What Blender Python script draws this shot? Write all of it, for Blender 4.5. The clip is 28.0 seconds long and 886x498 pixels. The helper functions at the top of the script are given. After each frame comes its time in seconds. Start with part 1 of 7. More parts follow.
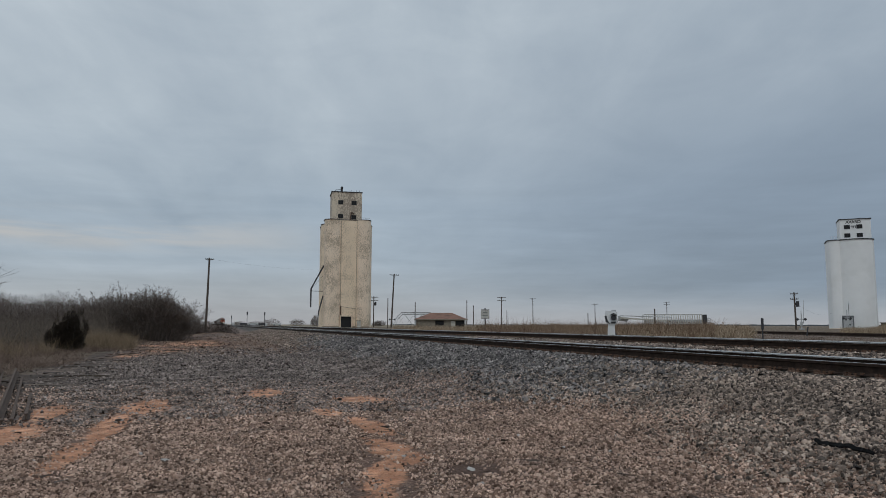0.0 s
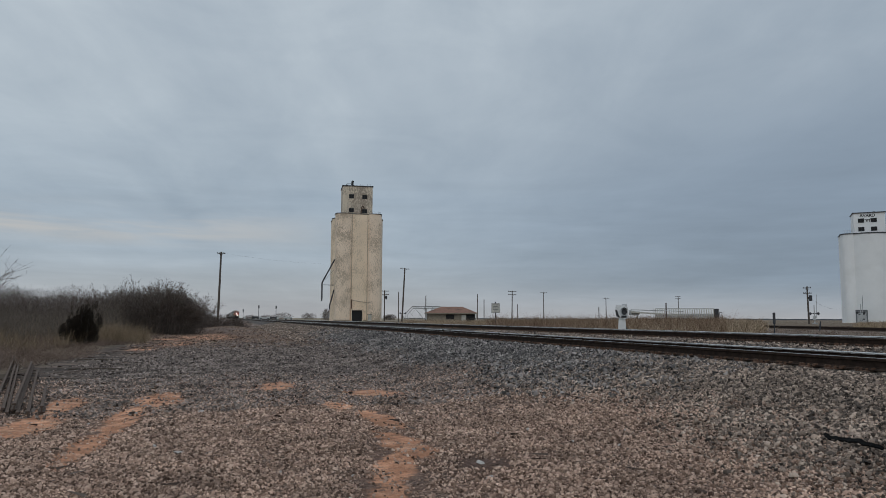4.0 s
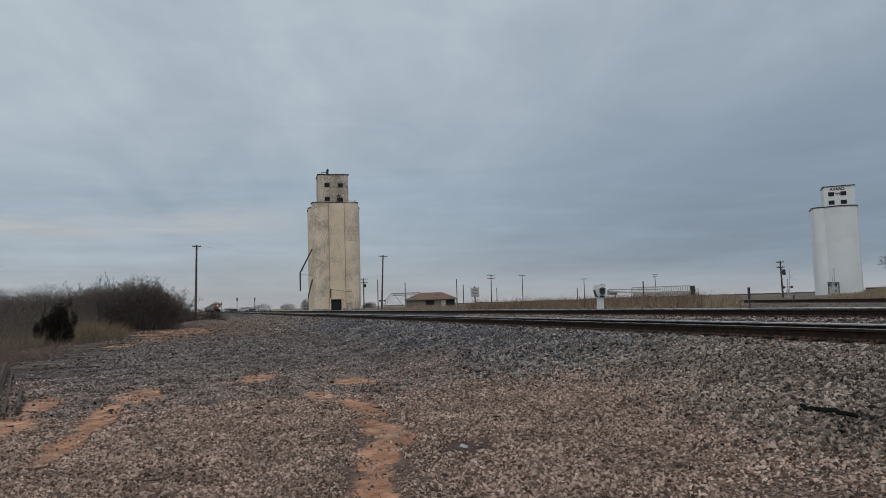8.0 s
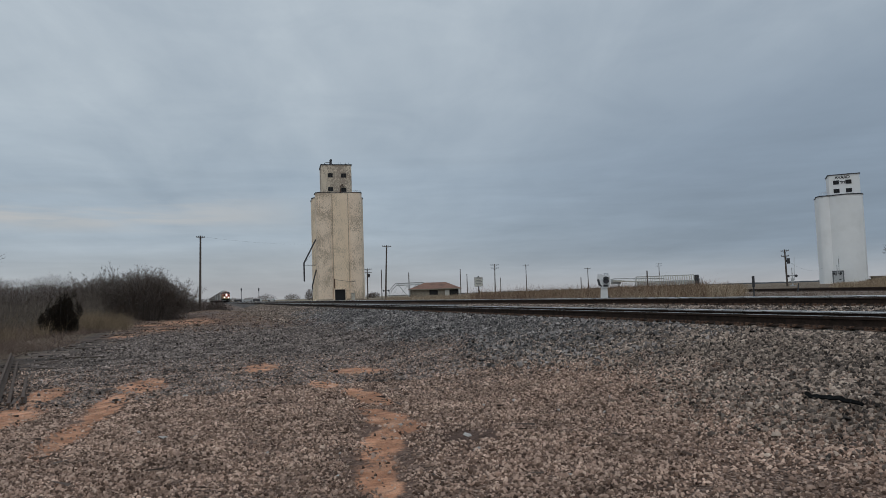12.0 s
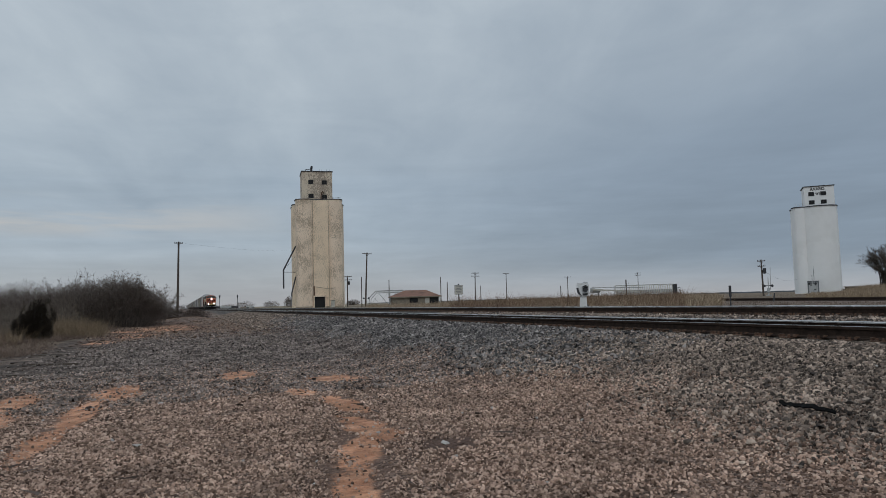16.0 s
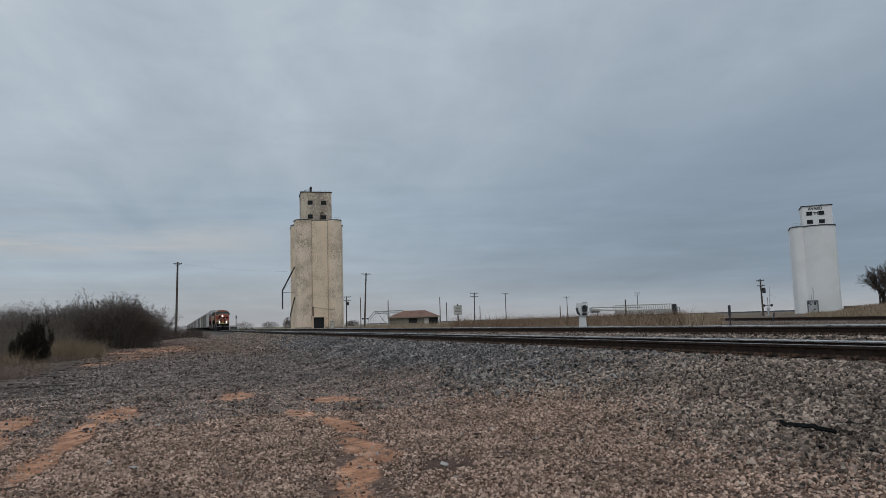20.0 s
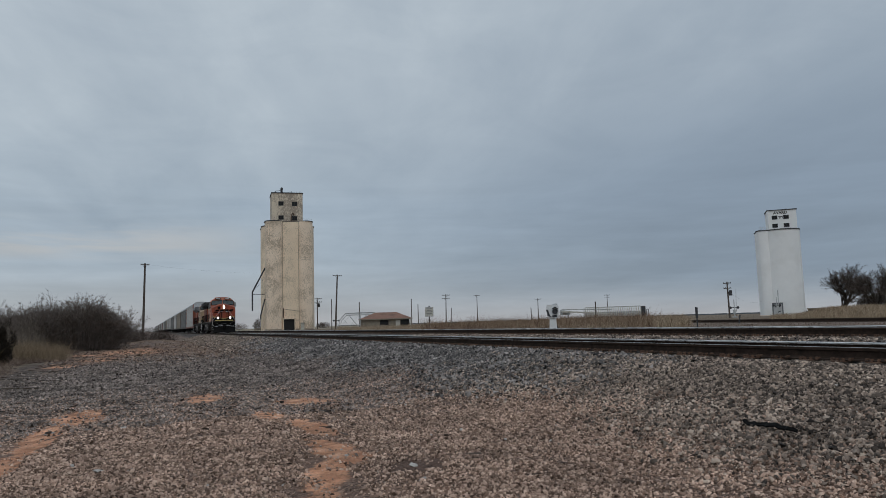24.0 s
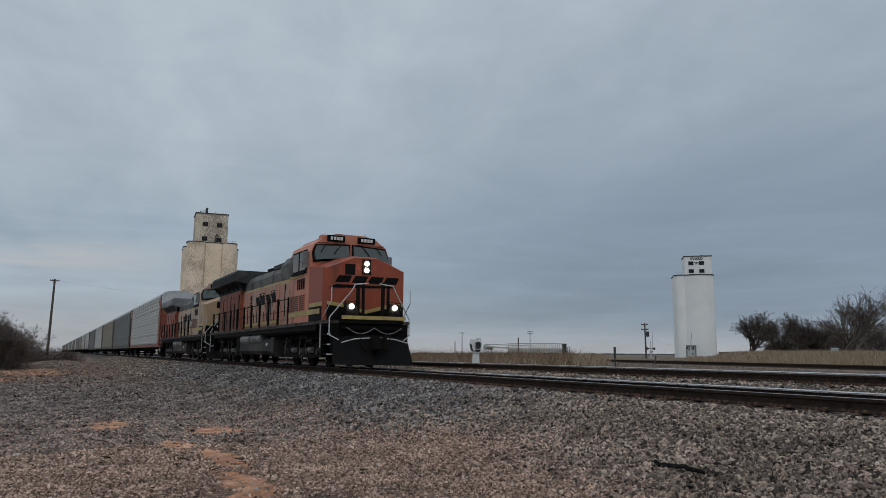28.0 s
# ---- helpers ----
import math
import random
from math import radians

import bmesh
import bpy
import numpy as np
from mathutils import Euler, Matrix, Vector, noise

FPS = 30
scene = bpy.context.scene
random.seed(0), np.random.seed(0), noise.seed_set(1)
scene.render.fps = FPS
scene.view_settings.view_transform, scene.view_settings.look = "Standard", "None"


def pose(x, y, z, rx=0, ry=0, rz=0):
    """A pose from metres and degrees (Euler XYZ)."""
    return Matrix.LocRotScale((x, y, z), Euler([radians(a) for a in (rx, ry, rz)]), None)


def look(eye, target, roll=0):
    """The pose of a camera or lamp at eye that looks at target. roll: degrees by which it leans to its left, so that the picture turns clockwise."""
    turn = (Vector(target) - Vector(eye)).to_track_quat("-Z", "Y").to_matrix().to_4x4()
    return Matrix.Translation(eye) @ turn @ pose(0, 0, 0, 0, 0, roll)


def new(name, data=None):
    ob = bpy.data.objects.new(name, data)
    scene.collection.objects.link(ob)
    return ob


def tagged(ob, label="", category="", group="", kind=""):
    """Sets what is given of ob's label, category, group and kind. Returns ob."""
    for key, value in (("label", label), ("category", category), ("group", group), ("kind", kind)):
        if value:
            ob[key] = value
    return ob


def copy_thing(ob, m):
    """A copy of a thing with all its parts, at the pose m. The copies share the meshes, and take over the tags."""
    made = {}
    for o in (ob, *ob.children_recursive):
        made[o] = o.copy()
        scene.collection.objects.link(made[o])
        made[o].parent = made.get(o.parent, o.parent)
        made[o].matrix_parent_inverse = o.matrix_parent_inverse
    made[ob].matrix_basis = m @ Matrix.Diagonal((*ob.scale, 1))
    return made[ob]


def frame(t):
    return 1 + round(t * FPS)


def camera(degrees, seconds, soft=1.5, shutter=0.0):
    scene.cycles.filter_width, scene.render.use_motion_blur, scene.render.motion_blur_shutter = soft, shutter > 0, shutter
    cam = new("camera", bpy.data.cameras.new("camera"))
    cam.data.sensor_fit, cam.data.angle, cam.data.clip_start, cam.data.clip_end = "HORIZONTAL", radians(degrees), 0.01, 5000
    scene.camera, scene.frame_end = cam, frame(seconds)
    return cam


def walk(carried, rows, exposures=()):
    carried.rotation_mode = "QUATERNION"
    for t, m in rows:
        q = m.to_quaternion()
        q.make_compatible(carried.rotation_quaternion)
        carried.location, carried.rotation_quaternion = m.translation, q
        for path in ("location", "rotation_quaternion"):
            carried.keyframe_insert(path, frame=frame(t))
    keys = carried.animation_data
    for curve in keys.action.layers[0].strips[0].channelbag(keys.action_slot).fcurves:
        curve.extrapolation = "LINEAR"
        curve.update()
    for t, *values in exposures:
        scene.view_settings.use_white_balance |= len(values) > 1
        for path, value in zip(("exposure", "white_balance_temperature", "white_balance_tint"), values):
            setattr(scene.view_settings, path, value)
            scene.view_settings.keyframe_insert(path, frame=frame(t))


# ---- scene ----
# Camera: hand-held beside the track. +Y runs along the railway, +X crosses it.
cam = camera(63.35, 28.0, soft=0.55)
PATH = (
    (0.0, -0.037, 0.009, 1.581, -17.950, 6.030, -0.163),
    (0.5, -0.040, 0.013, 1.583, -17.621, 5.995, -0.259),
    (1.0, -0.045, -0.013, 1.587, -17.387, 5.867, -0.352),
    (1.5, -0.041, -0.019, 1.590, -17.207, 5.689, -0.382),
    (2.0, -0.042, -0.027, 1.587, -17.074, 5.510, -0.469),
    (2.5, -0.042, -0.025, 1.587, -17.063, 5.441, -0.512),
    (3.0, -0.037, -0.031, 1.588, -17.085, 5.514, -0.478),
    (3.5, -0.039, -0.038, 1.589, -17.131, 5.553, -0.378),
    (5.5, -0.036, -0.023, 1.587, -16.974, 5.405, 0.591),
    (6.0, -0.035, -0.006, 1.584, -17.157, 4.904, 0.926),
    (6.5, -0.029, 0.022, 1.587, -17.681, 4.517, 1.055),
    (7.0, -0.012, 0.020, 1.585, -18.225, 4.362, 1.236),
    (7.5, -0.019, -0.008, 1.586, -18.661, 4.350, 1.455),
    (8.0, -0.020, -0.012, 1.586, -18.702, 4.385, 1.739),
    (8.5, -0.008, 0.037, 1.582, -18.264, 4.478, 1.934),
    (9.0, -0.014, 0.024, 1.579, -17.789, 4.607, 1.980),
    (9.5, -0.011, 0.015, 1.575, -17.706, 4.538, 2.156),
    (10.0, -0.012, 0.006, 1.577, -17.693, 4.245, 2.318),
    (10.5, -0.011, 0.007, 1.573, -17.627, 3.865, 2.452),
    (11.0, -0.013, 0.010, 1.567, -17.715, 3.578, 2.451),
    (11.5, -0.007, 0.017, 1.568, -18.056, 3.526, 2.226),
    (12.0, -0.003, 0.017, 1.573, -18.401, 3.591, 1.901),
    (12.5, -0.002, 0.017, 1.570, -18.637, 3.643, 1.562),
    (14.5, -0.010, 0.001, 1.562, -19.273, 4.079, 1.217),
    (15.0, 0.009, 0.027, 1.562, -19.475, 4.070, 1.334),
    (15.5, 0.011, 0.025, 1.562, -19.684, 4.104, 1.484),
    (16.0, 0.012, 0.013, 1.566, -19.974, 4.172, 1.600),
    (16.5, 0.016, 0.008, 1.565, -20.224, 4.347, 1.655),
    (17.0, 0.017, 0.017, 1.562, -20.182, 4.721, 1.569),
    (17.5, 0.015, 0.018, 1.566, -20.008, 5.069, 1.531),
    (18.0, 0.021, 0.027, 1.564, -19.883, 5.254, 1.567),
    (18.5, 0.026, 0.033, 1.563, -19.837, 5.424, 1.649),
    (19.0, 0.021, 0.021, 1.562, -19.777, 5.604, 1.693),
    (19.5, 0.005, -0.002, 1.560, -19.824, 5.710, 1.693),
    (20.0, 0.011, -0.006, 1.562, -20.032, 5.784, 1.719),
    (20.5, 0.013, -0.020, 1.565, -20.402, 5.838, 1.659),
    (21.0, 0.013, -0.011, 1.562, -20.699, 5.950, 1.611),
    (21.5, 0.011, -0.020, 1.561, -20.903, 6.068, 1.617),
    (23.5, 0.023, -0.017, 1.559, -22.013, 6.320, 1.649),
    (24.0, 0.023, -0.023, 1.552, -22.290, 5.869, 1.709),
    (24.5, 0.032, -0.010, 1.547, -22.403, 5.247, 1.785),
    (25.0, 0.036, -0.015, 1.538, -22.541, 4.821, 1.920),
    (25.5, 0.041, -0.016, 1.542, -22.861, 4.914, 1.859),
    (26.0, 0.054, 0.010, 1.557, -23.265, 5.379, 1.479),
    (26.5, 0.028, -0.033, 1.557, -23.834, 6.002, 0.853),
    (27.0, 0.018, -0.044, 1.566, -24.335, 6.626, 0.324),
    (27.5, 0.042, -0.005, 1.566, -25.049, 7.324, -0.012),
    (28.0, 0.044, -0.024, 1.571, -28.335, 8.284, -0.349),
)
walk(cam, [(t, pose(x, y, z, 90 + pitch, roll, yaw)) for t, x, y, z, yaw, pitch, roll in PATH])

# ---- light: an overcast winter sky ----
scene.view_settings.exposure = 0.0


def overcast_world():
    world = bpy.data.worlds.new("overcast_sky")
    scene.world = world
    world.use_nodes = True
    nt = world.node_tree
    nt.nodes.clear()
    N, L = nt.nodes.new, nt.links.new
    out = N("ShaderNodeOutputWorld")
    bg = N("ShaderNodeBackground")
    sky = N("ShaderNodeTexSky")
    sky.sky_type, sky.sun_disc = "NISHITA", False
    sky.sun_elevation, sky.sun_rotation = radians(38), radians(200)
    skybg = N("ShaderNodeBackground")
    skybg.inputs["Strength"].default_value = 0.05
    L(sky.outputs[0], skybg.inputs["Color"])
    co = N("ShaderNodeTexCoord")
    sep = N("ShaderNodeSeparateXYZ")
    L(co.outputs["Generated"], sep.inputs[0])
    # flatten the dome into a cloud deck: direction / (height + a little)
    h = N("ShaderNodeMath")
    h.operation = "MAXIMUM"
    L(sep.outputs["Z"], h.inputs[0])
    h.inputs[1].default_value = 0.0
    ha = N("ShaderNodeMath")
    ha.operation = "ADD"
    L(h.outputs[0], ha.inputs[0])
    ha.inputs[1].default_value = 0.16
    inv = N("ShaderNodeVectorMath")
    inv.operation = "DIVIDE"
    L(co.outputs["Generated"], inv.inputs[0])
    cmb = N("ShaderNodeCombineXYZ")
    for k in range(3):
        L(ha.outputs[0], cmb.inputs[k])
    L(cmb.outputs[0], inv.inputs[1])
    # long cloud streets running with the railway
    stretch = N("ShaderNodeMapping")
    stretch.vector_type = "TEXTURE"
    stretch.inputs["Rotation"].default_value = (0, 0, radians(-14))
    stretch.inputs["Scale"].default_value = (0.75, 2.3, 3.0)
    L(inv.outputs[0], stretch.inputs[0])

    def noise_tex(vec, scale, detail, rough=0.5, twist=0.0):
        k = N("ShaderNodeTexNoise")
        k.inputs["Scale"].default_value, k.inputs["Detail"].default_value = scale, detail
        k.inputs["Roughness"].default_value, k.inputs["Distortion"].default_value = rough, twist
        L(vec, k.inputs["Vector"])
        return k.outputs[0]

    def blend(f, a, b):
        k = N("ShaderNodeMix")
        k.inputs[0].default_value = f
        L(a, k.inputs[2])
        L(b, k.inputs[3])
        return k.outputs[0]
    big = noise_tex(stretch.outputs[0], 0.8, 4, 0.45, 0.5)
    fine = noise_tex(stretch.outputs[0], 2.6, 7, 0.6, 0.3)
    puffs = noise_tex(inv.outputs[0], 2.2, 7, 0.55, 0.6)
    cloud = blend(0.30, blend(0.36, big, fine), puffs)
    deck = N("ShaderNodeValToRGB")
    e = deck.color_ramp.elements
    e[0].position, e[0].color = 0.36, (0.325, 0.39, 0.46, 1)
    e[1].position, e[1].color = 0.62, (0.455, 0.515, 0.565, 1)
    L(cloud, deck.inputs[0])
    # the band low over the horizon: slate blue, and a pale strip at the very bottom
    low = N("ShaderNodeValToRGB")
    e = low.color_ramp.elements
    e[0].position, e[0].color = 0.0, (0.375, 0.375, 0.39, 1)
    e[1].position, e[1].color = 0.30, (0.36, 0.425, 0.48, 1)
    for p, c in ((0.04, (0.345, 0.375, 0.405, 1)), (0.085, (0.31, 0.37, 0.43, 1)), (0.16, (0.27, 0.345, 0.425, 1))):
        k = e.new(p)
        k.color = c
    L(h.outputs[0], low.inputs[0])
    share = N("ShaderNodeMapRange")
    L(h.outputs[0], share.inputs[0])
    for k, v in ((1, 0.05), (2, 0.34), (3, 0.15), (4, 1.0)):
        share.inputs[k].default_value = v
    mix = N("ShaderNodeMix")
    mix.data_type = "RGBA"
    L(share.outputs[0], mix.inputs[0])
    L(low.outputs[0], mix.inputs[6])
    L(deck.outputs[0], mix.inputs[7])
    # the heavier slate cloud bank over the far side of the tracks
    def span(sock, lo, hi):
        k = N("ShaderNodeMapRange")
        k.interpolation_type = "SMOOTHSTEP"
        L(sock, k.inputs[0])
        k.inputs[1].default_value, k.inputs[2].default_value = lo, hi
        return k.outputs[0]
    bank = N("ShaderNodeMath")
    bank.operation = "MULTIPLY"
    L(span(sep.outputs["X"], 0.05, 0.75), bank.inputs[0])
    L(span(sep.outputs["Z"], 0.50, 0.14), bank.inputs[1])
    bank2 = N("ShaderNodeMath")
    bank2.operation = "MULTIPLY"
    L(bank.outputs[0], bank2.inputs[0])
    L(span(sep.outputs["Z"], -0.01, 0.06), bank2.inputs[1])
    slate = N("ShaderNodeMix")
    slate.data_type = "RGBA"
    L(bank2.outputs[0], slate.inputs[0])
    L(mix.outputs[2], slate.inputs[6])
    slate.inputs[7].default_value = (0.225, 0.283, 0.355, 1)
    # thin level streaks low in the sky, and a soft unevenness over all of it
    level = N("ShaderNodeMapping")
    level.inputs["Scale"].default_value = (1.5, 1.5, 15)
    L(co.outputs["Generated"], level.inputs[0])
    streak = N("ShaderNodeMapRange")
    L(noise_tex(level.outputs[0], 1.5, 7, 0.58, 0.4), streak.inputs[0])
    for k, v in ((1, 0.3), (2, 0.7), (3, 0.86), (4, 1.13)):
        streak.inputs[k].default_value = v
    lowmask = N("ShaderNodeMix")
    L(span(sep.outputs["Z"], 0.26, 0.08), lowmask.inputs[0])
    lowmask.inputs[2].default_value = 1.0
    L(streak.outputs[0], lowmask.inputs[3])
    ripple = N("ShaderNodeMapRange")
    L(cloud, ripple.inputs[0])
    for k, v in ((1, 0.36), (2, 0.64), (3, 0.955), (4, 1.045)):
        ripple.inputs[k].default_value = v
    both_ = N("ShaderNodeMath")
    both_.operation = "MULTIPLY"
    L(lowmask.outputs[0], both_.inputs[0])
    L(ripple.outputs[0], both_.inputs[1])
    tone = N("ShaderNodeVectorMath")
    tone.operation = "SCALE"
    L(slate.outputs[2], tone.inputs[0])
    L(both_.outputs[0], tone.inputs["Scale"])
    # a pale streak of thinner cloud low beyond the scrub
    def times(a, b):
        k = N("ShaderNodeMath")
        k.operation = "MULTIPLY"
        L(a, k.inputs[0])
        L(b, k.inputs[1])
        return k.outputs[0]
    thin = times(times(span(sep.outputs["Z"], 0.085, 0.112), span(sep.outputs["Z"], 0.15, 0.118)), span(sep.outputs["X"], 0.22, -0.10))
    thin = times(thin, span(noise_tex(level.outputs[0], 2.2, 6, 0.55, 0.5), 0.36, 0.62))
    pale = N("ShaderNodeMix")
    pale.data_type = "RGBA"
    L(thin, pale.inputs[0])
    L(tone.outputs[0], pale.inputs[6])
    pale.inputs[7].default_value = (0.45, 0.455, 0.455, 1)
    zenith = N("ShaderNodeMapRange")
    zenith.interpolation_type = "SMOOTHSTEP"
    L(sep.outputs["Z"], zenith.inputs[0])
    for k, v in ((1, 0.48), (2, 0.95), (3, 1.0), (4, 1.75)):
        zenith.inputs[k].default_value = v
    over = N("ShaderNodeVectorMath")
    over.operation = "SCALE"
    L(pale.outputs[2], over.inputs[0])
    L(zenith.outputs[0], over.inputs["Scale"])
    L(over.outputs[0], bg.inputs["Color"])
    bg.inputs["Strength"].default_value = 1.1
    join = N("ShaderNodeMixShader")
    join.inputs[0].default_value = 0.93
    L(skybg.outputs[0], join.inputs[1])
    L(bg.outputs[0], join.inputs[2])
    L(join.outputs[0], out.inputs[0])


overcast_world()
sun = new("sun", bpy.data.lights.new("sun", "SUN"))
sun.data.energy, sun.data.angle, sun.data.color = 0.42, radians(25), (1.0, 0.95, 0.88)
sun.matrix_world = look((0, 0, 60), (0 + 18, 46, 0))

# ---- building tools ----
class Shape:
    """Collects corners and faces of one mesh."""

    def __init__(self):
        self.v, self.f = [], []

    def add(self, verts, faces):
        n = len(self.v)
        self.v += [tuple(p) for p in verts]
        self.f += [tuple(n + i for i in f) for f in faces]
        return self

    def prism(self, poly, axis, a, b):
        """Extrudes the outline poly, in the plane across axis, from a to b."""
        put = {"x": lambda u, v, t: (t, u, v), "y": lambda u, v, t: (u, t, v), "z": lambda u, v, t: (u, v, t)}[axis]
        n = len(poly)
        verts = [put(u, v, a) for u, v in poly] + [put(u, v, b) for u, v in poly]
        faces = [(i, (i + 1) % n, n + (i + 1) % n, n + i) for i in range(n)]
        return self.add(verts, faces + [tuple(range(n - 1, -1, -1)), tuple(range(n, 2 * n))])

    def box(self, x0, x1, y0, y1, z0, z1, ch=0.0):
        """A box; ch chamfers its upright edges."""
        if ch <= 0:
            return self.prism([(x0, y0), (x1, y0), (x1, y1), (x0, y1)], "z", z0, z1)
        p = [(x0 + ch, y0), (x1 - ch, y0), (x1, y0 + ch), (x1, y1 - ch), (x1 - ch, y1), (x0 + ch, y1), (x0, y1 - ch), (x0, y0 + ch)]
        return self.prism(p, "z", z0, z1)

    def tube(self, p0, p1, r0, r1=None, n=8):
        r1 = r0 if r1 is None else r1
        a, b = Vector(p0), Vector(p1)
        d = (b - a)
        if d.length < 1e-6:
            return self
        d.normalize()
        s = d.orthogonal().normalized()
        t = d.cross(s)
        ring = [(math.cos(2 * math.pi * i / n), math.sin(2 * math.pi * i / n)) for i in range(n)]
        verts = [a + (s * c + t * k) * r0 for c, k in ring] + [b + (s * c + t * k) * r1 for c, k in ring]
        faces = [(i, (i + 1) % n, n + (i + 1) % n, n + i) for i in range(n)]
        return self.add(verts, faces + [tuple(range(n - 1, -1, -1)), tuple(range(n, 2 * n))])

    def bar(self, pts, r, n=6):
        for a, b in zip(pts, pts[1:]):
            self.tube(a, b, r, r, n)
        return self

    def mesh(self, name, fix=True):
        me = bpy.data.meshes.new(name)
        me.from_pydata(self.v, [], self.f)
        if fix:
            bm = bmesh.new()
            bm.from_mesh(me)
            bmesh.ops.recalc_face_normals(bm, faces=bm.faces)
            bm.to_mesh(me)
            bm.free()
        me.update()
        return me


def part(name, shape, material, parent=None, label="", at=None, smooth=False, fix=True):
    """One mesh object, under a thing or a part where parent is given."""
    me = shape if isinstance(shape, bpy.types.Mesh) else shape.mesh(name, fix)
    if not me.materials:
        me.materials.append(material)
    if smooth:
        me.polygons.foreach_set("use_smooth", [True] * len(me.polygons))
    ob = new(name, me)
    if parent is not None:
        ob.parent = parent
    if at is not None:
        ob.matrix_basis = at
    if label:
        ob["label"] = label
    return ob


def thing(name, m, label, category, group="", kind=""):
    ob = new(name)
    ob.empty_display_size = 0.2
    ob.matrix_basis = m
    return tagged(ob, label, category, group, kind)


def lettering(text, size, material, parent, m, name="lettering"):
    cu = bpy.data.curves.new(name, "FONT")
    cu.body, cu.size, cu.align_x, cu.align_y, cu.extrude = text, size, "CENTER", "CENTER", 0.01
    cu.offset = size * 0.03
    tmp = bpy.data.objects.new(name, cu)
    me = bpy.data.meshes.new_from_object(tmp)
    bpy.data.objects.remove(tmp)
    return part(name, me, material, parent, at=m, fix=False)


def spot(az, r):
    """A place on the plan: degrees to the right of the track's direction, metres from the tripod."""
    return r * math.sin(radians(az)), r * math.cos(radians(az))

# ---- materials ----
def surface(name, a, b, scale=4.0, rough=0.7, bump=0.2, metal=0.0, stain=None, stain_scale=0.6, stain_at=0.6,
            stretch=(1, 1, 1), vary=0.0, depth=0.01, rough_vary=0.15, spec=0.5):
    """Two colours broken up by grain, with large stains over them and fine relief."""
    m = bpy.data.materials.new(name)
    m.use_nodes = True
    nt = m.node_tree
    N, L = nt.nodes.new, nt.links.new
    bs = nt.nodes["Principled BSDF"]
    co = N("ShaderNodeTexCoord")
    mp = N("ShaderNodeMapping")
    mp.inputs["Scale"].default_value = stretch
    L(co.outputs["Object"], mp.inputs[0])
    g = N("ShaderNodeTexNoise")
    g.inputs["Scale"].default_value, g.inputs["Detail"].default_value, g.inputs["Roughness"].default_value = scale, 8, 0.65
    L(mp.outputs[0], g.inputs["Vector"])
    r = N("ShaderNodeValToRGB")
    r.color_ramp.elements[0].position, r.color_ramp.elements[0].color = 0.32, (*a, 1)
    r.color_ramp.elements[1].position, r.color_ramp.elements[1].color = 0.68, (*b, 1)
    L(g.outputs[0], r.inputs[0])
    col = r.outputs[0]
    if stain:
        s = N("ShaderNodeTexNoise")
        s.inputs["Scale"].default_value, s.inputs["Detail"].default_value = stain_scale, 6
        L(mp.outputs[0], s.inputs["Vector"])
        sr = N("ShaderNodeMapRange")
        L(s.outputs[0], sr.inputs[0])
        sr.inputs[1].default_value, sr.inputs[2].default_value = stain_at - 0.08, stain_at + 0.1
        mx = N("ShaderNodeMix")
        mx.data_type = "RGBA"
        L(sr.outputs[0], mx.inputs[0])
        L(col, mx.inputs[6])
        mx.inputs[7].default_value = (*stain, 1)
        col = mx.outputs[2]
    if vary:
        oi = N("ShaderNodeObjectInfo")
        hs = N("ShaderNodeHueSaturation")
        vr = N("ShaderNodeMapRange")
        L(oi.outputs["Random"], vr.inputs[0])
        vr.inputs[3].default_value, vr.inputs[4].default_value = 1 - vary, 1 + vary
        L(vr.outputs[0], hs.inputs["Value"])
        L(col, hs.inputs["Color"])
        col = hs.outputs[0]
    L(col, bs.inputs["Base Color"])
    rr = N("ShaderNodeMapRange")
    L(g.outputs[0], rr.inputs[0])
    rr.inputs[3].default_value, rr.inputs[4].default_value = max(0.02, rough - rough_vary), min(1, rough + rough_vary)
    L(rr.outputs[0], bs.inputs["Roughness"])
    bs.inputs["Metallic"].default_value = metal
    bs.inputs["Specular IOR Level"].default_value = spec
    if bump:
        bp = N("ShaderNodeBump")
        bp.inputs["Strength"].default_value, bp.inputs["Distance"].default_value = bump, depth
        L(g.outputs[0], bp.inputs["Height"])
        L(bp.outputs[0], bs.inputs["Normal"])
    return m


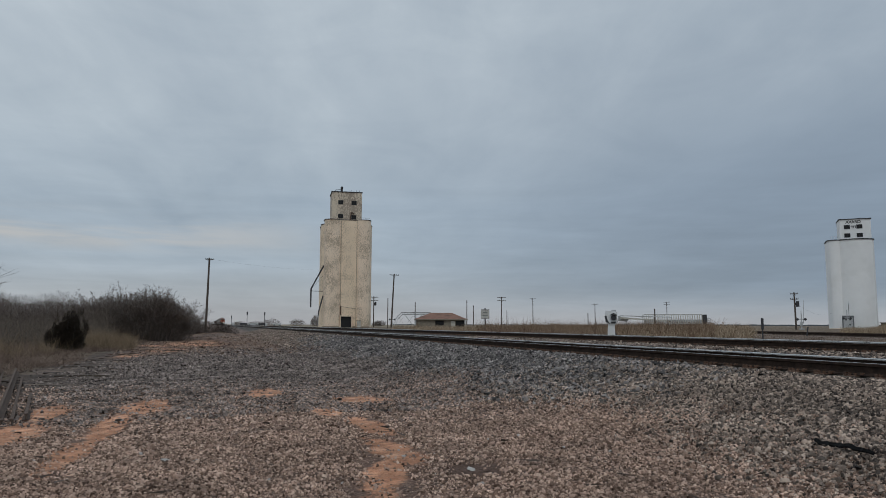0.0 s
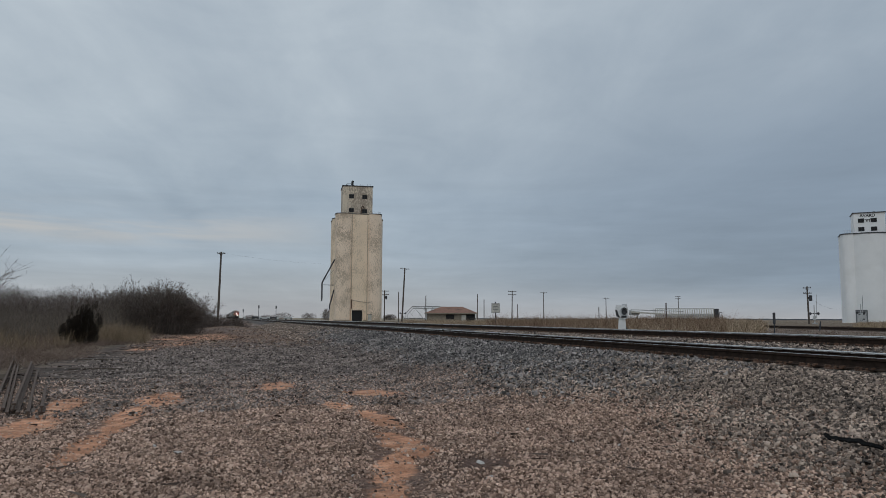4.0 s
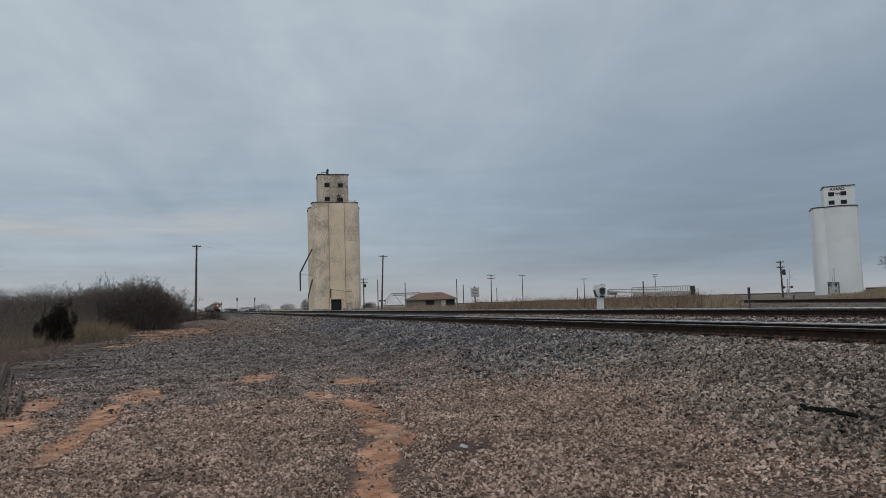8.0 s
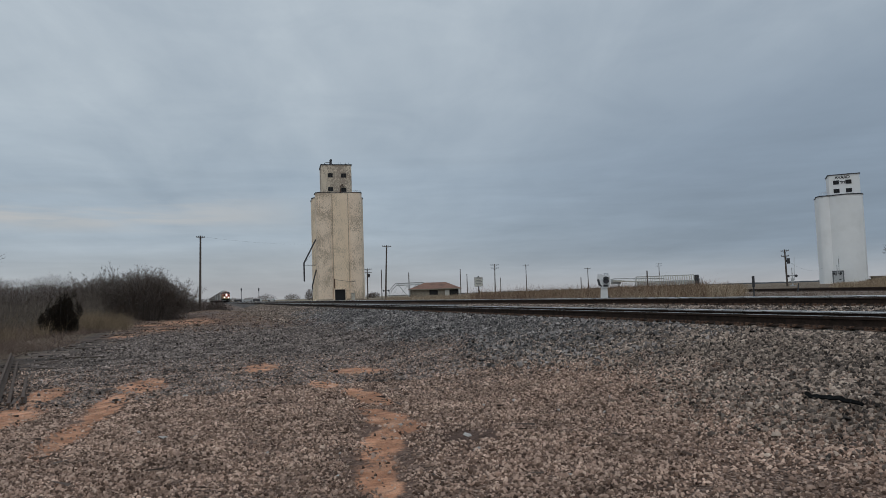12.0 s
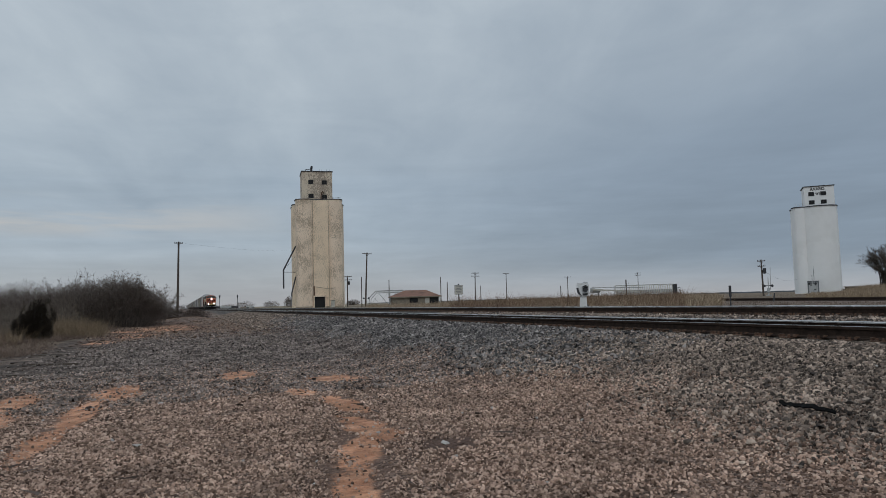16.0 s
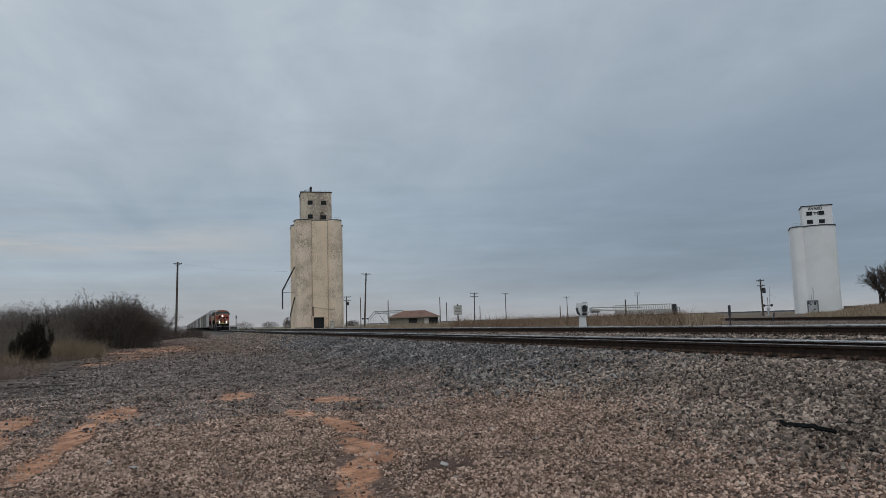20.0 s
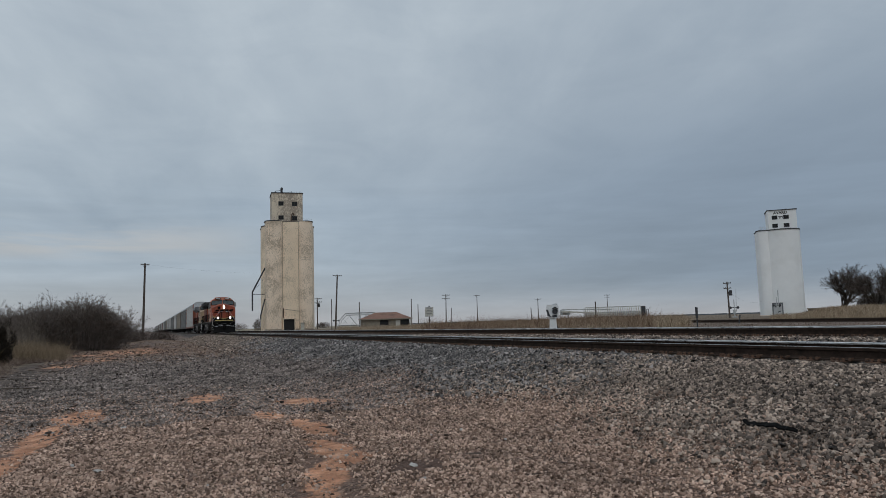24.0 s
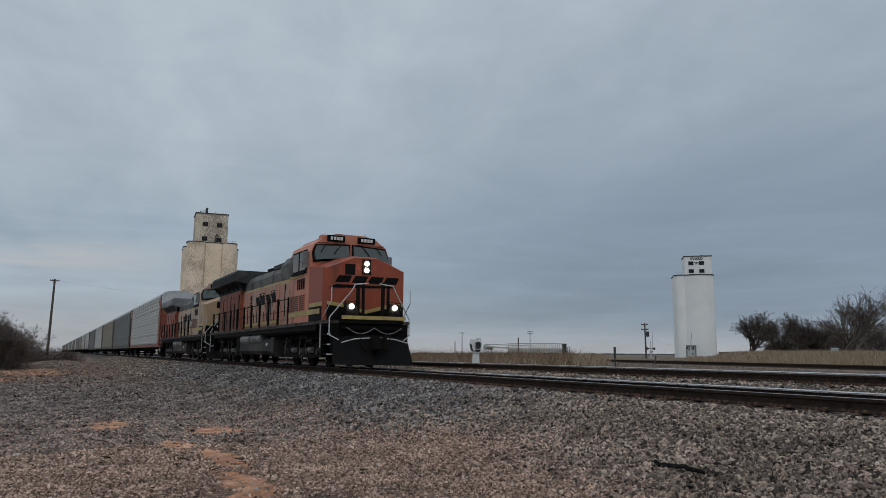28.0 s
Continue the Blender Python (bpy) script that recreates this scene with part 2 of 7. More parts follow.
def island_stuff(name, colours, rough=0.85, grain=30.0, spec=0.3, drift=0.0):
    """For loose pieces joined in one mesh: each island takes a colour of its own."""
    m = bpy.data.materials.new(name)
    m.use_nodes = True
    nt = m.node_tree
    N, L = nt.nodes.new, nt.links.new
    bs = nt.nodes["Principled BSDF"]
    ge = N("ShaderNodeNewGeometry")
    r = N("ShaderNodeValToRGB")
    e = r.color_ramp.elements
    e[0].position, e[0].color = 0.0, (*colours[0], 1)
    e[1].position, e[1].color = 1.0, (*colours[-1], 1)
    for i, c in enumerate(colours[1:-1], 1):
        e.new(i / (len(colours) - 1)).color = (*c, 1)
    L(ge.outputs["Random Per Island"], r.inputs[0])
    co = N("ShaderNodeTexCoord")
    g = N("ShaderNodeTexNoise")
    g.inputs["Scale"].default_value, g.inputs["Detail"].default_value = grain, 3
    L(co.outputs["Object"], g.inputs["Vector"])
    mr = N("ShaderNodeMapRange")
    L(g.outputs[0], mr.inputs[0])
    mr.inputs[3].default_value, mr.inputs[4].default_value = 0.7, 1.25
    if drift:
        d = N("ShaderNodeTexNoise")
        d.inputs["Scale"].default_value, d.inputs["Detail"].default_value, d.inputs["Roughness"].default_value = 1.1, 7, 0.68
        L(co.outputs["Object"], d.inputs["Vector"])
        dr = N("ShaderNodeMapRange")
        L(d.outputs[0], dr.inputs[0])
        for k, v in ((1, 0.34), (2, 0.66), (3, 1 - drift), (4, 1 + drift)):
            dr.inputs[k].default_value = v
        mu = N("ShaderNodeMath")
        mu.operation = "MULTIPLY"
        L(mr.outputs[0], mu.inputs[0])
        L(dr.outputs[0], mu.inputs[1])
        mr = mu
    hs = N("ShaderNodeHueSaturation")
    L(r.outputs[0], hs.inputs["Color"])
    L(mr.outputs[0], hs.inputs["Value"])
    L(hs.outputs[0], bs.inputs["Base Color"])
    bs.inputs["Roughness"].default_value = rough
    bs.inputs["Specular IOR Level"].default_value = spec
    return m


def glow(name, colour, strength):
    m = bpy.data.materials.new(name)
    m.use_nodes = True
    bs = m.node_tree.nodes["Principled BSDF"]
    bs.inputs["Base Color"].default_value = (0.9, 0.9, 0.85, 1)
    bs.inputs["Emission Color"].default_value = (*colour, 1)
    bs.inputs["Emission Strength"].default_value = strength
    return m


def dark_glass(name, tint=(0.02, 0.025, 0.03)):
    m = bpy.data.materials.new(name)
    m.use_nodes = True
    bs = m.node_tree.nodes["Principled BSDF"]
    bs.inputs["Base Color"].default_value = (*tint, 1)
    bs.inputs["Roughness"].default_value = 0.06
    bs.inputs["IOR"].default_value = 1.5
    return m


RAIL_SIDE = surface("rusty_rail_steel", (0.018, 0.012, 0.009), (0.055, 0.036, 0.027), 9, 0.9, 0.25, 0.0, depth=0.004, spec=0.15)
RAIL_TOP = surface("worn_rail_head", (0.42, 0.41, 0.40), (0.72, 0.71, 0.70), 6, 0.28, 0.05, 1.0, stretch=(6, 0.4, 6))
TIE = surface("creosoted_tie_wood", (0.045, 0.035, 0.028), (0.12, 0.095, 0.075), 7, 0.9, 0.6, stretch=(1, 5, 5), vary=0.3, depth=0.01, spec=0.2)
WOOD_POLE = surface("weathered_pole_wood", (0.055, 0.043, 0.035), (0.12, 0.095, 0.078), 6, 0.9, 0.4, stretch=(6, 6, 0.5))
GALV = surface("galvanised_steel", (0.42, 0.43, 0.44), (0.56, 0.57, 0.58), 8, 0.5, 0.1, 0.4, stain=(0.33, 0.32, 0.31))
# near-black stand-in for the unlit insides of openings
DARK_HOLE = surface("dark_interior", (0.012, 0.012, 0.013), (0.02, 0.02, 0.02), 4, 0.9, 0)
WHITE_PAINT = surface("white_paint", (0.70, 0.70, 0.69), (0.80, 0.80, 0.79), 5, 0.6, 0.05, stain=(0.62, 0.61, 0.59))
RUST = surface("rusted_iron", (0.075, 0.042, 0.028), (0.16, 0.088, 0.055), 12, 0.85, 0.4, depth=0.004, vary=0.2)

# ---- the lie of the land ----
MAIN_X, SIDE_X = 10.05, 14.9          # centre lines of the main track and the siding
MAIN_TOP, SIDE_TOP = 1.03, 1.19       # their railheads
RAIL_H = 0.186


def ground_z(x, y):
    """Height of the ground: flat yard, ballast shoulder, two track beds, gently rising field."""
    x, y = np.asarray(x, float), np.asarray(y, float)
    bed = np.interp(x, [4.0, 5.0, 7.9, 8.6, 11.9, 13.0, 16.6, 18.4, 24, 60, 400], [0.0, 0.10, 0.76, 0.815, 0.815, 0.97, 0.97, 0.80, 0.84, 0.95, 1.15])
    # the yard's left side, level with the tracks again far off
    far = np.clip((y - 70) / 120, 0, 1)
    bed = np.where(x < 8.6, np.maximum(bed, np.clip(0.75 * far * np.clip((x + 60) / 60, 0, 1), 0, 0.78)), bed)
    mound = 0.55 * np.exp(-(((x - 0.5) / 3.2) ** 2 + ((y - 84) / 9) ** 2))
    humps = 0.05 * np.sin(x * 0.9 + 1.3 * np.sin(y * 0.21)) * np.cos(y * 0.43 + 0.5) * np.clip((4.5 - x) / 3, 0, 1)
    # wheel ruts of the dirt road
    rut = -0.05 * (np.exp(-(((x - 0.6 + 0.09 * (y - 8)) / 0.35) ** 2)) + np.exp(-(((x + 1.3 + 0.09 * (y - 8)) / 0.35) ** 2))) * np.clip((40 - y) / 20, 0, 1)
    # grassy bank beyond the spur
    off = (x - 28) * 0.95 - (y - 2) * 0.312
    az = np.degrees(np.arctan2(x, np.maximum(y, 0.01)))
    bank = 0.75 * np.clip((off - 8) / 12, 0, 1) * np.clip((128 - np.hypot(x, y)) / 22, 0, 1) * np.clip((az - 48.2) / 2.5, 0, 1) * np.clip((y - 25) / 15, 0, 1)
    return bed + mound + humps + rut + bank


def lines(marks):
    out = []
    for a, b, n in marks:
        out += list(np.linspace(a, b, n, endpoint=False))
    return np.array(out + [marks[-1][1]])


# bare clay in the gravel: centre, half-widths, turn
CLAY_SPOTS = ((2.42, 11.3, 0.30, 1.5, 4), (2.22, 9.0, 0.32, 1.2, 0), (1.85, 7.8, 0.25, 1.2, -20), (1.45, 6.4, 0.22, 1.1, -14), (-1.62, 10.4, 0.24, 1.7, -4), (-1.50, 12.9, 0.34, 2.2, 0),
              (-1.12, 15.3, 0.55, 1.5, -8), (1.25, 17.4, 0.55, 1.9, -22), (3.05, 15.2, 0.75, 0.8, 0), (-2.75, 12.2, 0.45, 1.7, 0), (-2.75, 14.8, 0.4, 1.4, 0), (2.0, 13.0, 0.3, 0.7, 0))


def ground_material():
    m = bpy.data.materials.new("yard_ground")
    m.use_nodes = True
    nt = m.node_tree
    N, L = nt.nodes.new, nt.links.new
    bs = nt.nodes["Principled BSDF"]
    co = N("ShaderNodeTexCoord")
    P = co.outputs["Object"]

    def noise_tex(scale, detail=6, rough=0.6, vec=None):
        n = N("ShaderNodeTexNoise")
        n.inputs["Scale"].default_value, n.inputs["Detail"].default_value, n.inputs["Roughness"].default_value = scale, detail, rough
        L(vec or P, n.inputs["Vector"])
        return n.outputs[0]

    def ramp(fac, stops):
        r = N("ShaderNodeValToRGB")
        e = r.color_ramp.elements
        e[0].position, e[0].color = stops[0][0], (*stops[0][1], 1)
        e[1].position, e[1].color = stops[-1][0], (*stops[-1][1], 1)
        for p, c in stops[1:-1]:
            e.new(p).color = (*c, 1)
        L(fac, r.inputs[0])
        return r.outputs[0]

    def mix(fac, a, b):
        k = N("ShaderNodeMix")
        k.data_type = "RGBA"
        L(fac, k.inputs[0])
        L(a, k.inputs[6])
        L(b, k.inputs[7])
        return k.outputs[2]

    def maths(op, a, b, clamp=False):
        k = N("ShaderNodeMath")
        k.operation, k.use_clamp = op, clamp
        for i, v in enumerate((a, b)):
            if isinstance(v, (int, float)):
                k.inputs[i].default_value = v
            else:
                L(v, k.inputs[i])
        return k.outputs[0]

    def step(v, lo, hi):
        k = N("ShaderNodeMapRange")
        L(v, k.inputs[0])
        k.inputs[1].default_value, k.inputs[2].default_value = lo, hi
        return k.outputs[0]

    sep = N("ShaderNodeSeparateXYZ")
    L(P, sep.inputs[0])
    X, Y = sep.outputs["X"], sep.outputs["Y"]
    wob = maths("SUBTRACT", noise_tex(0.35, 5), 0.5)
    Xw = maths("ADD", X, maths("MULTIPLY", wob, 3.0))
    # stones by cells, one set for the ballast and a finer one for the yard
    def stones(scale, stops):
        v = N("ShaderNodeTexVoronoi")
        v.inputs["Scale"].default_value = scale
        L(P, v.inputs["Vector"])
        s = N("ShaderNodeSeparateColor")
        L(v.outputs["Color"], s.inputs[0])
        return ramp(s.outputs[0], stops), v.outputs["Distance"]
    # ballast tones kept dark to paint shade into gaps between loose stones
    ballast, bd = stones(30, [(0.0, (0.012, 0.010, 0.009)), (0.4, (0.055, 0.045, 0.040)), (0.75, (0.12, 0.103, 0.094)), (1.0, (0.27, 0.235, 0.212))])
    gravel, gd = stones(44, [(0.0, (0.055, 0.034, 0.025)), (0.5, (0.17, 0.107, 0.08)), (1.0, (0.39, 0.275, 0.215))])
    clay = ramp(noise_tex(3.0, 8), [(0.30, (0.36, 0.16, 0.088)), (0.5, (0.56, 0.275, 0.16)), (0.68, (0.72, 0.41, 0.265))])
    dirt = ramp(noise_tex(6.0, 8), [(0.3, (0.12, 0.068, 0.048)), (0.7, (0.27, 0.16, 0.115))])
    grass = ramp(noise_tex(1.6, 8), [(0.3, (0.09, 0.066, 0.048)), (0.55, (0.19, 0.142, 0.10)), (0.75, (0.28, 0.215, 0.15))])
    field = ramp(noise_tex(0.02, 8), [(0.35, (0.19, 0.155, 0.105)), (0.5, (0.27, 0.22, 0.155)), (0.65, (0.20, 0.17, 0.12))])
    # yard: gravel over red dirt
    yard = mix(step(noise_tex(0.5, 7), 0.50, 0.66), gravel, dirt)
    # further off, wheels have drawn the soil out in bands
    bands = N("ShaderNodeMapping")
    bands.inputs["Scale"].default_value = (0.10, 0.42, 1)
    bands.inputs["Rotation"].default_value = (0, 0, radians(12))
    L(P, bands.inputs[0])
    soil = ramp(noise_tex(2.6, 10, 0.78, bands.outputs[0]), [(0.36, (0.04, 0.03, 0.025)), (0.43, (0.13, 0.095, 0.078)), (0.50, (0.17, 0.14, 0.125)), (0.56, (0.28, 0.175, 0.125)), (0.64, (0.50, 0.32, 0.225))])
    # a grey spread of stone across the middle of the yard
    greys, _ = stones(26, [(0.0, (0.03, 0.025, 0.022)), (0.5, (0.105, 0.089, 0.08)), (1.0, (0.25, 0.215, 0.195))])
    yard = mix(maths("MULTIPLY", step(maths("ADD", Y, maths("MULTIPLY", wob, 14.0)), 11.5, 17.0), 0.85), yard, greys)
    yard = mix(maths("MULTIPLY", step(maths("SUBTRACT", maths("ADD", Y, maths("MULTIPLY", wob, 26.0)), maths("MULTIPLY", X, 2.2)), 30, 40), step(noise_tex(0.5, 7), 0.25, 0.45)), yard, soil)
    # dark trampled earth and litter along the grass
    edge_soil = ramp(noise_tex(3.4, 9, 0.75, bands.outputs[0]), [(0.34, (0.022, 0.017, 0.014)), (0.46, (0.07, 0.052, 0.042)), (0.55, (0.14, 0.105, 0.085)), (0.66, (0.30, 0.215, 0.165))])
    yard = mix(maths("MULTIPLY", step(Xw, -2.6, -4.2), step(Y, 15, 19)), yard, edge_soil)
    patches = None
    for cx, cy, rx, ry, turn in CLAY_SPOTS + ((-1.0, 62, 2.6, 9, 0), (-2.6, 48, 1.4, 4, 0), (-3.6, 39, 0.8, 3, 0), (0.6, 45, 1.6, 1.6, 0), (-3.0, 56, 2.0, 2.2, 0)):
        mp = N("ShaderNodeMapping")
        mp.vector_type = "TEXTURE"
        mp.inputs["Location"].default_value = (cx, cy, 0)
        mp.inputs["Rotation"].default_value = (0, 0, radians(turn))
        mp.inputs["Scale"].default_value = (rx, ry, 1000)
        L(P, mp.inputs[0])
        ln = N("ShaderNodeVectorMath")
        ln.operation = "LENGTH"
        L(mp.outputs[0], ln.inputs[0])
        d = maths("SUBTRACT", 1.0, ln.outputs["Value"])
        patches = d if patches is None else maths("MAXIMUM", patches, d)
    rough_edge = maths("MULTIPLY", maths("SUBTRACT", noise_tex(2.2, 9, 0.72), 0.5), 2.4)
    claymask = step(maths("ADD", patches, rough_edge), 0.0, 0.28)
    claymask = maths("MULTIPLY", claymask, step(noise_tex(7, 9, 0.78), 0.34, 0.46))
    # damp red earth round the bare clay
    damp = maths("MULTIPLY", step(maths("ADD", patches, rough_edge), -0.75, 0.0), 0.7)
    yard = mix(damp, yard, ramp(noise_tex(9, 8), [(0.3, (0.085, 0.048, 0.035)), (0.7, (0.21, 0.125, 0.09))]))
    yard = mix(claymask, yard, clay)
    # an oily dark spot
    om = N("ShaderNodeMapping")
    om.vector_type = "TEXTURE"
    om.inputs["Location"].default_value, om.inputs["Scale"].default_value = (2.75, 7.5, 0), (0.75, 0.75, 1000)
    L(P, om.inputs[0])
    ol = N("ShaderNodeVectorMath")
    ol.operation = "LENGTH"
    L(om.outputs[0], ol.inputs[0])
    spotmask = step(maths("ADD", maths("SUBTRACT", 1.0, ol.outputs["Value"]), rough_edge), 0.0, 0.5)
    yard = mix(maths("MULTIPLY", spotmask, 0.8), yard, ramp(noise_tex(14, 6), [(0.3, (0.045, 0.025, 0.018)), (0.7, (0.12, 0.07, 0.052))]))
    col = mix(step(Xw, 5.6, 6.9), yard, ballast)
    col = mix(step(maths("ADD", Xw, maths("MULTIPLY", maths("SUBTRACT", noise_tex(2.5, 5), 0.5), 2.0)), -5.2, -6.2), col, grass)
    right = step(Xw, 17.2, 18.4)
    brown = ramp(noise_tex(13, 6), [(0.35, (0.085, 0.06, 0.045)), (0.5, (0.16, 0.118, 0.088)), (0.65, (0.27, 0.21, 0.16))])
    beyond = mix(step(maths("SUBTRACT", Xw, maths("MULTIPLY", Y, 0.33)), 6.0, 11.0), mix(step(Y, 120, 300), grass, field), brown)
    far_right = step(maths("SUBTRACT", X, maths("MULTIPLY", Y, 0.33)), 30.0, 32.0)
    col = mix(right, col, mix(far_right, beyond, grass))
    # uneven damp and dust over everything
    dust = N("ShaderNodeMapRange")
    L(maths("ADD", maths("MULTIPLY", noise_tex(0.7, 9, 0.7), 0.6), maths("MULTIPLY", noise_tex(5.0, 6, 0.7), 0.4)), dust.inputs[0])
    for k, v in ((1, 0.36), (2, 0.64), (3, 0.5), (4, 1.35)):
        dust.inputs[k].default_value = v
    worn = N("ShaderNodeHueSaturation")
    L(dust.outputs[0], worn.inputs["Value"])
    L(col, worn.inputs["Color"])
    L(worn.outputs[0], bs.inputs["Base Color"])
    bs.inputs["Roughness"].default_value = 0.93
    bs.inputs["Specular IOR Level"].default_value = 0.25
    b1 = N("ShaderNodeBump")
    b1.inputs["Strength"].default_value, b1.inputs["Distance"].default_value = 0.8, 0.035
    L(maths("SUBTRACT", 1.0, bd), b1.inputs["Height"])
    b2 = N("ShaderNodeBump")
    b2.inputs["Strength"].default_value, b2.inputs["Distance"].default_value = 0.6, 0.03
    L(noise_tex(11, 8, 0.7), b2.inputs["Height"])
    L(b1.outputs[0], b2.inputs["Normal"])
    L(b2.outputs[0], bs.inputs["Normal"])
    return m


def build_ground():
    xs = lines([(-4500, -600, 12), (-600, -80, 16), (-80, -12, 34), (-12, 20, 128), (20, 80, 40), (80, 700, 20), (700, 4500, 12)])
    ys = lines([(-4500, -200, 12), (-200, -10, 14), (-10, 40, 140), (40, 130, 70), (130, 500, 30), (500, 4500, 16)])
    gx, gy = np.meshgrid(xs, ys)
    gz = ground_z(gx, gy)
    nx, ny = len(xs), len(ys)
    verts = np.stack([gx, gy, gz], -1).reshape(-1, 3)
    i = np.arange(nx * ny).reshape(ny, nx)
    faces = np.stack([i[:-1, :-1], i[:-1, 1:], i[1:, 1:], i[1:, :-1]], -1).reshape(-1, 4)
    me = bpy.data.meshes.new("ground")
    me.from_pydata(verts.tolist(), [], faces.tolist())
    me.polygons.foreach_set("use_smooth", [True] * len(me.polygons))
    me.materials.append(ground_material())
    return tagged(new("ground", me), "gravel and red dirt yard running into dry winter fields", "ground", kind="structure")


build_ground()




# ---- tracks ----
def rail_profile(x, top):
    """Flat-bottomed rail: foot, web, head."""
    b = top - RAIL_H
    p = [(-0.075, 0), (0.075, 0), (0.075, 0.012), (0.02, 0.028), (0.009, 0.05), (0.009, 0.128), (0.036, 0.142), (0.037, 0.175), (0.03, 0.184),
         (-0.03, 0.184), (-0.037, 0.175), (-0.036, 0.142), (-0.009, 0.128), (-0.009, 0.05), (-0.02, 0.028), (-0.075, 0.012)]
    return [(x + u, b + v) for u, v in p]


def build_track(name, cx, top, y0, y1, near, label):
    track = thing(name, pose(0, 0, 0), label, "railway track", kind="structure")
    for side in (-0.753, 0.753):
        part("rail", Shape().prism(rail_profile(cx + side, top), "y", y0, y1), RAIL_SIDE, track, "rusty steel rail")
        part("rail_head", Shape().box(cx + side - 0.031, cx + side + 0.031, y0, y1, top - 0.003, top + 0.001), RAIL_TOP, track, "shiny worn running surface")
    # flanges polish the inner face of the far rail's head
    part("gauge_face", Shape().prism([(cx + 0.7145, top - 0.034), (cx + 0.7145, top - 0.012), (cx + 0.722, top + 0.0005), (cx + 0.74, top + 0.0015), (cx + 0.74, top - 0.034)], "y", y0, y1), RAIL_TOP, track, "bright polished inner rail face")
    tie = Shape().box(-1.30, 1.30, -0.115, 0.115, -0.17, 0.0, 0.012).mesh("tie")
    plate = Shape()
    for side in (-0.753, 0.753):
        plate.box(side - 0.18, side + 0.18, -0.09, 0.09, 0.0, 0.014)
        for u, w in ((-0.10, 0.05), (-0.10, -0.05), (0.10, 0.05), (0.10, -0.05)):
            plate.box(side + u - 0.017, side + u + 0.017, w - 0.014, w + 0.014, 0.0, 0.05)
        for w in (-0.145, 0.145):
            plate.box(side - 0.095, side + 0.095, w - 0.02, w + 0.02, 0.01, 0.055)
    plate = plate.mesh("tie_plate")
    rng = random.Random(int(cx * 10))
    y, pitch = near[0], 0.545
    while y < near[1]:
        m = pose(cx + rng.uniform(-0.04, 0.04), y, top - RAIL_H - 0.014, 0, 0, rng.uniform(-0.8, 0.8))
        t = part("tie", tie, TIE, track, at=m)
        part("tie_plate", plate, RUST, t, at=Matrix.Identity(4))
        y += pitch
    rest = Shape()
    while y < 260:
        rest.box(cx - 1.3, cx + 1.3, y - 0.115, y + 0.115, top - RAIL_H - 0.18, top - RAIL_H - 0.014)
        y += pitch
    tagged(part("far_ties", rest, TIE, track, fix=False), kind="stuff")
    return track


build_track("main_track", MAIN_X, MAIN_TOP, -400, 1500, (-4, 60), "main line track of rusty rails on wooden ties in grey ballast")
build_track("siding_track", SIDE_X, SIDE_TOP, -400, 700, (0, 50), "siding track of rusty rails on wooden ties in grey ballast")

# ---- elevators and buildings beyond the tracks ----
def peeling(name, paint, worn, flake, amount, scale=1.6):
    """Old paint in two tones with small ragged flakes fallen off in drifts."""
    m = surface(name, worn, paint, 0.35, 0.9, 0.0)
    nt = m.node_tree
    N, L = nt.nodes.new, nt.links.new
    bs = nt.nodes["Principled BSDF"]
    under = bs.inputs["Base Color"].links[0].from_socket
    co = N("ShaderNodeTexCoord")
    chip, drift = N("ShaderNodeTexNoise"), N("ShaderNodeTexNoise")
    chip.inputs["Scale"].default_value, chip.inputs["Detail"].default_value, chip.inputs["Roughness"].default_value = scale, 9, 0.72
    drift.inputs["Scale"].default_value, drift.inputs["Detail"].default_value = 0.3, 4
    mp = N("ShaderNodeMapping")
    mp.inputs["Scale"].default_value = (1.0, 1.0, 0.55)
    L(co.outputs["Object"], mp.inputs[0])
    L(mp.outputs[0], chip.inputs["Vector"])
    L(co.outputs["Object"], drift.inputs["Vector"])
    add = N("ShaderNodeMath")
    add.operation = "MULTIPLY_ADD"
    L(drift.outputs[0], add.inputs[0])
    add.inputs[1].default_value = 0.55
    L(chip.outputs[0], add.inputs[2])
    cut = N("ShaderNodeMapRange")
    L(add.outputs[0], cut.inputs[0])
    cut.inputs[1].default_value, cut.inputs[2].default_value = 0.84 - amount, 0.95 - amount
    mx = N("ShaderNodeMix")
    mx.data_type = "RGBA"
    L(cut.outputs[0], mx.inputs[0])
    L(under, mx.inputs[6])
    mx.inputs[7].default_value = (*flake, 1)
    L(mx.outputs[2], bs.inputs["Base Color"])
    bp = N("ShaderNodeBump")
    bp.inputs["Strength"].default_value, bp.inputs["Distance"].default_value, bp.invert = 0.5, 0.02, True
    L(cut.outputs[0], bp.inputs["Height"])
    L(bp.outputs[0], bs.inputs["Normal"])
    return m


PEELED = peeling("peeling_cream_painted_concrete", (0.93, 0.755, 0.565), (0.83, 0.66, 0.485), (0.60, 0.48, 0.345), 0.075, 4.6)
PEELED_DARK = peeling("flaked_bare_concrete", (0.93, 0.765, 0.60), (0.81, 0.645, 0.49), (0.50, 0.395, 0.29), 0.08, 5.2)
PEELED_HEAD = peeling("grey_flaked_concrete", (0.78, 0.675, 0.535), (0.64, 0.54, 0.42), (0.36, 0.295, 0.235), 0.12, 4.6)
SEAM = surface("stained_concrete_seam", (0.26, 0.205, 0.15), (0.48, 0.385, 0.29), 2.0, 0.9, 0.2, stretch=(1, 1, 0.3))
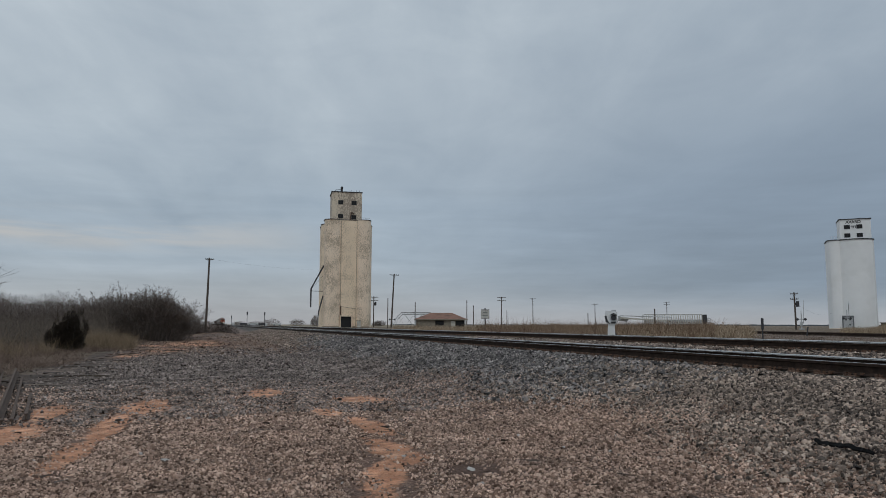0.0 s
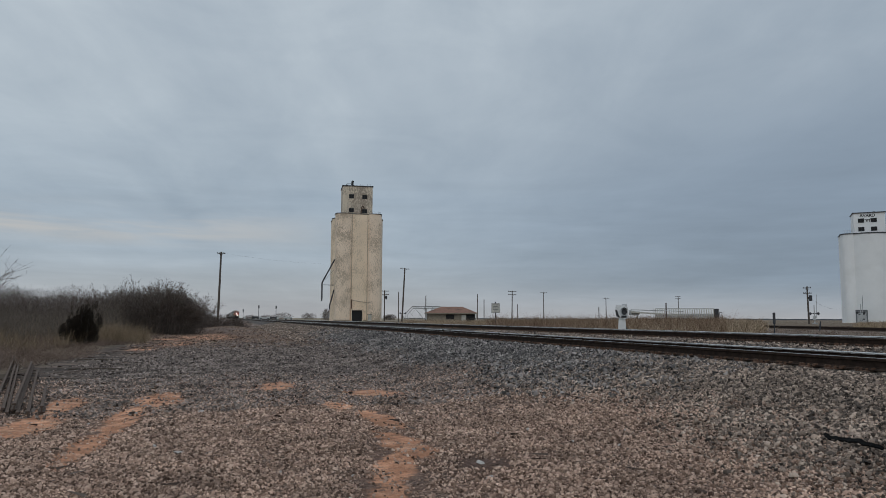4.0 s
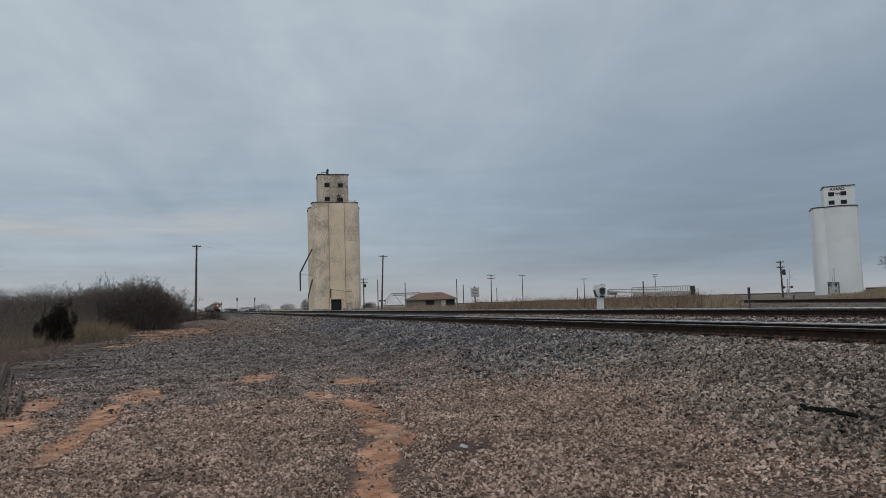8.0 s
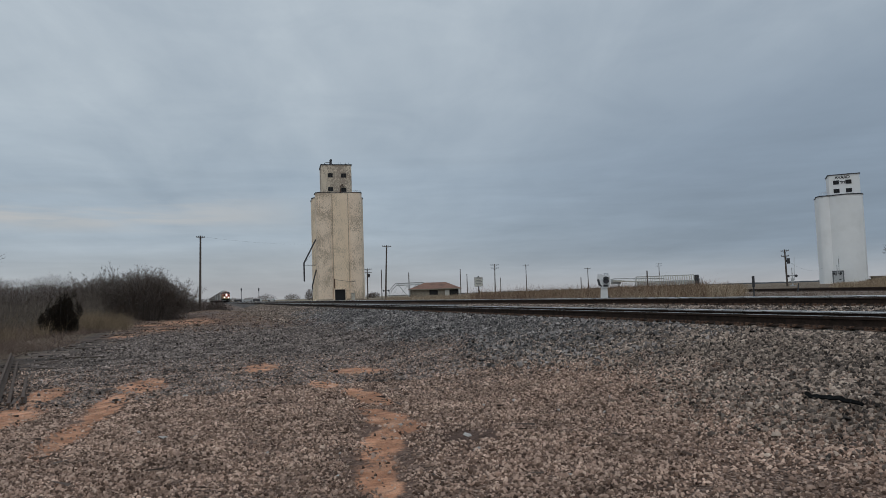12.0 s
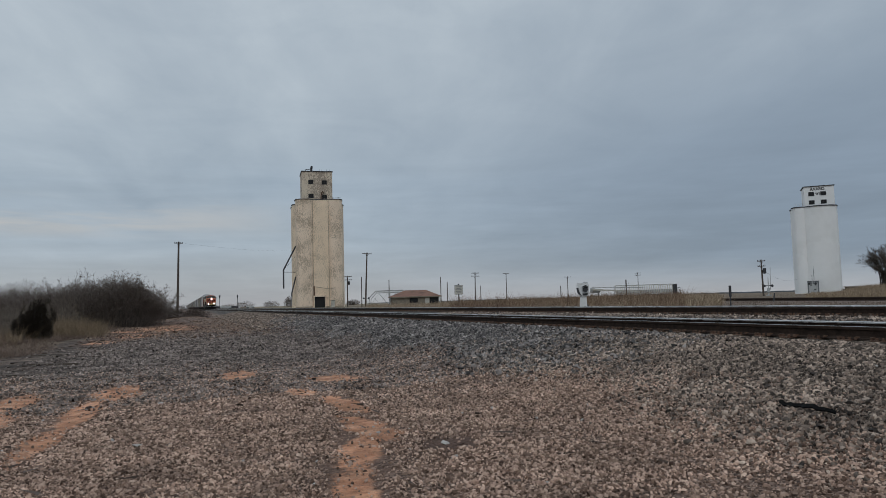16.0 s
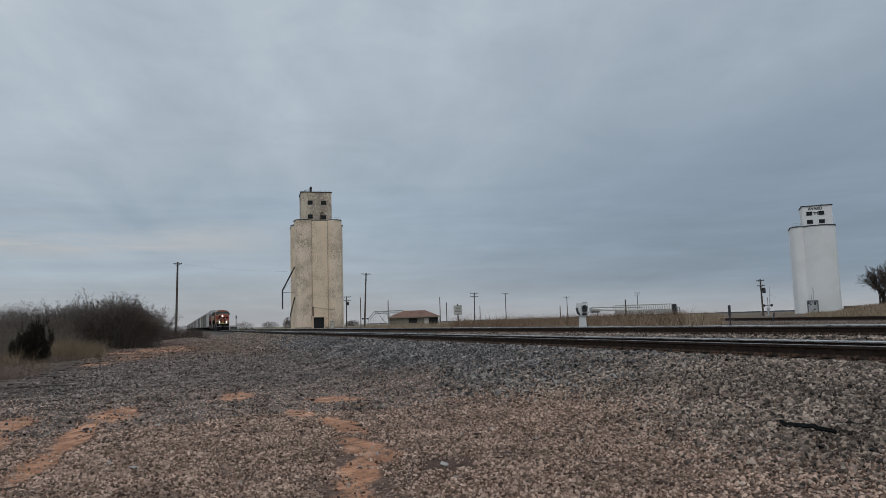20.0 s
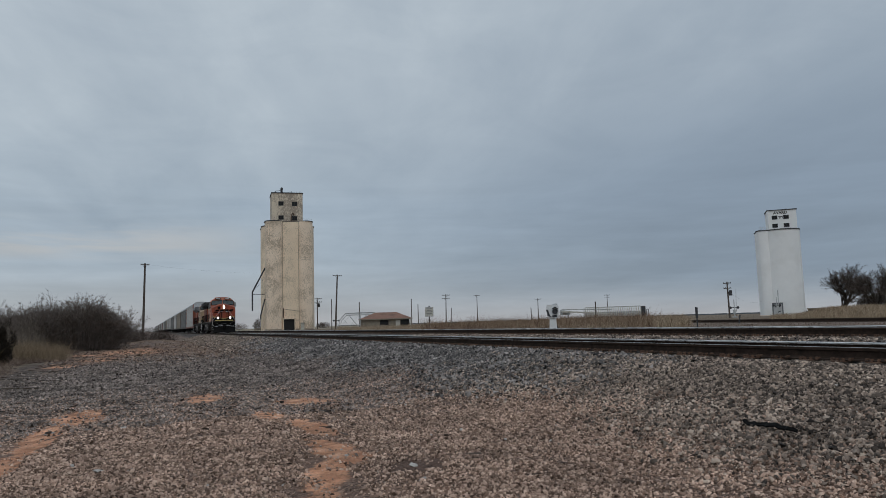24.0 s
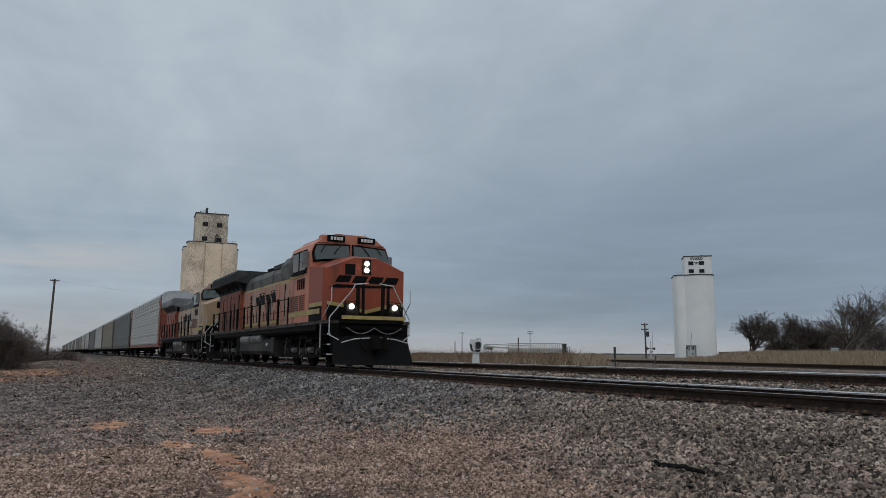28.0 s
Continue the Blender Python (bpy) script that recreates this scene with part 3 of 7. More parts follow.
WHITEWASH = surface("white_painted_concrete", (0.82, 0.82, 0.81), (0.87, 0.87, 0.86), 0.5, 0.7, 0.05, stain=(0.77, 0.77, 0.75), stain_scale=0.2, stain_at=0.62, depth=0.01)
TRIM_DARK = surface("dark_roof_trim", (0.03, 0.03, 0.035), (0.06, 0.06, 0.065), 3, 0.8, 0.1)
BRICK_TAN = surface("weathered_tan_wall", (0.20, 0.17, 0.13), (0.30, 0.26, 0.20), 3, 0.9, 0.2, stain=(0.13, 0.11, 0.085))
ROOF_RED = surface("reddish_brown_shingles", (0.13, 0.065, 0.045), (0.22, 0.115, 0.08), 2.4, 0.9, 0.3, stain=(0.10, 0.055, 0.04), depth=0.02, vary=0.15)
GREEN_GREY = surface("grey_shed_paint", (0.13, 0.14, 0.145), (0.19, 0.20, 0.205), 3, 0.7, 0.1)
PALE_STEEL = surface("pale_steel_panel", (0.38, 0.39, 0.39), (0.52, 0.53, 0.53), 3, 0.55, 0.1, stain=(0.28, 0.27, 0.26))
CREAM_SHEET = surface("dirty_cream_sheet", (0.48, 0.46, 0.40), (0.62, 0.60, 0.54), 3, 0.6, 0.1, stain=(0.36, 0.33, 0.28))


def lobed(front, side, bulge, flank=None, n=8):
    """Outline of a silo block: lobes given as (width, bulge share) along the front, and (depth, number) of lobes down the sides."""
    w = sum(a for a, _ in front)
    d = side[0] * side[1]
    flank = bulge if flank is None else flank
    pts = []

    def arc(p, q, out, b):
        for i in range(n):
            t = i / n
            k = 4 * t * (1 - t) * b
            pts.append((p[0] + (q[0] - p[0]) * t + out[0] * k, p[1] + (q[1] - p[1]) * t + out[1] * k))
    x = -w / 2
    for a, b in front:
        arc((x, 0), (x + a, 0), (0, -1), bulge * b)
        x += a
    for i in range(side[1]):
        arc((w / 2, i * side[0]), (w / 2, (i + 1) * side[0]), (1, 0), flank)
    x = w / 2
    for a, b in front[::-1]:
        arc((x, d), (x - a, d), (0, 1), bulge)
        x -= a
    for i in range(side[1], 0, -1):
        arc((-w / 2, i * side[0]), (-w / 2, (i - 1) * side[0]), (-1, 0), flank)
    return pts


def grow(pts, k, cx=0.0, cy=0.0):
    return [(cx + (x - cx) * k, cy + (y - cy) * k) for x, y in pts]


def recess_window(parent, x, z, w, h, y=0.0, name="window"):
    """Dark opening with a frame that stands proud."""
    f = part(name, Shape().box(x - w / 2 - 0.08, x + w / 2 + 0.08, y - 0.06, y, z - 0.08, z).box(x - w / 2 - 0.08, x + w / 2 + 0.08, y - 0.06, y, z + h, z + h + 0.08)
             .box(x - w / 2 - 0.08, x - w / 2, y - 0.06, y, z, z + h).box(x + w / 2, x + w / 2 + 0.08, y - 0.06, y, z, z + h).box(x - 0.03, x + 0.03, y - 0.05, y, z, z + h), TRIM_DARK, parent)
    part("pane", Shape().box(x - w / 2, x + w / 2, y - 0.02, y + 0.0, z, z + h), DARK_HOLE, f, "dark empty window opening")
    return f


def old_elevator():
    cx, cy = spot(10.27, 170)
    e = thing("grain_elevator", pose(cx, cy, 0.95, 0, 0, -10.27 + 4.5), "tall weathered cream concrete grain elevator with peeling paint", "grain elevator")
    H = 25.2
    # two rounded bins with a flat panel between them, lower bins behind
    left = [(-5.15 + 3.75 * t, -0.95 * (4 * t * (1 - t)) ** 0.6) for t in np.linspace(0, 1, 15)]
    right = [(2.3 + 3.2 * t, -0.95 * (4 * t * (1 - t)) ** 0.6) for t in np.linspace(0, 1, 15)]
    out = left + right + [(5.75, 2.2), (5.5, 4.4), (-4.9, 4.4), (-5.35, 2.2)]
    part("silo_block", Shape().prism(left + [(-1.4, 3.0), (-4.9, 3.0), (-5.3, 1.6)], "z", 0, H), PEELED_DARK, e, "mottled rounded concrete bin")
    part("silo_block", Shape().prism(right + [(5.8, 1.8), (5.5, 4.4), (2.3, 4.4)], "z", 0, H), PEELED_DARK, e, "mottled rounded concrete bin")
    part("front_panel", Shape().box(-1.4, 2.3, 0, 4.4, 0, H), PEELED, e, "flat cream painted concrete panel")
    rear = lobed([(5.4, 0.0), (5.4, 0.0)], (4.4, 2), 0.3, 0.75)
    part("rear_bin", Shape().prism([(x + 0.25, y + 3.2) for x, y in rear], "z", 0, H - 0.7), PEELED, e, "pale concrete bin block behind the front")
    part("rear_roof", Shape().prism([(x + 0.25, y + 3.2) for x, y in grow(rear, 1.02, 0, 4.4)], "z", H - 0.7, H - 0.5), TRIM_DARK, e, "dark roof edge")
    part("roof_slab", Shape().prism(grow(out, 1.022, 0, 2.2), "z", H, H + 0.16), TRIM_DARK, e, "dark weathered roof edge")
    for x in (-1.4, 2.3):
        part("seam_strip", Shape().box(x - 0.07, x + 0.07, -0.06, 0.06, 0, H - 0.1), SEAM, e, "dark stained vertical seam")
    hh = part("headhouse", Shape().box(-3.65, 3.5, 1.6, 8.6, H + 0.16, H + 7.0, 0.12), PEELED_HEAD, e, "mottled concrete headhouse")
    part("headhouse_roof", Shape().box(-3.8, 3.65, 1.45, 8.75, H + 7.0, H + 7.18), TRIM_DARK, hh)
    for x, z in ((-1.55, H + 4.1), (1.6, H + 4.05), (-1.55, H + 0.75), (1.6, H + 0.6)):
        recess_window(hh, x, z, 1.05, 0.85, 1.6)
    part("leg_casing", Shape().bar([(0.75, 1.45, H + 0.3), (0.9, 1.45, H + 1.9), (1.2, 1.40, H + 2.35), (1.5, 1.4, H + 1.7)], 0.10, 6), RUST, hh)
    part("roof_vent", Shape().tube((-1.3, 3, H + 7.2), (-1.3, 3, H + 8.2), 0.28, n=10).tube((-1.3, 3, H + 8.2), (-1.15, 2.9, H + 8.6), 0.36, 0.2, n=10), TRIM_DARK, hh, "dark roof cyclone vent")
    part("roof_pipe", Shape().bar([(-2.7, 3, H + 7.2), (-2.7, 3, H + 7.75), (-1.4, 3, H + 7.85)], 0.07, 6), TRIM_DARK, hh)
    for x in (0.6, 0.95, 2.2, 2.9):
        part("roof_post", Shape().tube((x, 2, H + 7.2), (x, 2, H + 7.65), 0.03, n=5), TRIM_DARK, hh)
    # roof edge of the bins behind, handrail
    rail = Shape()
    for k in range(8):
        rail.tube((3.4 + 0.28 * k, 0.4, H + 0.2), (3.4 + 0.28 * k, 0.4, H + 0.75), 0.018, n=5)
    part("roof_handrail", rail.bar([(3.4, 0.4, H + 0.75), (5.4, 0.4, H + 0.75)], 0.018, 5), TRIM_DARK, e)
    # ground floor
    d = part("drive_door_frame", Shape().box(-1.45, -1.2, -0.5, 0.0, 0, 2.65).box(1.2, 1.45, -0.5, 0.0, 0, 2.65).box(-1.45, 1.45, -0.55, 0.0, 2.5, 2.8), PEELED_DARK, e)
    part("drive_door", Shape().box(-1.2, 1.2, -0.12, -0.02, 0, 2.5), DARK_HOLE, d, "dark drive-through doorway")
    b = part("small_box", Shape().box(2.55, 3.35, -1.1, -0.55, 0, 1.5, 0.05), CREAM_SHEET, e, "pale metal box beside the door")
    part("box_cap", Shape().box(2.45, 3.45, -1.2, -0.45, 1.5, 1.58), TRIM_DARK, b)
    part("downpipe", Shape().tube((-1.25, -0.18, 2.6), (-1.25, -0.18, 5.0), 0.12, n=8), RUST, e)
    part("cable", Shape().bar([(-1.2, -0.25, 4.85), (0.5, -0.25, 4.55), (2.2, -0.7, 4.3), (3.6, -0.9, 4.2)], 0.035, 5), TRIM_DARK, e)
    part("wall_hatch", Shape().tube((-4.0, -0.75, 2.9), (-4.0, -0.5, 2.9), 0.28, n=12).box(-4.08, -3.92, -0.75, -0.5, 1.7, 2.7), DARK_HOLE, e, "round dark hatch")
    part("base_course", Shape().prism(grow(out, 1.008, 0, 2.2), "z", 0, 0.30), SEAM, e)
    # loading spouts on the track side
    sp = part("loading_spout", Shape().bar([(-5.3, 1.2, 14.4), (-8.15, 0.6, 8.9), (-8.15, 0.6, 4.6)], 0.17, 8), TRIM_DARK, e, "dark steel loading spout")
    part("spout_brace", Shape().bar([(-8.15, 0.6, 8.4), (-5.4, 1.2, 8.35)], 0.06, 6).bar([(-8.0, 0.6, 9.0), (-5.4, 1.2, 12.0)], 0.025, 5), TRIM_DARK, sp)
    part("loading_spout", Shape().bar([(-5.35, 1.0, 7.3), (-6.35, 0.7, 3.4), (-6.3, 0.6, 2.7)], 0.15, 8), TRIM_DARK, e, "dark steel loading spout")
    return e


def white_elevator():
    cx, cy = spot(47.67, 172)
    e = thing("white_grain_elevator", pose(cx, cy, 0.92, 0, 0, -47.6 + 6), "white painted concrete grain elevator with dark roof trim", "grain elevator")
    H = 18.55
    out = lobed([(1.9, 0.3), (6.0, 1.0)], (3.6, 2), 1.25, 0.45, 24)
    part("silo_block", Shape().prism(out, "z", 0, H), WHITEWASH, e)
    part("roof_trim", Shape().prism(grow(out, 1.025, 0, 3.6), "z", H, H + 0.2), TRIM_DARK, e, "dark roof edge")
    hh = part("headhouse", Shape().box(-1.85, 3.95, 0.8, 6.2, H + 0.2, H + 4.45, 0.1), WHITEWASH, e)
    part("headhouse_roof", Shape().box(-2.0, 4.1, 0.65, 6.35, H + 4.45, H + 4.62), TRIM_DARK, hh)
    for x in (-0.45, 1.85):
        for z in (H + 0.75, H + 2.55):
            recess_window(hh, x, z, 0.95, 0.7, 0.8)
    part("side_door", Shape().box(3.95, 3.98, 2.2, 3.2, H + 0.4, H + 1.9), DARK_HOLE, hh)
    lettering("AVARD", 0.85, MARK_SIGN, hh, pose(0.75, 0.78, H + 3.9, 90, 0, 0), "lettering")
    part("emblem", Shape().box(0.2, 1.2, 0.76, 0.79, H + 2.98, H + 3.12).box(0.45, 0.57, 0.76, 0.79, H + 2.6, H + 2.98).box(0.75, 0.87, 0.76, 0.79, H + 2.6, H + 2.98).box(1.05, 1.17, 0.76, 0.79, H + 2.6, H + 2.98), MARK_SIGN, hh, "dark plain emblem shape")
    rail = Shape()
    for k in range(6):
        rail.tube((-3.7 + 0.28 * k, 0.6, H + 0.25), (-3.7 + 0.28 * k, 0.6, H + 0.95), 0.02, n=5)
    part("roof_handrail", rail.bar([(-3.7, 0.6, H + 0.95), (-2.3, 0.6, H + 0.95)], 0.02, 5), PALE_STEEL, e)
    part("roof_vent", Shape().tube((2.2, 3, H + 4.6), (2.2, 3, H + 4.95), 0.3, n=10), TRIM_DARK, hh)
    part("wall_ladder", Shape().bar([(4.2, 2.4, 0.3), (4.2, 2.4, 2.4)], 0.08, 5), TRIM_DARK, e)
    part("footing", Shape().prism(grow(out, 1.02, 0, 3.6), "z", -0.1, 0.15), PEELED_DARK, e)
    # the metal shed against its foot
    sx, sy = spot(47.25, 166)
    s = thing("utility_shed", pose(sx, sy, 0.95, 0, 0, -47.25), "small grey metal shed with white cornice", "shed")
    part("wall", Shape().box(-1.05, 1.05, 0, 2.2, 0, 2.75, 0.04), GREEN_GREY, s)
    part("cornice", Shape().box(-1.3, 1.3, -0.2, 2.4, 2.7, 2.95), WHITEWASH, s, "white cornice")
    part("door", Shape().box(-0.8, 0.8, -0.05, 0.01, 0.0, 2.3), PALE_STEEL, s, "grey sliding door")
    for x, z in ((-0.35, 1.75), (0.35, 1.75), (-0.1, 0.6), (0.3, 0.75)):
        part("notice", Shape().box(x - 0.2, x + 0.2, -0.065, -0.05, z, z + 0.22), TRIM_DARK, s)
    part("mast", Shape().tube((0.2, 0.2, 2.9), (0.2, 0.2, 5.3), 0.05, 0.02, n=6), TRIM_DARK, s)
    return e


MARK_GREY = surface("faded_sign_paint", (0.10, 0.10, 0.11), (0.18, 0.18, 0.19), 5, 0.7, 0)
MARK_SIGN = surface("black_sign_paint", (0.02, 0.02, 0.022), (0.04, 0.04, 0.042), 5, 0.7, 0)
old_elevator()
white_elevator()


# ---- poles and wires ----
POLES = {}


def utility_pole(az, r, top, arms=1, lean=0.0, transformer=False, base=None, rad=0.14, arm=1.15, label="tall weathered wooden utility pole with crossarm"):
    x, y = spot(az, r)
    z0 = float(ground_z(x, y)) - 0.1 if base is None else base
    h = top - z0
    p = thing("utility_pole", pose(x, y, z0, 0, lean, -az), label, "utility pole", "utility poles")
    part("pole", Shape().tube((0, 0, 0), (0, 0, h), rad * 1.15, rad * 0.75, n=10), WOOD_POLE, p)
    for k in range(arms):
        z = h - 0.25 - 0.85 * k
        a = part("crossarm", Shape().box(-arm, arm, -0.16, -0.05, z - 0.06, z + 0.06), WOOD_POLE, p)
        for u in (-0.9 * arm, -0.48 * arm, 0.48 * arm, 0.9 * arm):
            part("insulator", Shape().tube((u, -0.1, z + 0.05), (u, -0.1, z + 0.2), 0.045, 0.03, n=6), TRIM_DARK, a)
        part("brace", Shape().bar([(-0.5 * arm, -0.12, z - 0.05), (0, -0.12, z - 0.5), (0.5 * arm, -0.12, z - 0.05)], 0.02, 4), TRIM_DARK, p)
    if transformer:
        part("transformer", Shape().tube((0.42, -0.05, h - 2.35), (0.42, -0.05, h - 1.45), 0.26, n=12).box(0.1, 0.3, -0.08, 0.0, h - 2.1, h - 1.7), TRIM_DARK, p, "dark can transformer")
    POLES[(az, r)] = Vector((x, y, z0 + h))
    return p


utility_pole(-0.26, 117, 11.85, lean=0.9, rad=0.17, arm=0.62)
utility_pole(13.83, 150, 12.15, lean=2.6, rad=0.17, arm=0.95)
utility_pole(12.44, 185, 8.8, arms=2, transformer=True)
utility_pole(22.55, 200, 9.4, arms=2, lean=1.0)
utility_pole(25.05, 260, 11.2)
utility_pole(29.85, 260, 9.2)
utility_pole(44.0, 130, 7.0, arms=2, transformer=True, lean=-0.8, arm=0.6)
utility_pole(35.2, 300, 11.0, arms=2)
for az, r, top in ((19.83, 150, 6.7), (20.35, 150, 5.6), (15.72, 140, 6.0), (13.55, 148, 7.0), (23.0, 190, 5.4), (29.3, 150, 4.1), (34.3, 100, 3.8)):
    x, y = spot(az, r)
    z0 = float(ground_z(x, y)) - 0.1
    p = thing("post", pose(x, y, z0), "plain dark wooden post standing in grass", "post", "posts in the field")
    part("shaft", Shape().tube((0, 0, 0), (0, 0, top - z0), 0.10, 0.08, n=8), WOOD_POLE, p)


def wire(a, b, sag, name="overhead_wire"):
    n = 14
    pts = [tuple(Vector(a).lerp(Vector(b), i / n) - Vector((0, 0, sag * 4 * (i / n) * (1 - i / n)))) for i in range(n + 1)]
    t = thing(name, pose(0, 0, 0), "thin dark overhead wire strung between poles", "wire")
    part("strand", Shape().bar(pts, 0.007, 4), TRIM_DARK, t)


tx, ty = spot(9.0, 169)
wire(POLES[(-0.26, 117)] + Vector((0.5, 0, -0.2)), (tx, ty, 14.2), 0.5)
wx, wy = spot(46.3, 171)
wire(POLES[(44.0, 130)] + Vector((0.3, 0, -1.8)), (wx, wy, 4.3), 1.0)
wire(POLES[(12.44, 185)] + Vector((-0.8, 0, -0.3)), POLES[(12.44, 185)] + Vector((-3.0, -12, -3.5)), 0.3)


# ---- low house with hipped roof, and the open frame beside it ----
def low_house():
    x, y = spot(17.75, 120)
    z = float(ground_z(x, y)) - 0.1
    h = thing("low_house", pose(x, y, z, 0, 0, -17.75), "low tan house with reddish brown hipped roof", "house")
    part("wall", Shape().box(-4.1, 4.0, 0.5, 6.5, 0, 1.75), BRICK_TAN, h)
    rv = [(-4.5, 0.1, 1.72), (4.5, 0.1, 1.72), (4.5, 6.9, 1.72), (-4.5, 6.9, 1.72), (-1.7, 3.5, 2.85), (1.9, 3.5, 2.85)]
    part("roof", Shape().add(rv, [(0, 1, 5, 4), (1, 2, 5), (2, 3, 4, 5), (3, 0, 4), (3, 2, 1, 0)]), ROOF_RED, h, "reddish brown shingle roof")
    part("fascia", Shape().box(-4.5, 4.5, 0.08, 0.14, 1.6, 1.75), BRICK_TAN, h)
    part("window", Shape().box(-0.9, 0.5, 0.46, 0.5, 0.7, 1.5), DARK_HOLE, h, "dark window")
    # flat dark sheet on the wall in place of shade inside the porch
    part("porch_opening", Shape().box(2.5, 3.9, 0.45, 0.5, 0.1, 1.5), DARK_HOLE, h, "dark panel standing in for the shaded porch opening")
    part("door", Shape().box(1.7, 2.4, 0.44, 0.5, 0.0, 1.45), CREAM_SHEET, h, "pale door")
    part("porch_post", Shape().tube((4.2, 0.3, 0), (4.2, 0.3, 1.72), 0.08, n=6), CREAM_SHEET, h)


def truss_frame():
    x, y = spot(15.15, 132)
    z = float(ground_z(x, y)) - 0.1
    t = thing("steel_arch_frame", pose(x, y, z, 0, 0, -14.6), "open white steel truss frame of a shed", "shed frame")
    for k in range(4):
        yy = k * 2.2
        arch = [(-2.6, yy, 0), (-2.25, yy, 1.9), (-1.2, yy, 3.05), (1.5, yy, 3.1), (4.2, yy, 3.1)]
        part("arch", Shape().bar(arch, 0.035, 5).bar([(-2.3, yy, 0), (-1.95, yy, 1.7), (-1.0, yy, 2.7), (1.5, yy, 2.72), (4.2, yy, 2.72)], 0.028, 5), PALE_STEEL, t)
        for i in range(4):
            u = -2.0 + i * 1.55
            part("cross_brace", Shape().bar([(u, yy, 0.6), (u + 1.55, yy, 2.7)], 0.022, 4), PALE_STEEL, t)
            part("cross_brace", Shape().bar([(u, yy, 2.5), (u + 1.55, yy, 0.6)], 0.022, 4), PALE_STEEL, t)
        lat = Shape()
        for i in range(9):
            a = -1.1 + i * 0.6
            lat.bar([(a, yy, 2.72), (a + 0.3, yy, 3.07), (a + 0.6, yy, 2.72)], 0.02, 4)
        part("lattice", lat, PALE_STEEL, t)
        for u in (1.5, 4.2):
            part("post", Shape().tube((u, yy, 0), (u, yy, 2.72), 0.04, n=6), PALE_STEEL, t)
    for i in range(5):
        u = -1.9 + i * 1.5
        part("purlin", Shape().bar([(u, 0, 2.5 if i == 0 else 3.08), (u, 6.6, 2.5 if i == 0 else 3.08)], 0.026, 4), PALE_STEEL, t)


low_house()
truss_frame()


# ---- things by the siding ----
def crossing_notice():
    x, y = spot(21.25, 55)
    z = float(ground_z(x, y))
    s = thing("notice_sign", pose(x, y, z - 0.15, 0, 0, -18), "white notice board on a dark post, lettering too small to read", "sign")
    part("post", Shape().box(-0.045, 0.045, -0.03, 0.03, 0, 2.2), TRIM_DARK, s)
    b = part("board", Shape().box(-0.30, 0.30, -0.05, -0.03, 1.42, 2.08), CREAM_SHEET, s, "off-white board with black bars")
    part("board_edge", Shape().box(-0.315, 0.315, -0.048, -0.032, 1.40, 2.10), TRIM_DARK, b)
    for k, w in enumerate((0.24, 0.17, 0.25, 0.21, 0.14)):
        part("text_bar", Shape().box(-w, w, -0.056, -0.05, 1.965 - k * 0.115, 2.005 - k * 0.115), MARK_GREY, b)


def signal_case():
    x, y = spot(31.0, 35)
    z = float(ground_z(x, y))
    s = thing("signal_mast_case", pose(x, y, z - 0.1, 0, 0, -31), "squat silver signal case with hooded head", "signal box")
    part("pedestal", Shape().prism([(-0.20, 0), (0.20, 0), (0.16, 0.95), (-0.14, 0.95)], "y", -0.15, 0.15), WHITE_PAINT, s, "white painted tapered pedestal")
    hd = part("head", Shape().prism([(-0.30, 1.30), (-0.22, 0.98), (-0.10, 0.88), (0.20, 0.88), (0.28, 1.0), (0.30, 1.40), (0.24, 1.50), (-0.26, 1.52)], "y", -0.2, 0.2), WHITE_PAINT, s, "white hooded head")
    part("lens", Shape().tube((0.12, -0.2, 1.20), (0.12, -0.30, 1.20), 0.13, n=14), TRIM_DARK, hd, "dark round lens")
    part("lens_hood", Shape().prism([(0.0, 1.30), (0.12, 1.37), (0.26, 1.30), (0.26, 1.34), (0.12, 1.42), (-0.02, 1.34)], "y", -0.36, -0.2), TRIM_DARK, hd)
    part("side_bracket", Shape().prism([(-0.30, 1.28), (-0.24, 1.0), (-0.06, 0.92), (-0.16, 1.10), (-0.20, 1.30)], "y", -0.23, -0.2), TRIM_DARK, hd, "dark bracket strap")
    part("lower_vent", Shape().box(-0.02, 0.22, -0.225, -0.2, 0.93, 1.02), TRIM_DARK, hd)
    part("cap", Shape().box(0.02, 0.24, -0.1, 0.1, 1.50, 1.57, 0.02), GALV, hd)
    part("footing", Shape().box(-0.50, 0.25, -0.25, 0.25, -0.05, 0.10), CREAM_SHEET, s, "pale concrete footing")
    part("conduit", Shape().bar([(0.18, -0.1, 0.5), (0.26, -0.12, 0.3), (0.30, -0.1, 0.1)], 0.04, 6).box(0.2, 0.62, -0.15, 0.1, 0.0, 0.18), TRIM_DARK, s)


def marker_post():
    x, y = spot(41.75, 31)
    z = float(ground_z(x, y))
    s = thing("marker_post", pose(x, y, z - 0.1, 0, 0, -41), "thin dark marker post with small plate", "post")
    part("post", Shape().box(-0.025, 0.025, -0.02, 0.02, 0, 1.15), TRIM_DARK, s)
    part("plate", Shape().box(-0.05, 0.05, -0.035, -0.02, 0.72, 1.16), TRIM_DARK, s)


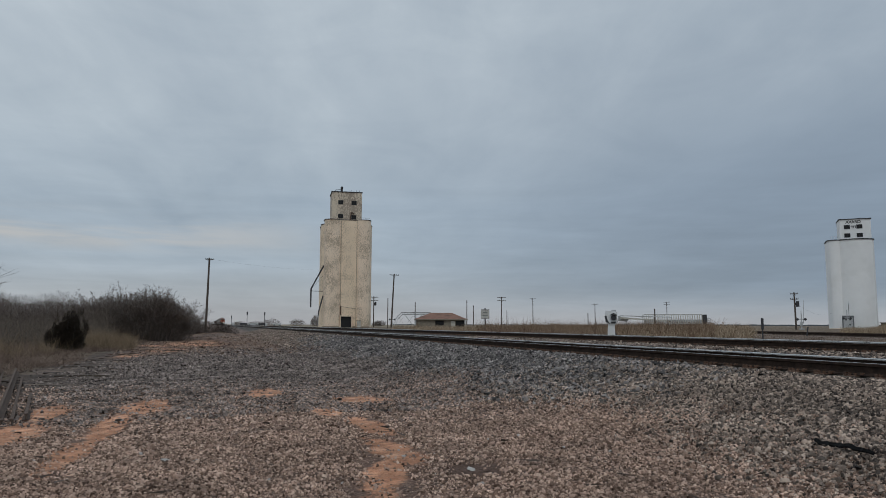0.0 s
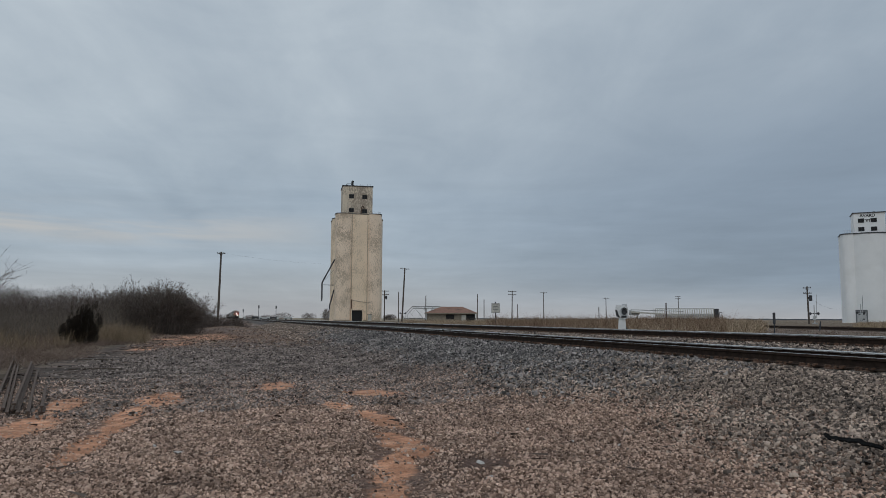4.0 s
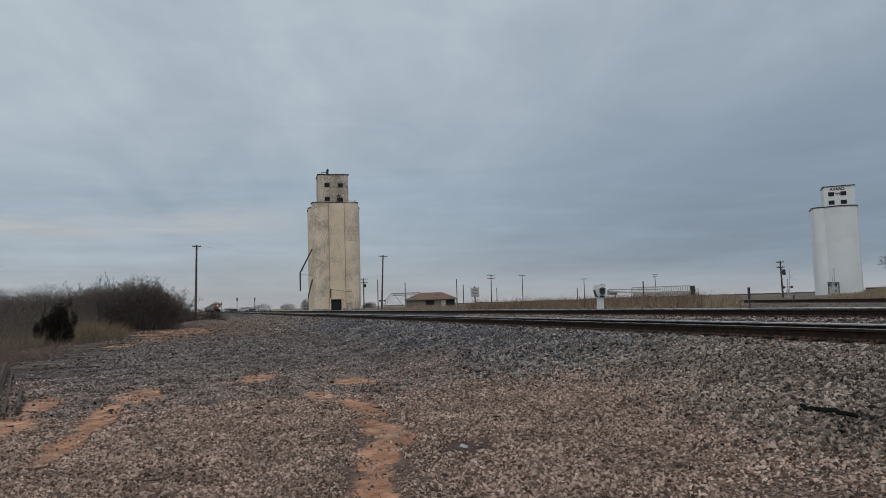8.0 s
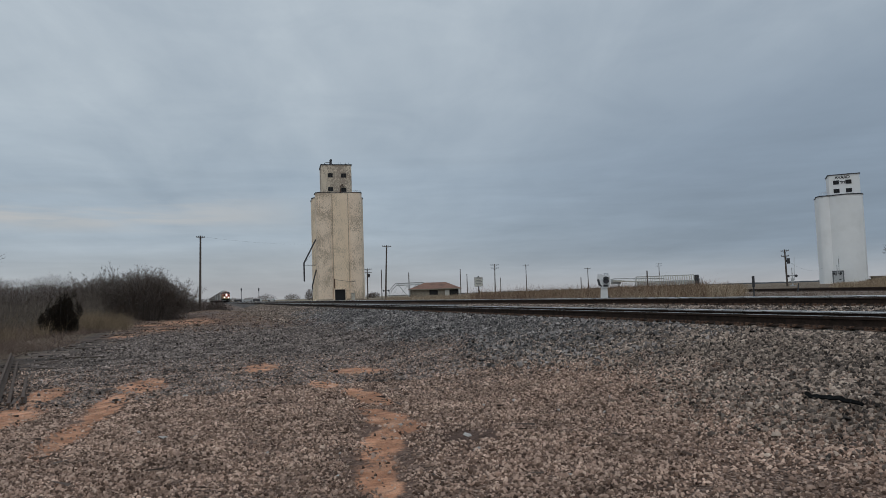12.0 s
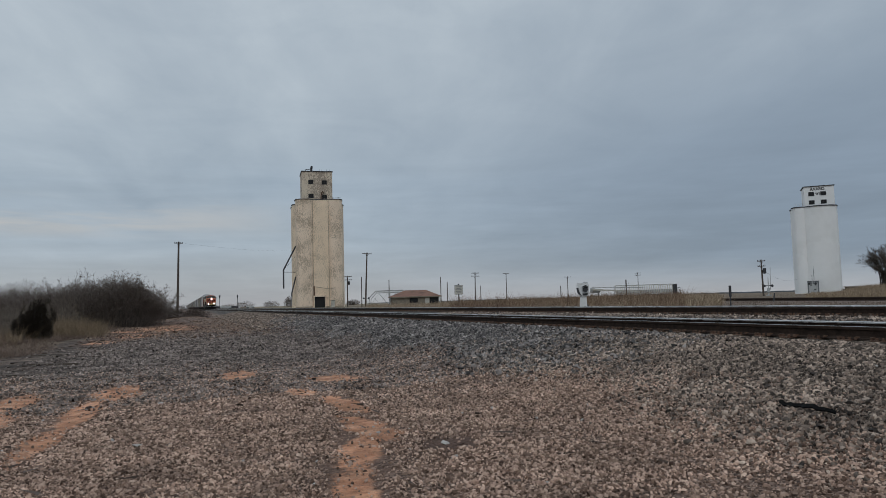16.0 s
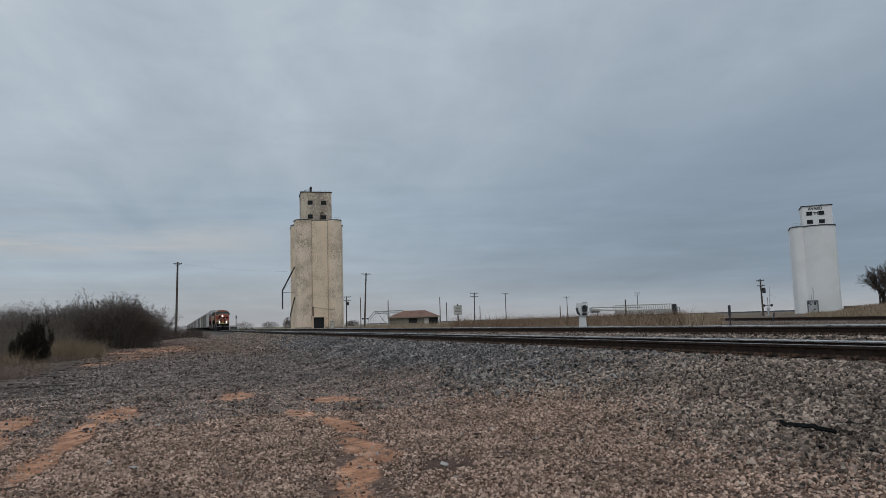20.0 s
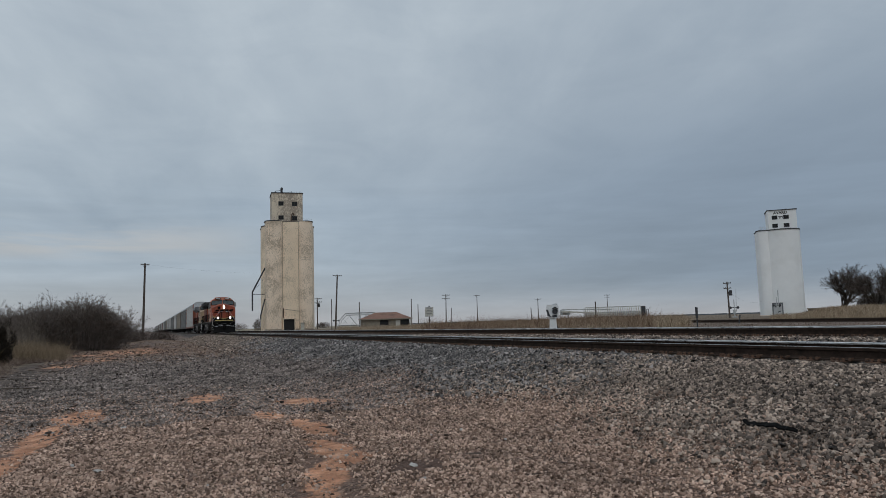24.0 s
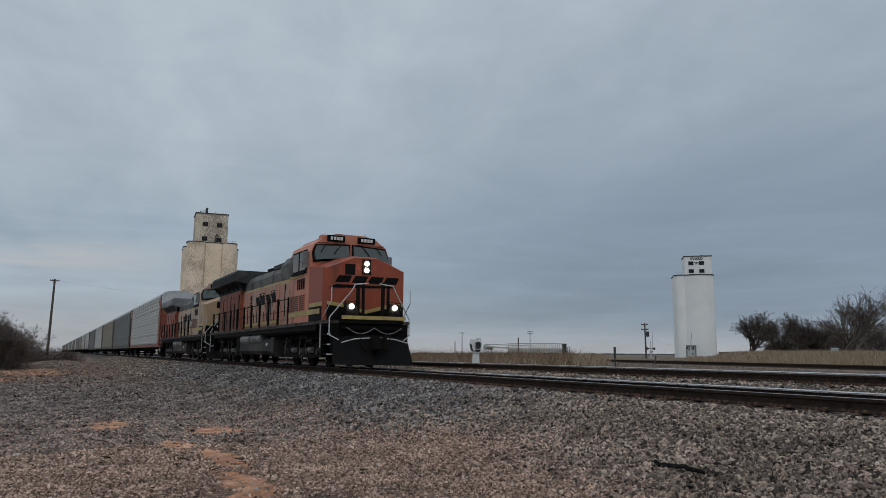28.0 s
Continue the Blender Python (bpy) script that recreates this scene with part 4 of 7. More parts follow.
def livestock_panels():
    """Row of pale slatted panels with a dark cabinet at its end, half hidden by grass."""
    x, y = spot(35.8, 110)
    z = float(ground_z(x, y)) - 0.05
    s = thing("slatted_trailer", pose(x, y, z + 0.05, 0, 0, -35.8), "long pale slatted livestock trailer parked in the grass", "trailer")
    L0, L1 = -4.4, 3.6
    part("bed", Shape().box(L0, L1, 0, 2.2, 0.62, 0.82), TRIM_DARK, s)
    for k in range(26):
        xx = L0 + k * (L1 - L0) / 25
        part("upright", Shape().box(xx - 0.06, xx + 0.06, -0.03, 0.03, 0.8, 2.25), CREAM_SHEET, s)
    for zz in (0.95, 1.35, 2.2):
        part("rail", Shape().box(L0, L1, 0.03, 0.07, zz - 0.06, zz + 0.06), PALE_STEEL, s)
    part("far_side", Shape().box(L0, L1, 2.15, 2.2, 0.9, 1.5), PALE_STEEL, s)
    c = part("cabinet", Shape().box(3.7, 4.3, 0, 2.0, 0.4, 2.2, 0.05), TRIM_DARK, s, "dark end cabinet")
    part("ladder", Shape().bar([(4.4, 0, 0.2), (4.4, 0, 1.7), (4.7, 0, 1.7), (4.7, 0, 0.2)], 0.04, 5).bar([(4.4, 0, 1.0), (4.7, 0, 1.0)], 0.04, 5), TRIM_DARK, s)
    for xx in (-3.0, -2.0, 2.2):
        part("wheel", Shape().tube((xx, 0.0, 0.45), (xx, 0.25, 0.45), 0.45, n=14), TRIM_DARK, s)
    part("ramp_rail", Shape().bar([(L0 - 0.2, 0, 2.2), (L0 - 0.2, 0, 0.4)], 0.05, 5), PALE_STEEL, s)
    x, y = spot(33.6, 100)
    z = float(ground_z(x, y))
    t = thing("flat_trailer", pose(x, y, z, 0, 0, -33.6), "pale flat trailer with tilted deck in tall grass", "trailer")
    part("deck", Shape().prism([(-3.4, 1.55), (3.3, 1.15), (3.3, 1.28), (-3.4, 1.75)], "y", 0, 2.2), CREAM_SHEET, t)
    part("gooseneck", Shape().prism([(-3.6, 1.2), (-2.3, 1.2), (-2.1, 1.7), (-3.6, 1.9)], "y", 0.4, 1.8), PALE_STEEL, t)
    part("frame_rail", Shape().bar([(-3.3, -0.05, 1.95), (3.4, -0.05, 1.75)], 0.06, 5).bar([(-3.3, -0.05, 1.95), (-3.3, -0.05, 0.4)], 0.06, 5), PALE_STEEL, t)
    for xx in (1.2, 2.2):
        part("wheel", Shape().tube((xx, 0.05, 0.42), (xx, 0.3, 0.42), 0.42, n=14), TRIM_DARK, t)
    part("landing_leg", Shape().box(-2.6, -2.45, 0.5, 0.65, -0.05, 1.3), TRIM_DARK, t)


def crossing_signal(az, r, h, gate=True):
    x, y = spot(az, r)
    z = float(ground_z(x, y)) - 0.05
    s = thing("crossing_signal", pose(x, y, z, 0, 0, -az), "level crossing signal mast with twin lamps and raised gate arm", "crossing signal", "level crossing signals")
    part("mast", Shape().tube((0, 0, 0), (0, 0, h), 0.08, 0.06, n=8), PALE_STEEL, s)
    c = part("lamp_bar", Shape().box(-0.75, 0.75, -0.05, 0.05, h * 0.55, h * 0.55 + 0.1), TRIM_DARK, s)
    for u in (-0.55, 0.55):
        part("lamp_disc", Shape().tube((u, -0.05, h * 0.55 + 0.02), (u, -0.14, h * 0.55 + 0.02), 0.21, n=14), TRIM_DARK, c)
    part("mechanism", Shape().box(-0.22, 0.22, -0.2, 0.3, 0.7, 1.3, 0.04), PALE_STEEL, s)
    part("base", Shape().box(-0.4, 0.4, -0.4, 0.4, 0, 0.25), PALE_STEEL, s)
    if gate:
        part("gate_arm", Shape().tube((0.25, 0, 1.0), (0.42, 0, h + 1.6), 0.06, 0.03, n=6), PALE_STEEL, s)


crossing_notice()
signal_case()
marker_post()
livestock_panels()
crossing_signal(44.35, 125, 3.0)
crossing_signal(47.2, 150, 3.6, True)
crossing_signal(13.9, 160, 3.4, False)


# ---- spur track curving off to the white elevator, the barn and box beyond ----
def spur_track():
    t = thing("spur_track", pose(28.0, 2.0, 0, 0, 0, -18.2), "rusty spur track half sunk in brown ballast", "railway track", kind="structure")
    for sx in (-0.753, 0.753):
        part("rail", Shape().prism(rail_profile(sx, 1.13), "y", -30, 62), RAIL_SIDE, t)
    ties = Shape()
    y = -30.0
    while y < 62:
        ties.box(-1.3, 1.3, y - 0.11, y + 0.11, 0.80, 0.945)
        y += 0.55
    tagged(part("ties", ties, TIE, t, fix=False), kind="stuff")
    part("bed", Shape().prism([(-2.6, 0.7), (-1.6, 0.92), (1.6, 0.92), (2.6, 0.7)], "y", -30, 62), SPUR_STONE, t, "brown ballast bed")
    for y in (38, 52):
        part("switch_stand", Shape().bar([(-1.8, y, 0.9), (-1.7, y, 1.5)], 0.05, 5), TRIM_DARK, t)


SPUR_STONE = surface("brown_spur_ballast", (0.10, 0.07, 0.055), (0.24, 0.17, 0.14), 14, 0.95, 0.8, depth=0.04)
spur_track()


def flat_barn():
    x, y = spot(50.4, 210)
    b = thing("flat_barn", pose(x, y, 0.9, 0, 0, -50.4), "low flat tan barn behind the trees", "barn")
    part("wall", Shape().box(-4.5, -0.3, 0, 6, 0, 1.4), BRICK_TAN, b)
    part("roof", Shape().box(-4.7, -0.1, -0.3, 6.3, 1.4, 1.6), BRICK_TAN, b)
    part("door", Shape().box(-2.8, -1.4, -0.03, 0.0, 0.1, 1.2), TRIM_DARK, b)


def relay_box():
    x, y = spot(56.75, 104)
    z = float(ground_z(x, y)) - 0.05
    b = thing("relay_cabinet", pose(x, y, z, 0, 0, -56), "small pale grey metal cabinet in dry grass", "cabinet")
    part("body", Shape().box(-0.42, 0.42, 0, 0.6, 0.1, 0.85, 0.03), PALE_STEEL, b)
    part("lid", Shape().box(-0.46, 0.46, -0.04, 0.64, 0.85, 0.92, 0.03), WHITEWASH, b)
    part("plinth", Shape().box(-0.45, 0.45, -0.03, 0.63, 0, 0.1), TRIM_DARK, b)


flat_barn()
relay_box()


# ---- scrap on the yard ----
OLD_RAIL = surface("brown_rusted_scrap_rail", (0.055, 0.039, 0.031), (0.14, 0.102, 0.082), 8, 0.9, 0.3, depth=0.004, spec=0.15)


def rail_pile():
    """Old rails lying along the yard's edge."""
    for x0, y0, x1, y1, dz in ((-3.78, 13.8, -8.32, 32.81, 0), (-3.62, 13.76, -7.67, 31.85, 0), (-3.46, 13.72, -7.02, 29.39, 0), (-3.3, 13.32, -6.37, 26.93, 0), (-3.14, 13.27, -5.72, 25.97, 0), (-2.98, 13.23, -5.07, 23.51, 0), (-3.26, 13.57, -5.84, 26.27, 0.115), (-2.88, 13.71, -3.69, 17.92, 0)):
        L = math.hypot(x1 - x0, y1 - y0)
        z = float(ground_z((x0 + x1) / 2, (y0 + y1) / 2)) - 0.02 + dz
        r = thing("old_rail", pose(x0, y0, z, 0, 0, -math.degrees(math.atan2(x1 - x0, y1 - y0))), "old rusty brown rail lying on the dirt", "rail", "scrap rails")
        prof = [(u * 0.75, (v - 1 + RAIL_H) * 0.62) for u, v in rail_profile(0, 1)]
        part("rail", Shape().prism(prof, "y", 0, L), OLD_RAIL, r)
    for x, y, a, L in ((-3.6, 24.5, 64, 1.5), (-4.4, 29.0, 75, 1.2), (-3.6, 34, 70, 0.9), (-0.6, 30.5, 82, 0.7), (2.2, 41, 66, 1.1), (-2.0, 46, 72, 1.2), (-3.9, 21.3, 50, 0.8)):
        z = float(ground_z(x, y))
        r = thing("old_plank", pose(x, y, z - 0.02, 0, 0, a), "dark weathered plank lying on the gravel", "plank", "old planks")
        part("plank", Shape().box(-0.07, 0.07, -L / 2, L / 2, 0, 0.05, 0.01), TIE, r)


def rubber_strip():
    x, y = 6.02, 5.75
    z = float(ground_z(x, y))
    d = thing("rubber_strip", pose(x, y, z + 0.02, 0, -12, -6), "torn black rubber strip on the ballast slope", "scrap")
    v, f = [], []
    rng = random.Random(3)
    n = 14
    for i in range(n + 1):
        t = i / n
        yy = (t - 0.5) * 0.8
        w = 0.016 * math.sin(math.pi * min(1, 0.1 + 0.9 * (1 - t))) + 0.008
        zz = 0.012 * math.sin(t * 6) + rng.uniform(-0.01, 0.015) + 0.02
        k = rng.uniform(-0.02, 0.02)
        v += [(-w + k, yy, zz), (w + k, yy, zz + 0.02), (w + k, yy, zz + 0.034), (-w + k, yy, zz + 0.014)]
    for i in range(n):
        for j in range(4):
            f.append((i * 4 + j, i * 4 + (j + 1) % 4, i * 4 + 4 + (j + 1) % 4, i * 4 + 4 + j))
    part("strip", Shape().add(v, f + [(0, 1, 2, 3), tuple(range(n * 4, n * 4 + 4))]), BLACK_RUBBER, d)


BLACK_RUBBER = surface("black_rubber", (0.004, 0.004, 0.004), (0.009, 0.009, 0.009), 20, 0.9, 0.3, depth=0.003, spec=0.08)
rail_pile()
rubber_strip()

# ---- plants: winter brush, bare trees, dry grass ----
TWIG = island_stuff("grey_brown_twigs", [(0.066, 0.0519, 0.0441), (0.108, 0.085, 0.0731), (0.15, 0.119, 0.102), (0.198, 0.159, 0.137)], 0.95, 4)
DARK_TWIG = island_stuff("dark_bare_twigs", [(0.0437, 0.0322, 0.0276), (0.0862, 0.0644, 0.054), (0.138, 0.106, 0.0897)], 0.95, 4)
NEEDLE = island_stuff("dark_cedar_needles", [(0.012, 0.009, 0.006), (0.024, 0.018, 0.012), (0.042, 0.03, 0.02)], 0.95, 6)
STRAW = island_stuff("dry_straw_grass", [(0.16, 0.113, 0.07), (0.27, 0.197, 0.13), (0.38, 0.288, 0.198), (0.50, 0.395, 0.285)], 0.95, 5)
GOLD_STRAW = island_stuff("golden_dead_grass", [(0.10, 0.072, 0.046), (0.19, 0.138, 0.088), (0.28, 0.208, 0.135), (0.38, 0.29, 0.195)], 0.95, 5)
RUSSET = island_stuff("russet_dead_weeds", [(0.09, 0.055, 0.036), (0.17, 0.105, 0.068), (0.25, 0.165, 0.11), (0.34, 0.24, 0.165)], 0.95, 5)
DULL_STRAW = island_stuff("dull_dead_grass", [(0.0742, 0.0514, 0.04), (0.138, 0.097, 0.076), (0.212, 0.151, 0.118), (0.297, 0.215, 0.17)], 0.95, 5)
PALE_TWIG = island_stuff("pale_grey_twigs", [(0.09, 0.07, 0.06), (0.15, 0.12, 0.105), (0.24, 0.20, 0.175)], 0.95, 4)
PALE_BARK = surface("pale_shrub_bark", (0.085, 0.068, 0.058), (0.17, 0.14, 0.12), 9, 0.95, 0.4, stretch=(3, 3, 0.6), depth=0.01)
BARK = surface("dark_bark", (0.04, 0.032, 0.027), (0.10, 0.083, 0.071), 9, 0.95, 0.6, stretch=(3, 3, 0.6), depth=0.02)


def slivers(name, base, tip, width, material):
    """Thin tapering blades or twigs from base to tip (arrays n x 3)."""
    n = len(base)
    d = tip - base
    rng = np.random.default_rng(n)
    side = np.cross(d, rng.normal(size=(n, 3)))
    side /= np.linalg.norm(side, axis=1, keepdims=True) + 1e-9
    w = np.asarray(width).reshape(-1, 1) * 0.5
    w = w * 1.25
    v = np.stack([base - side * w, base + side * w, tip], 1).reshape(-1, 3)
    f = np.arange(n * 3).astype(np.int32)
    me = bpy.data.meshes.new(name)
    me.vertices.add(len(v))
    me.vertices.foreach_set("co", v.astype(np.float32).ravel())
    me.loops.add(f.size)
    me.loops.foreach_set("vertex_index", f.ravel())
    me.polygons.add(n)
    me.polygons.foreach_set("loop_start", np.arange(n, dtype=np.int32) * 3)
    me.update(calc_edges=True)
    me.validate()
    me.materials.append(material)
    return me


def twig_cloud(rng, lobes, n, length, up=0.5):
    """Points and directions of twigs that fill lobes (x, y, z, rx, ry, rz), thicker towards their skins."""
    lobes = np.array(lobes)
    vol = lobes[:, 3] * lobes[:, 4] * lobes[:, 5]
    pick = rng.choice(len(lobes), n, p=vol / vol.sum())
    u = rng.normal(size=(n, 3))
    u /= np.linalg.norm(u, axis=1, keepdims=True)
    r = rng.random(n) ** 0.45
    p = lobes[pick, :3] + u * r[:, None] * lobes[pick, 3:]
    p[:, 2] = np.abs(p[:, 2]) + 0.02
    d = u * 0.8 + rng.normal(size=(n, 3)) * 0.45 + np.array([0, 0, up])
    d /= np.linalg.norm(d, axis=1, keepdims=True)
    L = length * rng.uniform(0.4, 1.3, n)
    return p, p + d * L[:, None]


def limbs(segs, rng, p, d, length, r, depth, tips, fork=3, spread=0.36):
    """Collects tapered segments of a branching limb."""
    q = p + d * length
    segs.append((p, q, r, r * 0.7, depth))
    if depth == 0:
        tips.append((q, d))
        return
    for k in range(fork):
        e = (d + Vector((rng.gauss(0, spread), rng.gauss(0, spread), rng.gauss(0.05, spread * 0.7)))).normalized()
        start = p + d * length * (rng.uniform(0.35, 1.0) if k else 1.0)
        limbs(segs, rng, start, e, length * rng.uniform(0.66, 0.95), r * 0.62, depth - 1, tips, fork, spread)


def bare_tree(az, r, height, seed, lean=(0, 0), label="bare winter tree with dark spreading branches", spread=0.42, twigs=12, stems=1, fan=0.3, name="bare_tree", group="bare trees", bark=None, fine=None, depth=5):
    bark, fine, thin = bark or BARK, fine or DARK_TWIG, 0.016 if depth == 5 else 0.008
    x, y = spot(az, r)
    z = float(ground_z(x, y)) - 0.1
    rng = random.Random(seed)
    t = thing(name, pose(x, y, z), label, name.split("_")[1], group)
    segs, tips = [], []
    for k in range(stems):
        d = Vector((lean[0] + rng.gauss(0, fan if stems > 1 else 0.05), lean[1] + rng.gauss(0, fan if stems > 1 else 0.05), 1)).normalized()
        limbs(segs, rng, Vector((rng.gauss(0, 0.2) if stems > 1 else 0, 0, 0)), d, 0.42, 0.065 if stems == 1 else 0.034 if depth == 5 else 0.016, depth, tips, 3, spread)
    k = height / max(q.z for q, _ in tips)
    sh = Shape()
    for p, q, r0, r1, level in segs:
        sh.tube(p * k, q * k, max(r0 * k, thin), max(r1 * k, thin * 0.7), n=6 if level > 3 else 4 if level > 1 else 3)
    part("trunk", sh, bark, t, "bare bark trunk and limbs", fix=False)
    g = np.random.default_rng(seed)
    b = np.repeat(np.array([tuple(q * k) for q, _ in tips]), twigs, 0)
    dd = np.repeat(np.array([tuple(d) for _, d in tips]), twigs, 0) + g.normal(size=(len(b), 3)) * 0.65
    dd /= np.linalg.norm(dd, axis=1, keepdims=True)
    e = b + dd * (height * 0.075 * g.uniform(0.4, 1.4, len(b)))[:, None]
    tagged(part("crown", slivers("crown", b, e, np.full(len(b), 0.00017 * r), fine), fine, t, "fine bare twigs", fix=False), kind="stuff")
    return t


def big_bush(name, az, r, lobes, n, seed, label, category, material, length, width, up=0.4, stems=40, group=""):
    x, y = spot(az, r)
    z = float(ground_z(x, y)) - 0.05
    t = thing(name, pose(x, y, z, 0, 0, -az), label, category, group)
    rng = np.random.default_rng(seed)
    p, q = twig_cloud(rng, lobes, n, length, up)
    tagged(part("crown", slivers("crown", p, q, rng.uniform(0.6, 1.4, n) * width, material), material, t, fix=False), kind="stuff")
    sh = Shape()
    for k in range(stems):
        lo = lobes[rng.integers(len(lobes))]
        tip = (lo[0] + rng.uniform(-0.7, 0.7) * lo[3], lo[1] + rng.uniform(-0.7, 0.7) * lo[4], lo[2] + rng.uniform(0.1, 0.9) * lo[5])
        root = (tip[0] * 0.75, tip[1] * 0.75, 0)
        sh.tube(root, tip, 0.035, 0.012, n=4)
    part("stem", sh, BARK, t, fix=False)
    return t


# big thicket beside the yard, lower brush behind it, the cedar in front
big_bush("thicket_bush", -4.1, 72, [(0.0, 0, 1.7, 2.4, 2.5, 1.9), (1.5, 0.5, 1.6, 1.8, 2.2, 1.8), (-1.9, 0.5, 1.6, 1.9, 2.2, 1.7), (2.4, 1.0, 1.1, 1.2, 2.0, 1.5), (-0.6, 0, 2.4, 1.6, 1.8, 1.4), (0.9, 0, 2.5, 1.5, 1.6, 1.5), (-1.5, -0.6, 0.4, 2.0, 1.2, 0.9), (1.0, -0.8, 0.4, 2.2, 1.2, 0.9)],
         42000, 11, "large leafless thicket bush of tangled grey twigs", "bush", TWIG, 0.42, 0.011, 0.3, 120)
big_bush("thicket_bush", -5.5, 76, [(0, 0, 2.2, 1.5, 1.5, 1.9), (-1.1, 0.3, 2.0, 1.5, 1.4, 1.7), (0.9, 0.3, 2.4, 1.2, 1.2, 1.7)], 7000, 12, "taller leafless bush with upright grey twigs", "bush", TWIG, 0.5, 0.012, 0.6, 60)
big_bush("thicket_bush", -3.0, 75, [(0, 0, 2.6, 0.8, 0.8, 1.7), (0.8, 0, 1.9, 1.0, 1.0, 1.5)], 6000, 13, "dark dense bush in the thicket", "bush", NEEDLE, 0.3, 0.02, 0.6, 20)
# tall bare shrubs that stand out of the thicket against the sky
for k, (az, r, h) in enumerate(((-2.2, 73, 3.9), (-3.3, 71, 4.6), (-4.2, 73, 5.2), (-4.9, 71, 5.1), (-5.6, 74, 5.5), (-6.4, 76, 5.2), (-7.2, 78, 4.5), (-8.1, 80, 4.3), (-1.7, 76, 3.1))):
    bare_tree(az, r, h, 200 + k, label="bare grey shrub with many upright stems in the thicket", spread=0.40, twigs=9, stems=6, fan=0.36, name="bare_shrub", group="thicket shrubs", bark=PALE_BARK, fine=PALE_TWIG, depth=4)
bare_tree(-18.3, 44, 5.6, 230, label="bare grey tree rising behind the scrap rails", spread=0.40, twigs=6, stems=4, fan=0.32, bark=PALE_BARK, fine=PALE_TWIG, depth=4)
# cedar: upswept sprays round a core, in pointed tops
crg = random.Random(9)
CEDAR = [(-0.05, 0, 1.05, 0.85, 0.8, 0.85), (0.5, -0.2, 0.55, 0.72, 0.6, 0.5), (-0.35, -0.2, 0.85, 0.7, 0.6, 0.6), (0.35, 0, 1.6, 0.5, 0.5, 0.6)]
for k in range(70):
    u = crg.uniform(-1.4, 1.32)
    CEDAR.append((u, crg.uniform(-0.6, 0.6), crg.uniform(0.7, 2.25 - 0.62 * abs(u - 0.2) ** 1.6), crg.uniform(0.09, 0.2), 0.16, crg.uniform(0.28, 0.5)))
for u, z in ((0.35, 2.45), (0.95, 2.35), (-0.1, 2.2), (-0.75, 1.95), (0.65, 2.2)):
    CEDAR.append((u, 0, z, 0.13, 0.13, 0.45))
CEDAR = [(0.70 * a, 0.7 * b, 0.93 * c, 0.78 * d, 0.8 * e, 0.9 * f) for a, b, c, d, e, f in CEDAR]
big_bush("cedar_bush", -9.55, 45, CEDAR, 17000, 14, "dense dark green cedar bush standing in dead grass", "bush", NEEDLE, 0.16, 0.021, 0.8, 14)
big_bush("low_scrub", 0.1, 97, [(0, 0, 0.6, 2.6, 1.5, 1.15), (1.8, 0, 0.4, 1.8, 1.4, 0.85), (-2.2, 0, 0.6, 2.0, 1.4, 1.25)], 11000, 15, "low dark scrub on the track bank", "bush", DARK_TWIG, 0.35, 0.02, 0.4, 20)


def brush_belt():
    """The belt of scrub that closes the yard's far side."""
    rng = np.random.default_rng(21)
    lobes = []
    for k in range(300):
        az = rng.uniform(-24, -4.6)
        r = rng.uniform(72, 110)
        x, y = spot(az, r)
        h = 2.3 + 0.022 * (r - 72) + rng.uniform(-0.2, 0.16) + 0.07 * math.sin(az * 1.7)
        w = rng.uniform(1.3, 2.6)
        lobes.append((x, y, h * 0.75, w, rng.uniform(1.2, 2.4), h))
    p, q = twig_cloud(rng, lobes, 170000, 0.32, 0.3)
    ob = part("scrub_belt", slivers("scrub_belt", p, q, rng.uniform(0.6, 1.4, len(p)) * 0.015, TWIG), TWIG, fix=False)
    tagged(ob, "belt of grey leafless scrub along the yard", "scrub", kind="stuff")
    core = [(a, b, c * 0.8, d * 0.85, e * 0.85, f * 0.85) for a, b, c, d, e, f in lobes]
    p, q = twig_cloud(rng, core, 45000, 0.5, 0.5)
    ob = part("scrub_core", slivers("scrub_core", p, q, rng.uniform(0.6, 1.4, len(p)) * 0.055, TWIG), TWIG, fix=False)
    tagged(ob, "dense inner stems of the leafless scrub belt", "scrub", kind="stuff")
    # lower scrub that runs forward from it into the grass
    lobes = []
    for k in range(420):
        az, r = rng.uniform(-26, -7.2), rng.uniform(38, 76)
        if r < 38 + (az + 26) * 0.95:
            continue
        x, y = spot(az, r)
        h = 0.35 + 0.055 * (r - 38) * rng.uniform(0.55, 1.1)
        lobes.append((x, y, h * 0.55, rng.uniform(0.6, 1.5), rng.uniform(0.6, 1.4), h * 0.75))
    p, q = twig_cloud(rng, lobes, 110000, 0.34, 0.8)
    ob = part("low_scrub_belt", slivers("low_scrub_belt", p, q, rng.uniform(0.6, 1.4, len(p)) * 0.013, SCRUB), SCRUB, fix=False)
    tagged(ob, "low grey brown scrub and weeds before the belt", "scrub", kind="stuff")


SCRUB = island_stuff("grey_weed_stalks", [(0.06, 0.048, 0.038), (0.11, 0.09, 0.073), (0.17, 0.138, 0.112), (0.25, 0.205, 0.165)], 0.95, 4)
brush_belt()

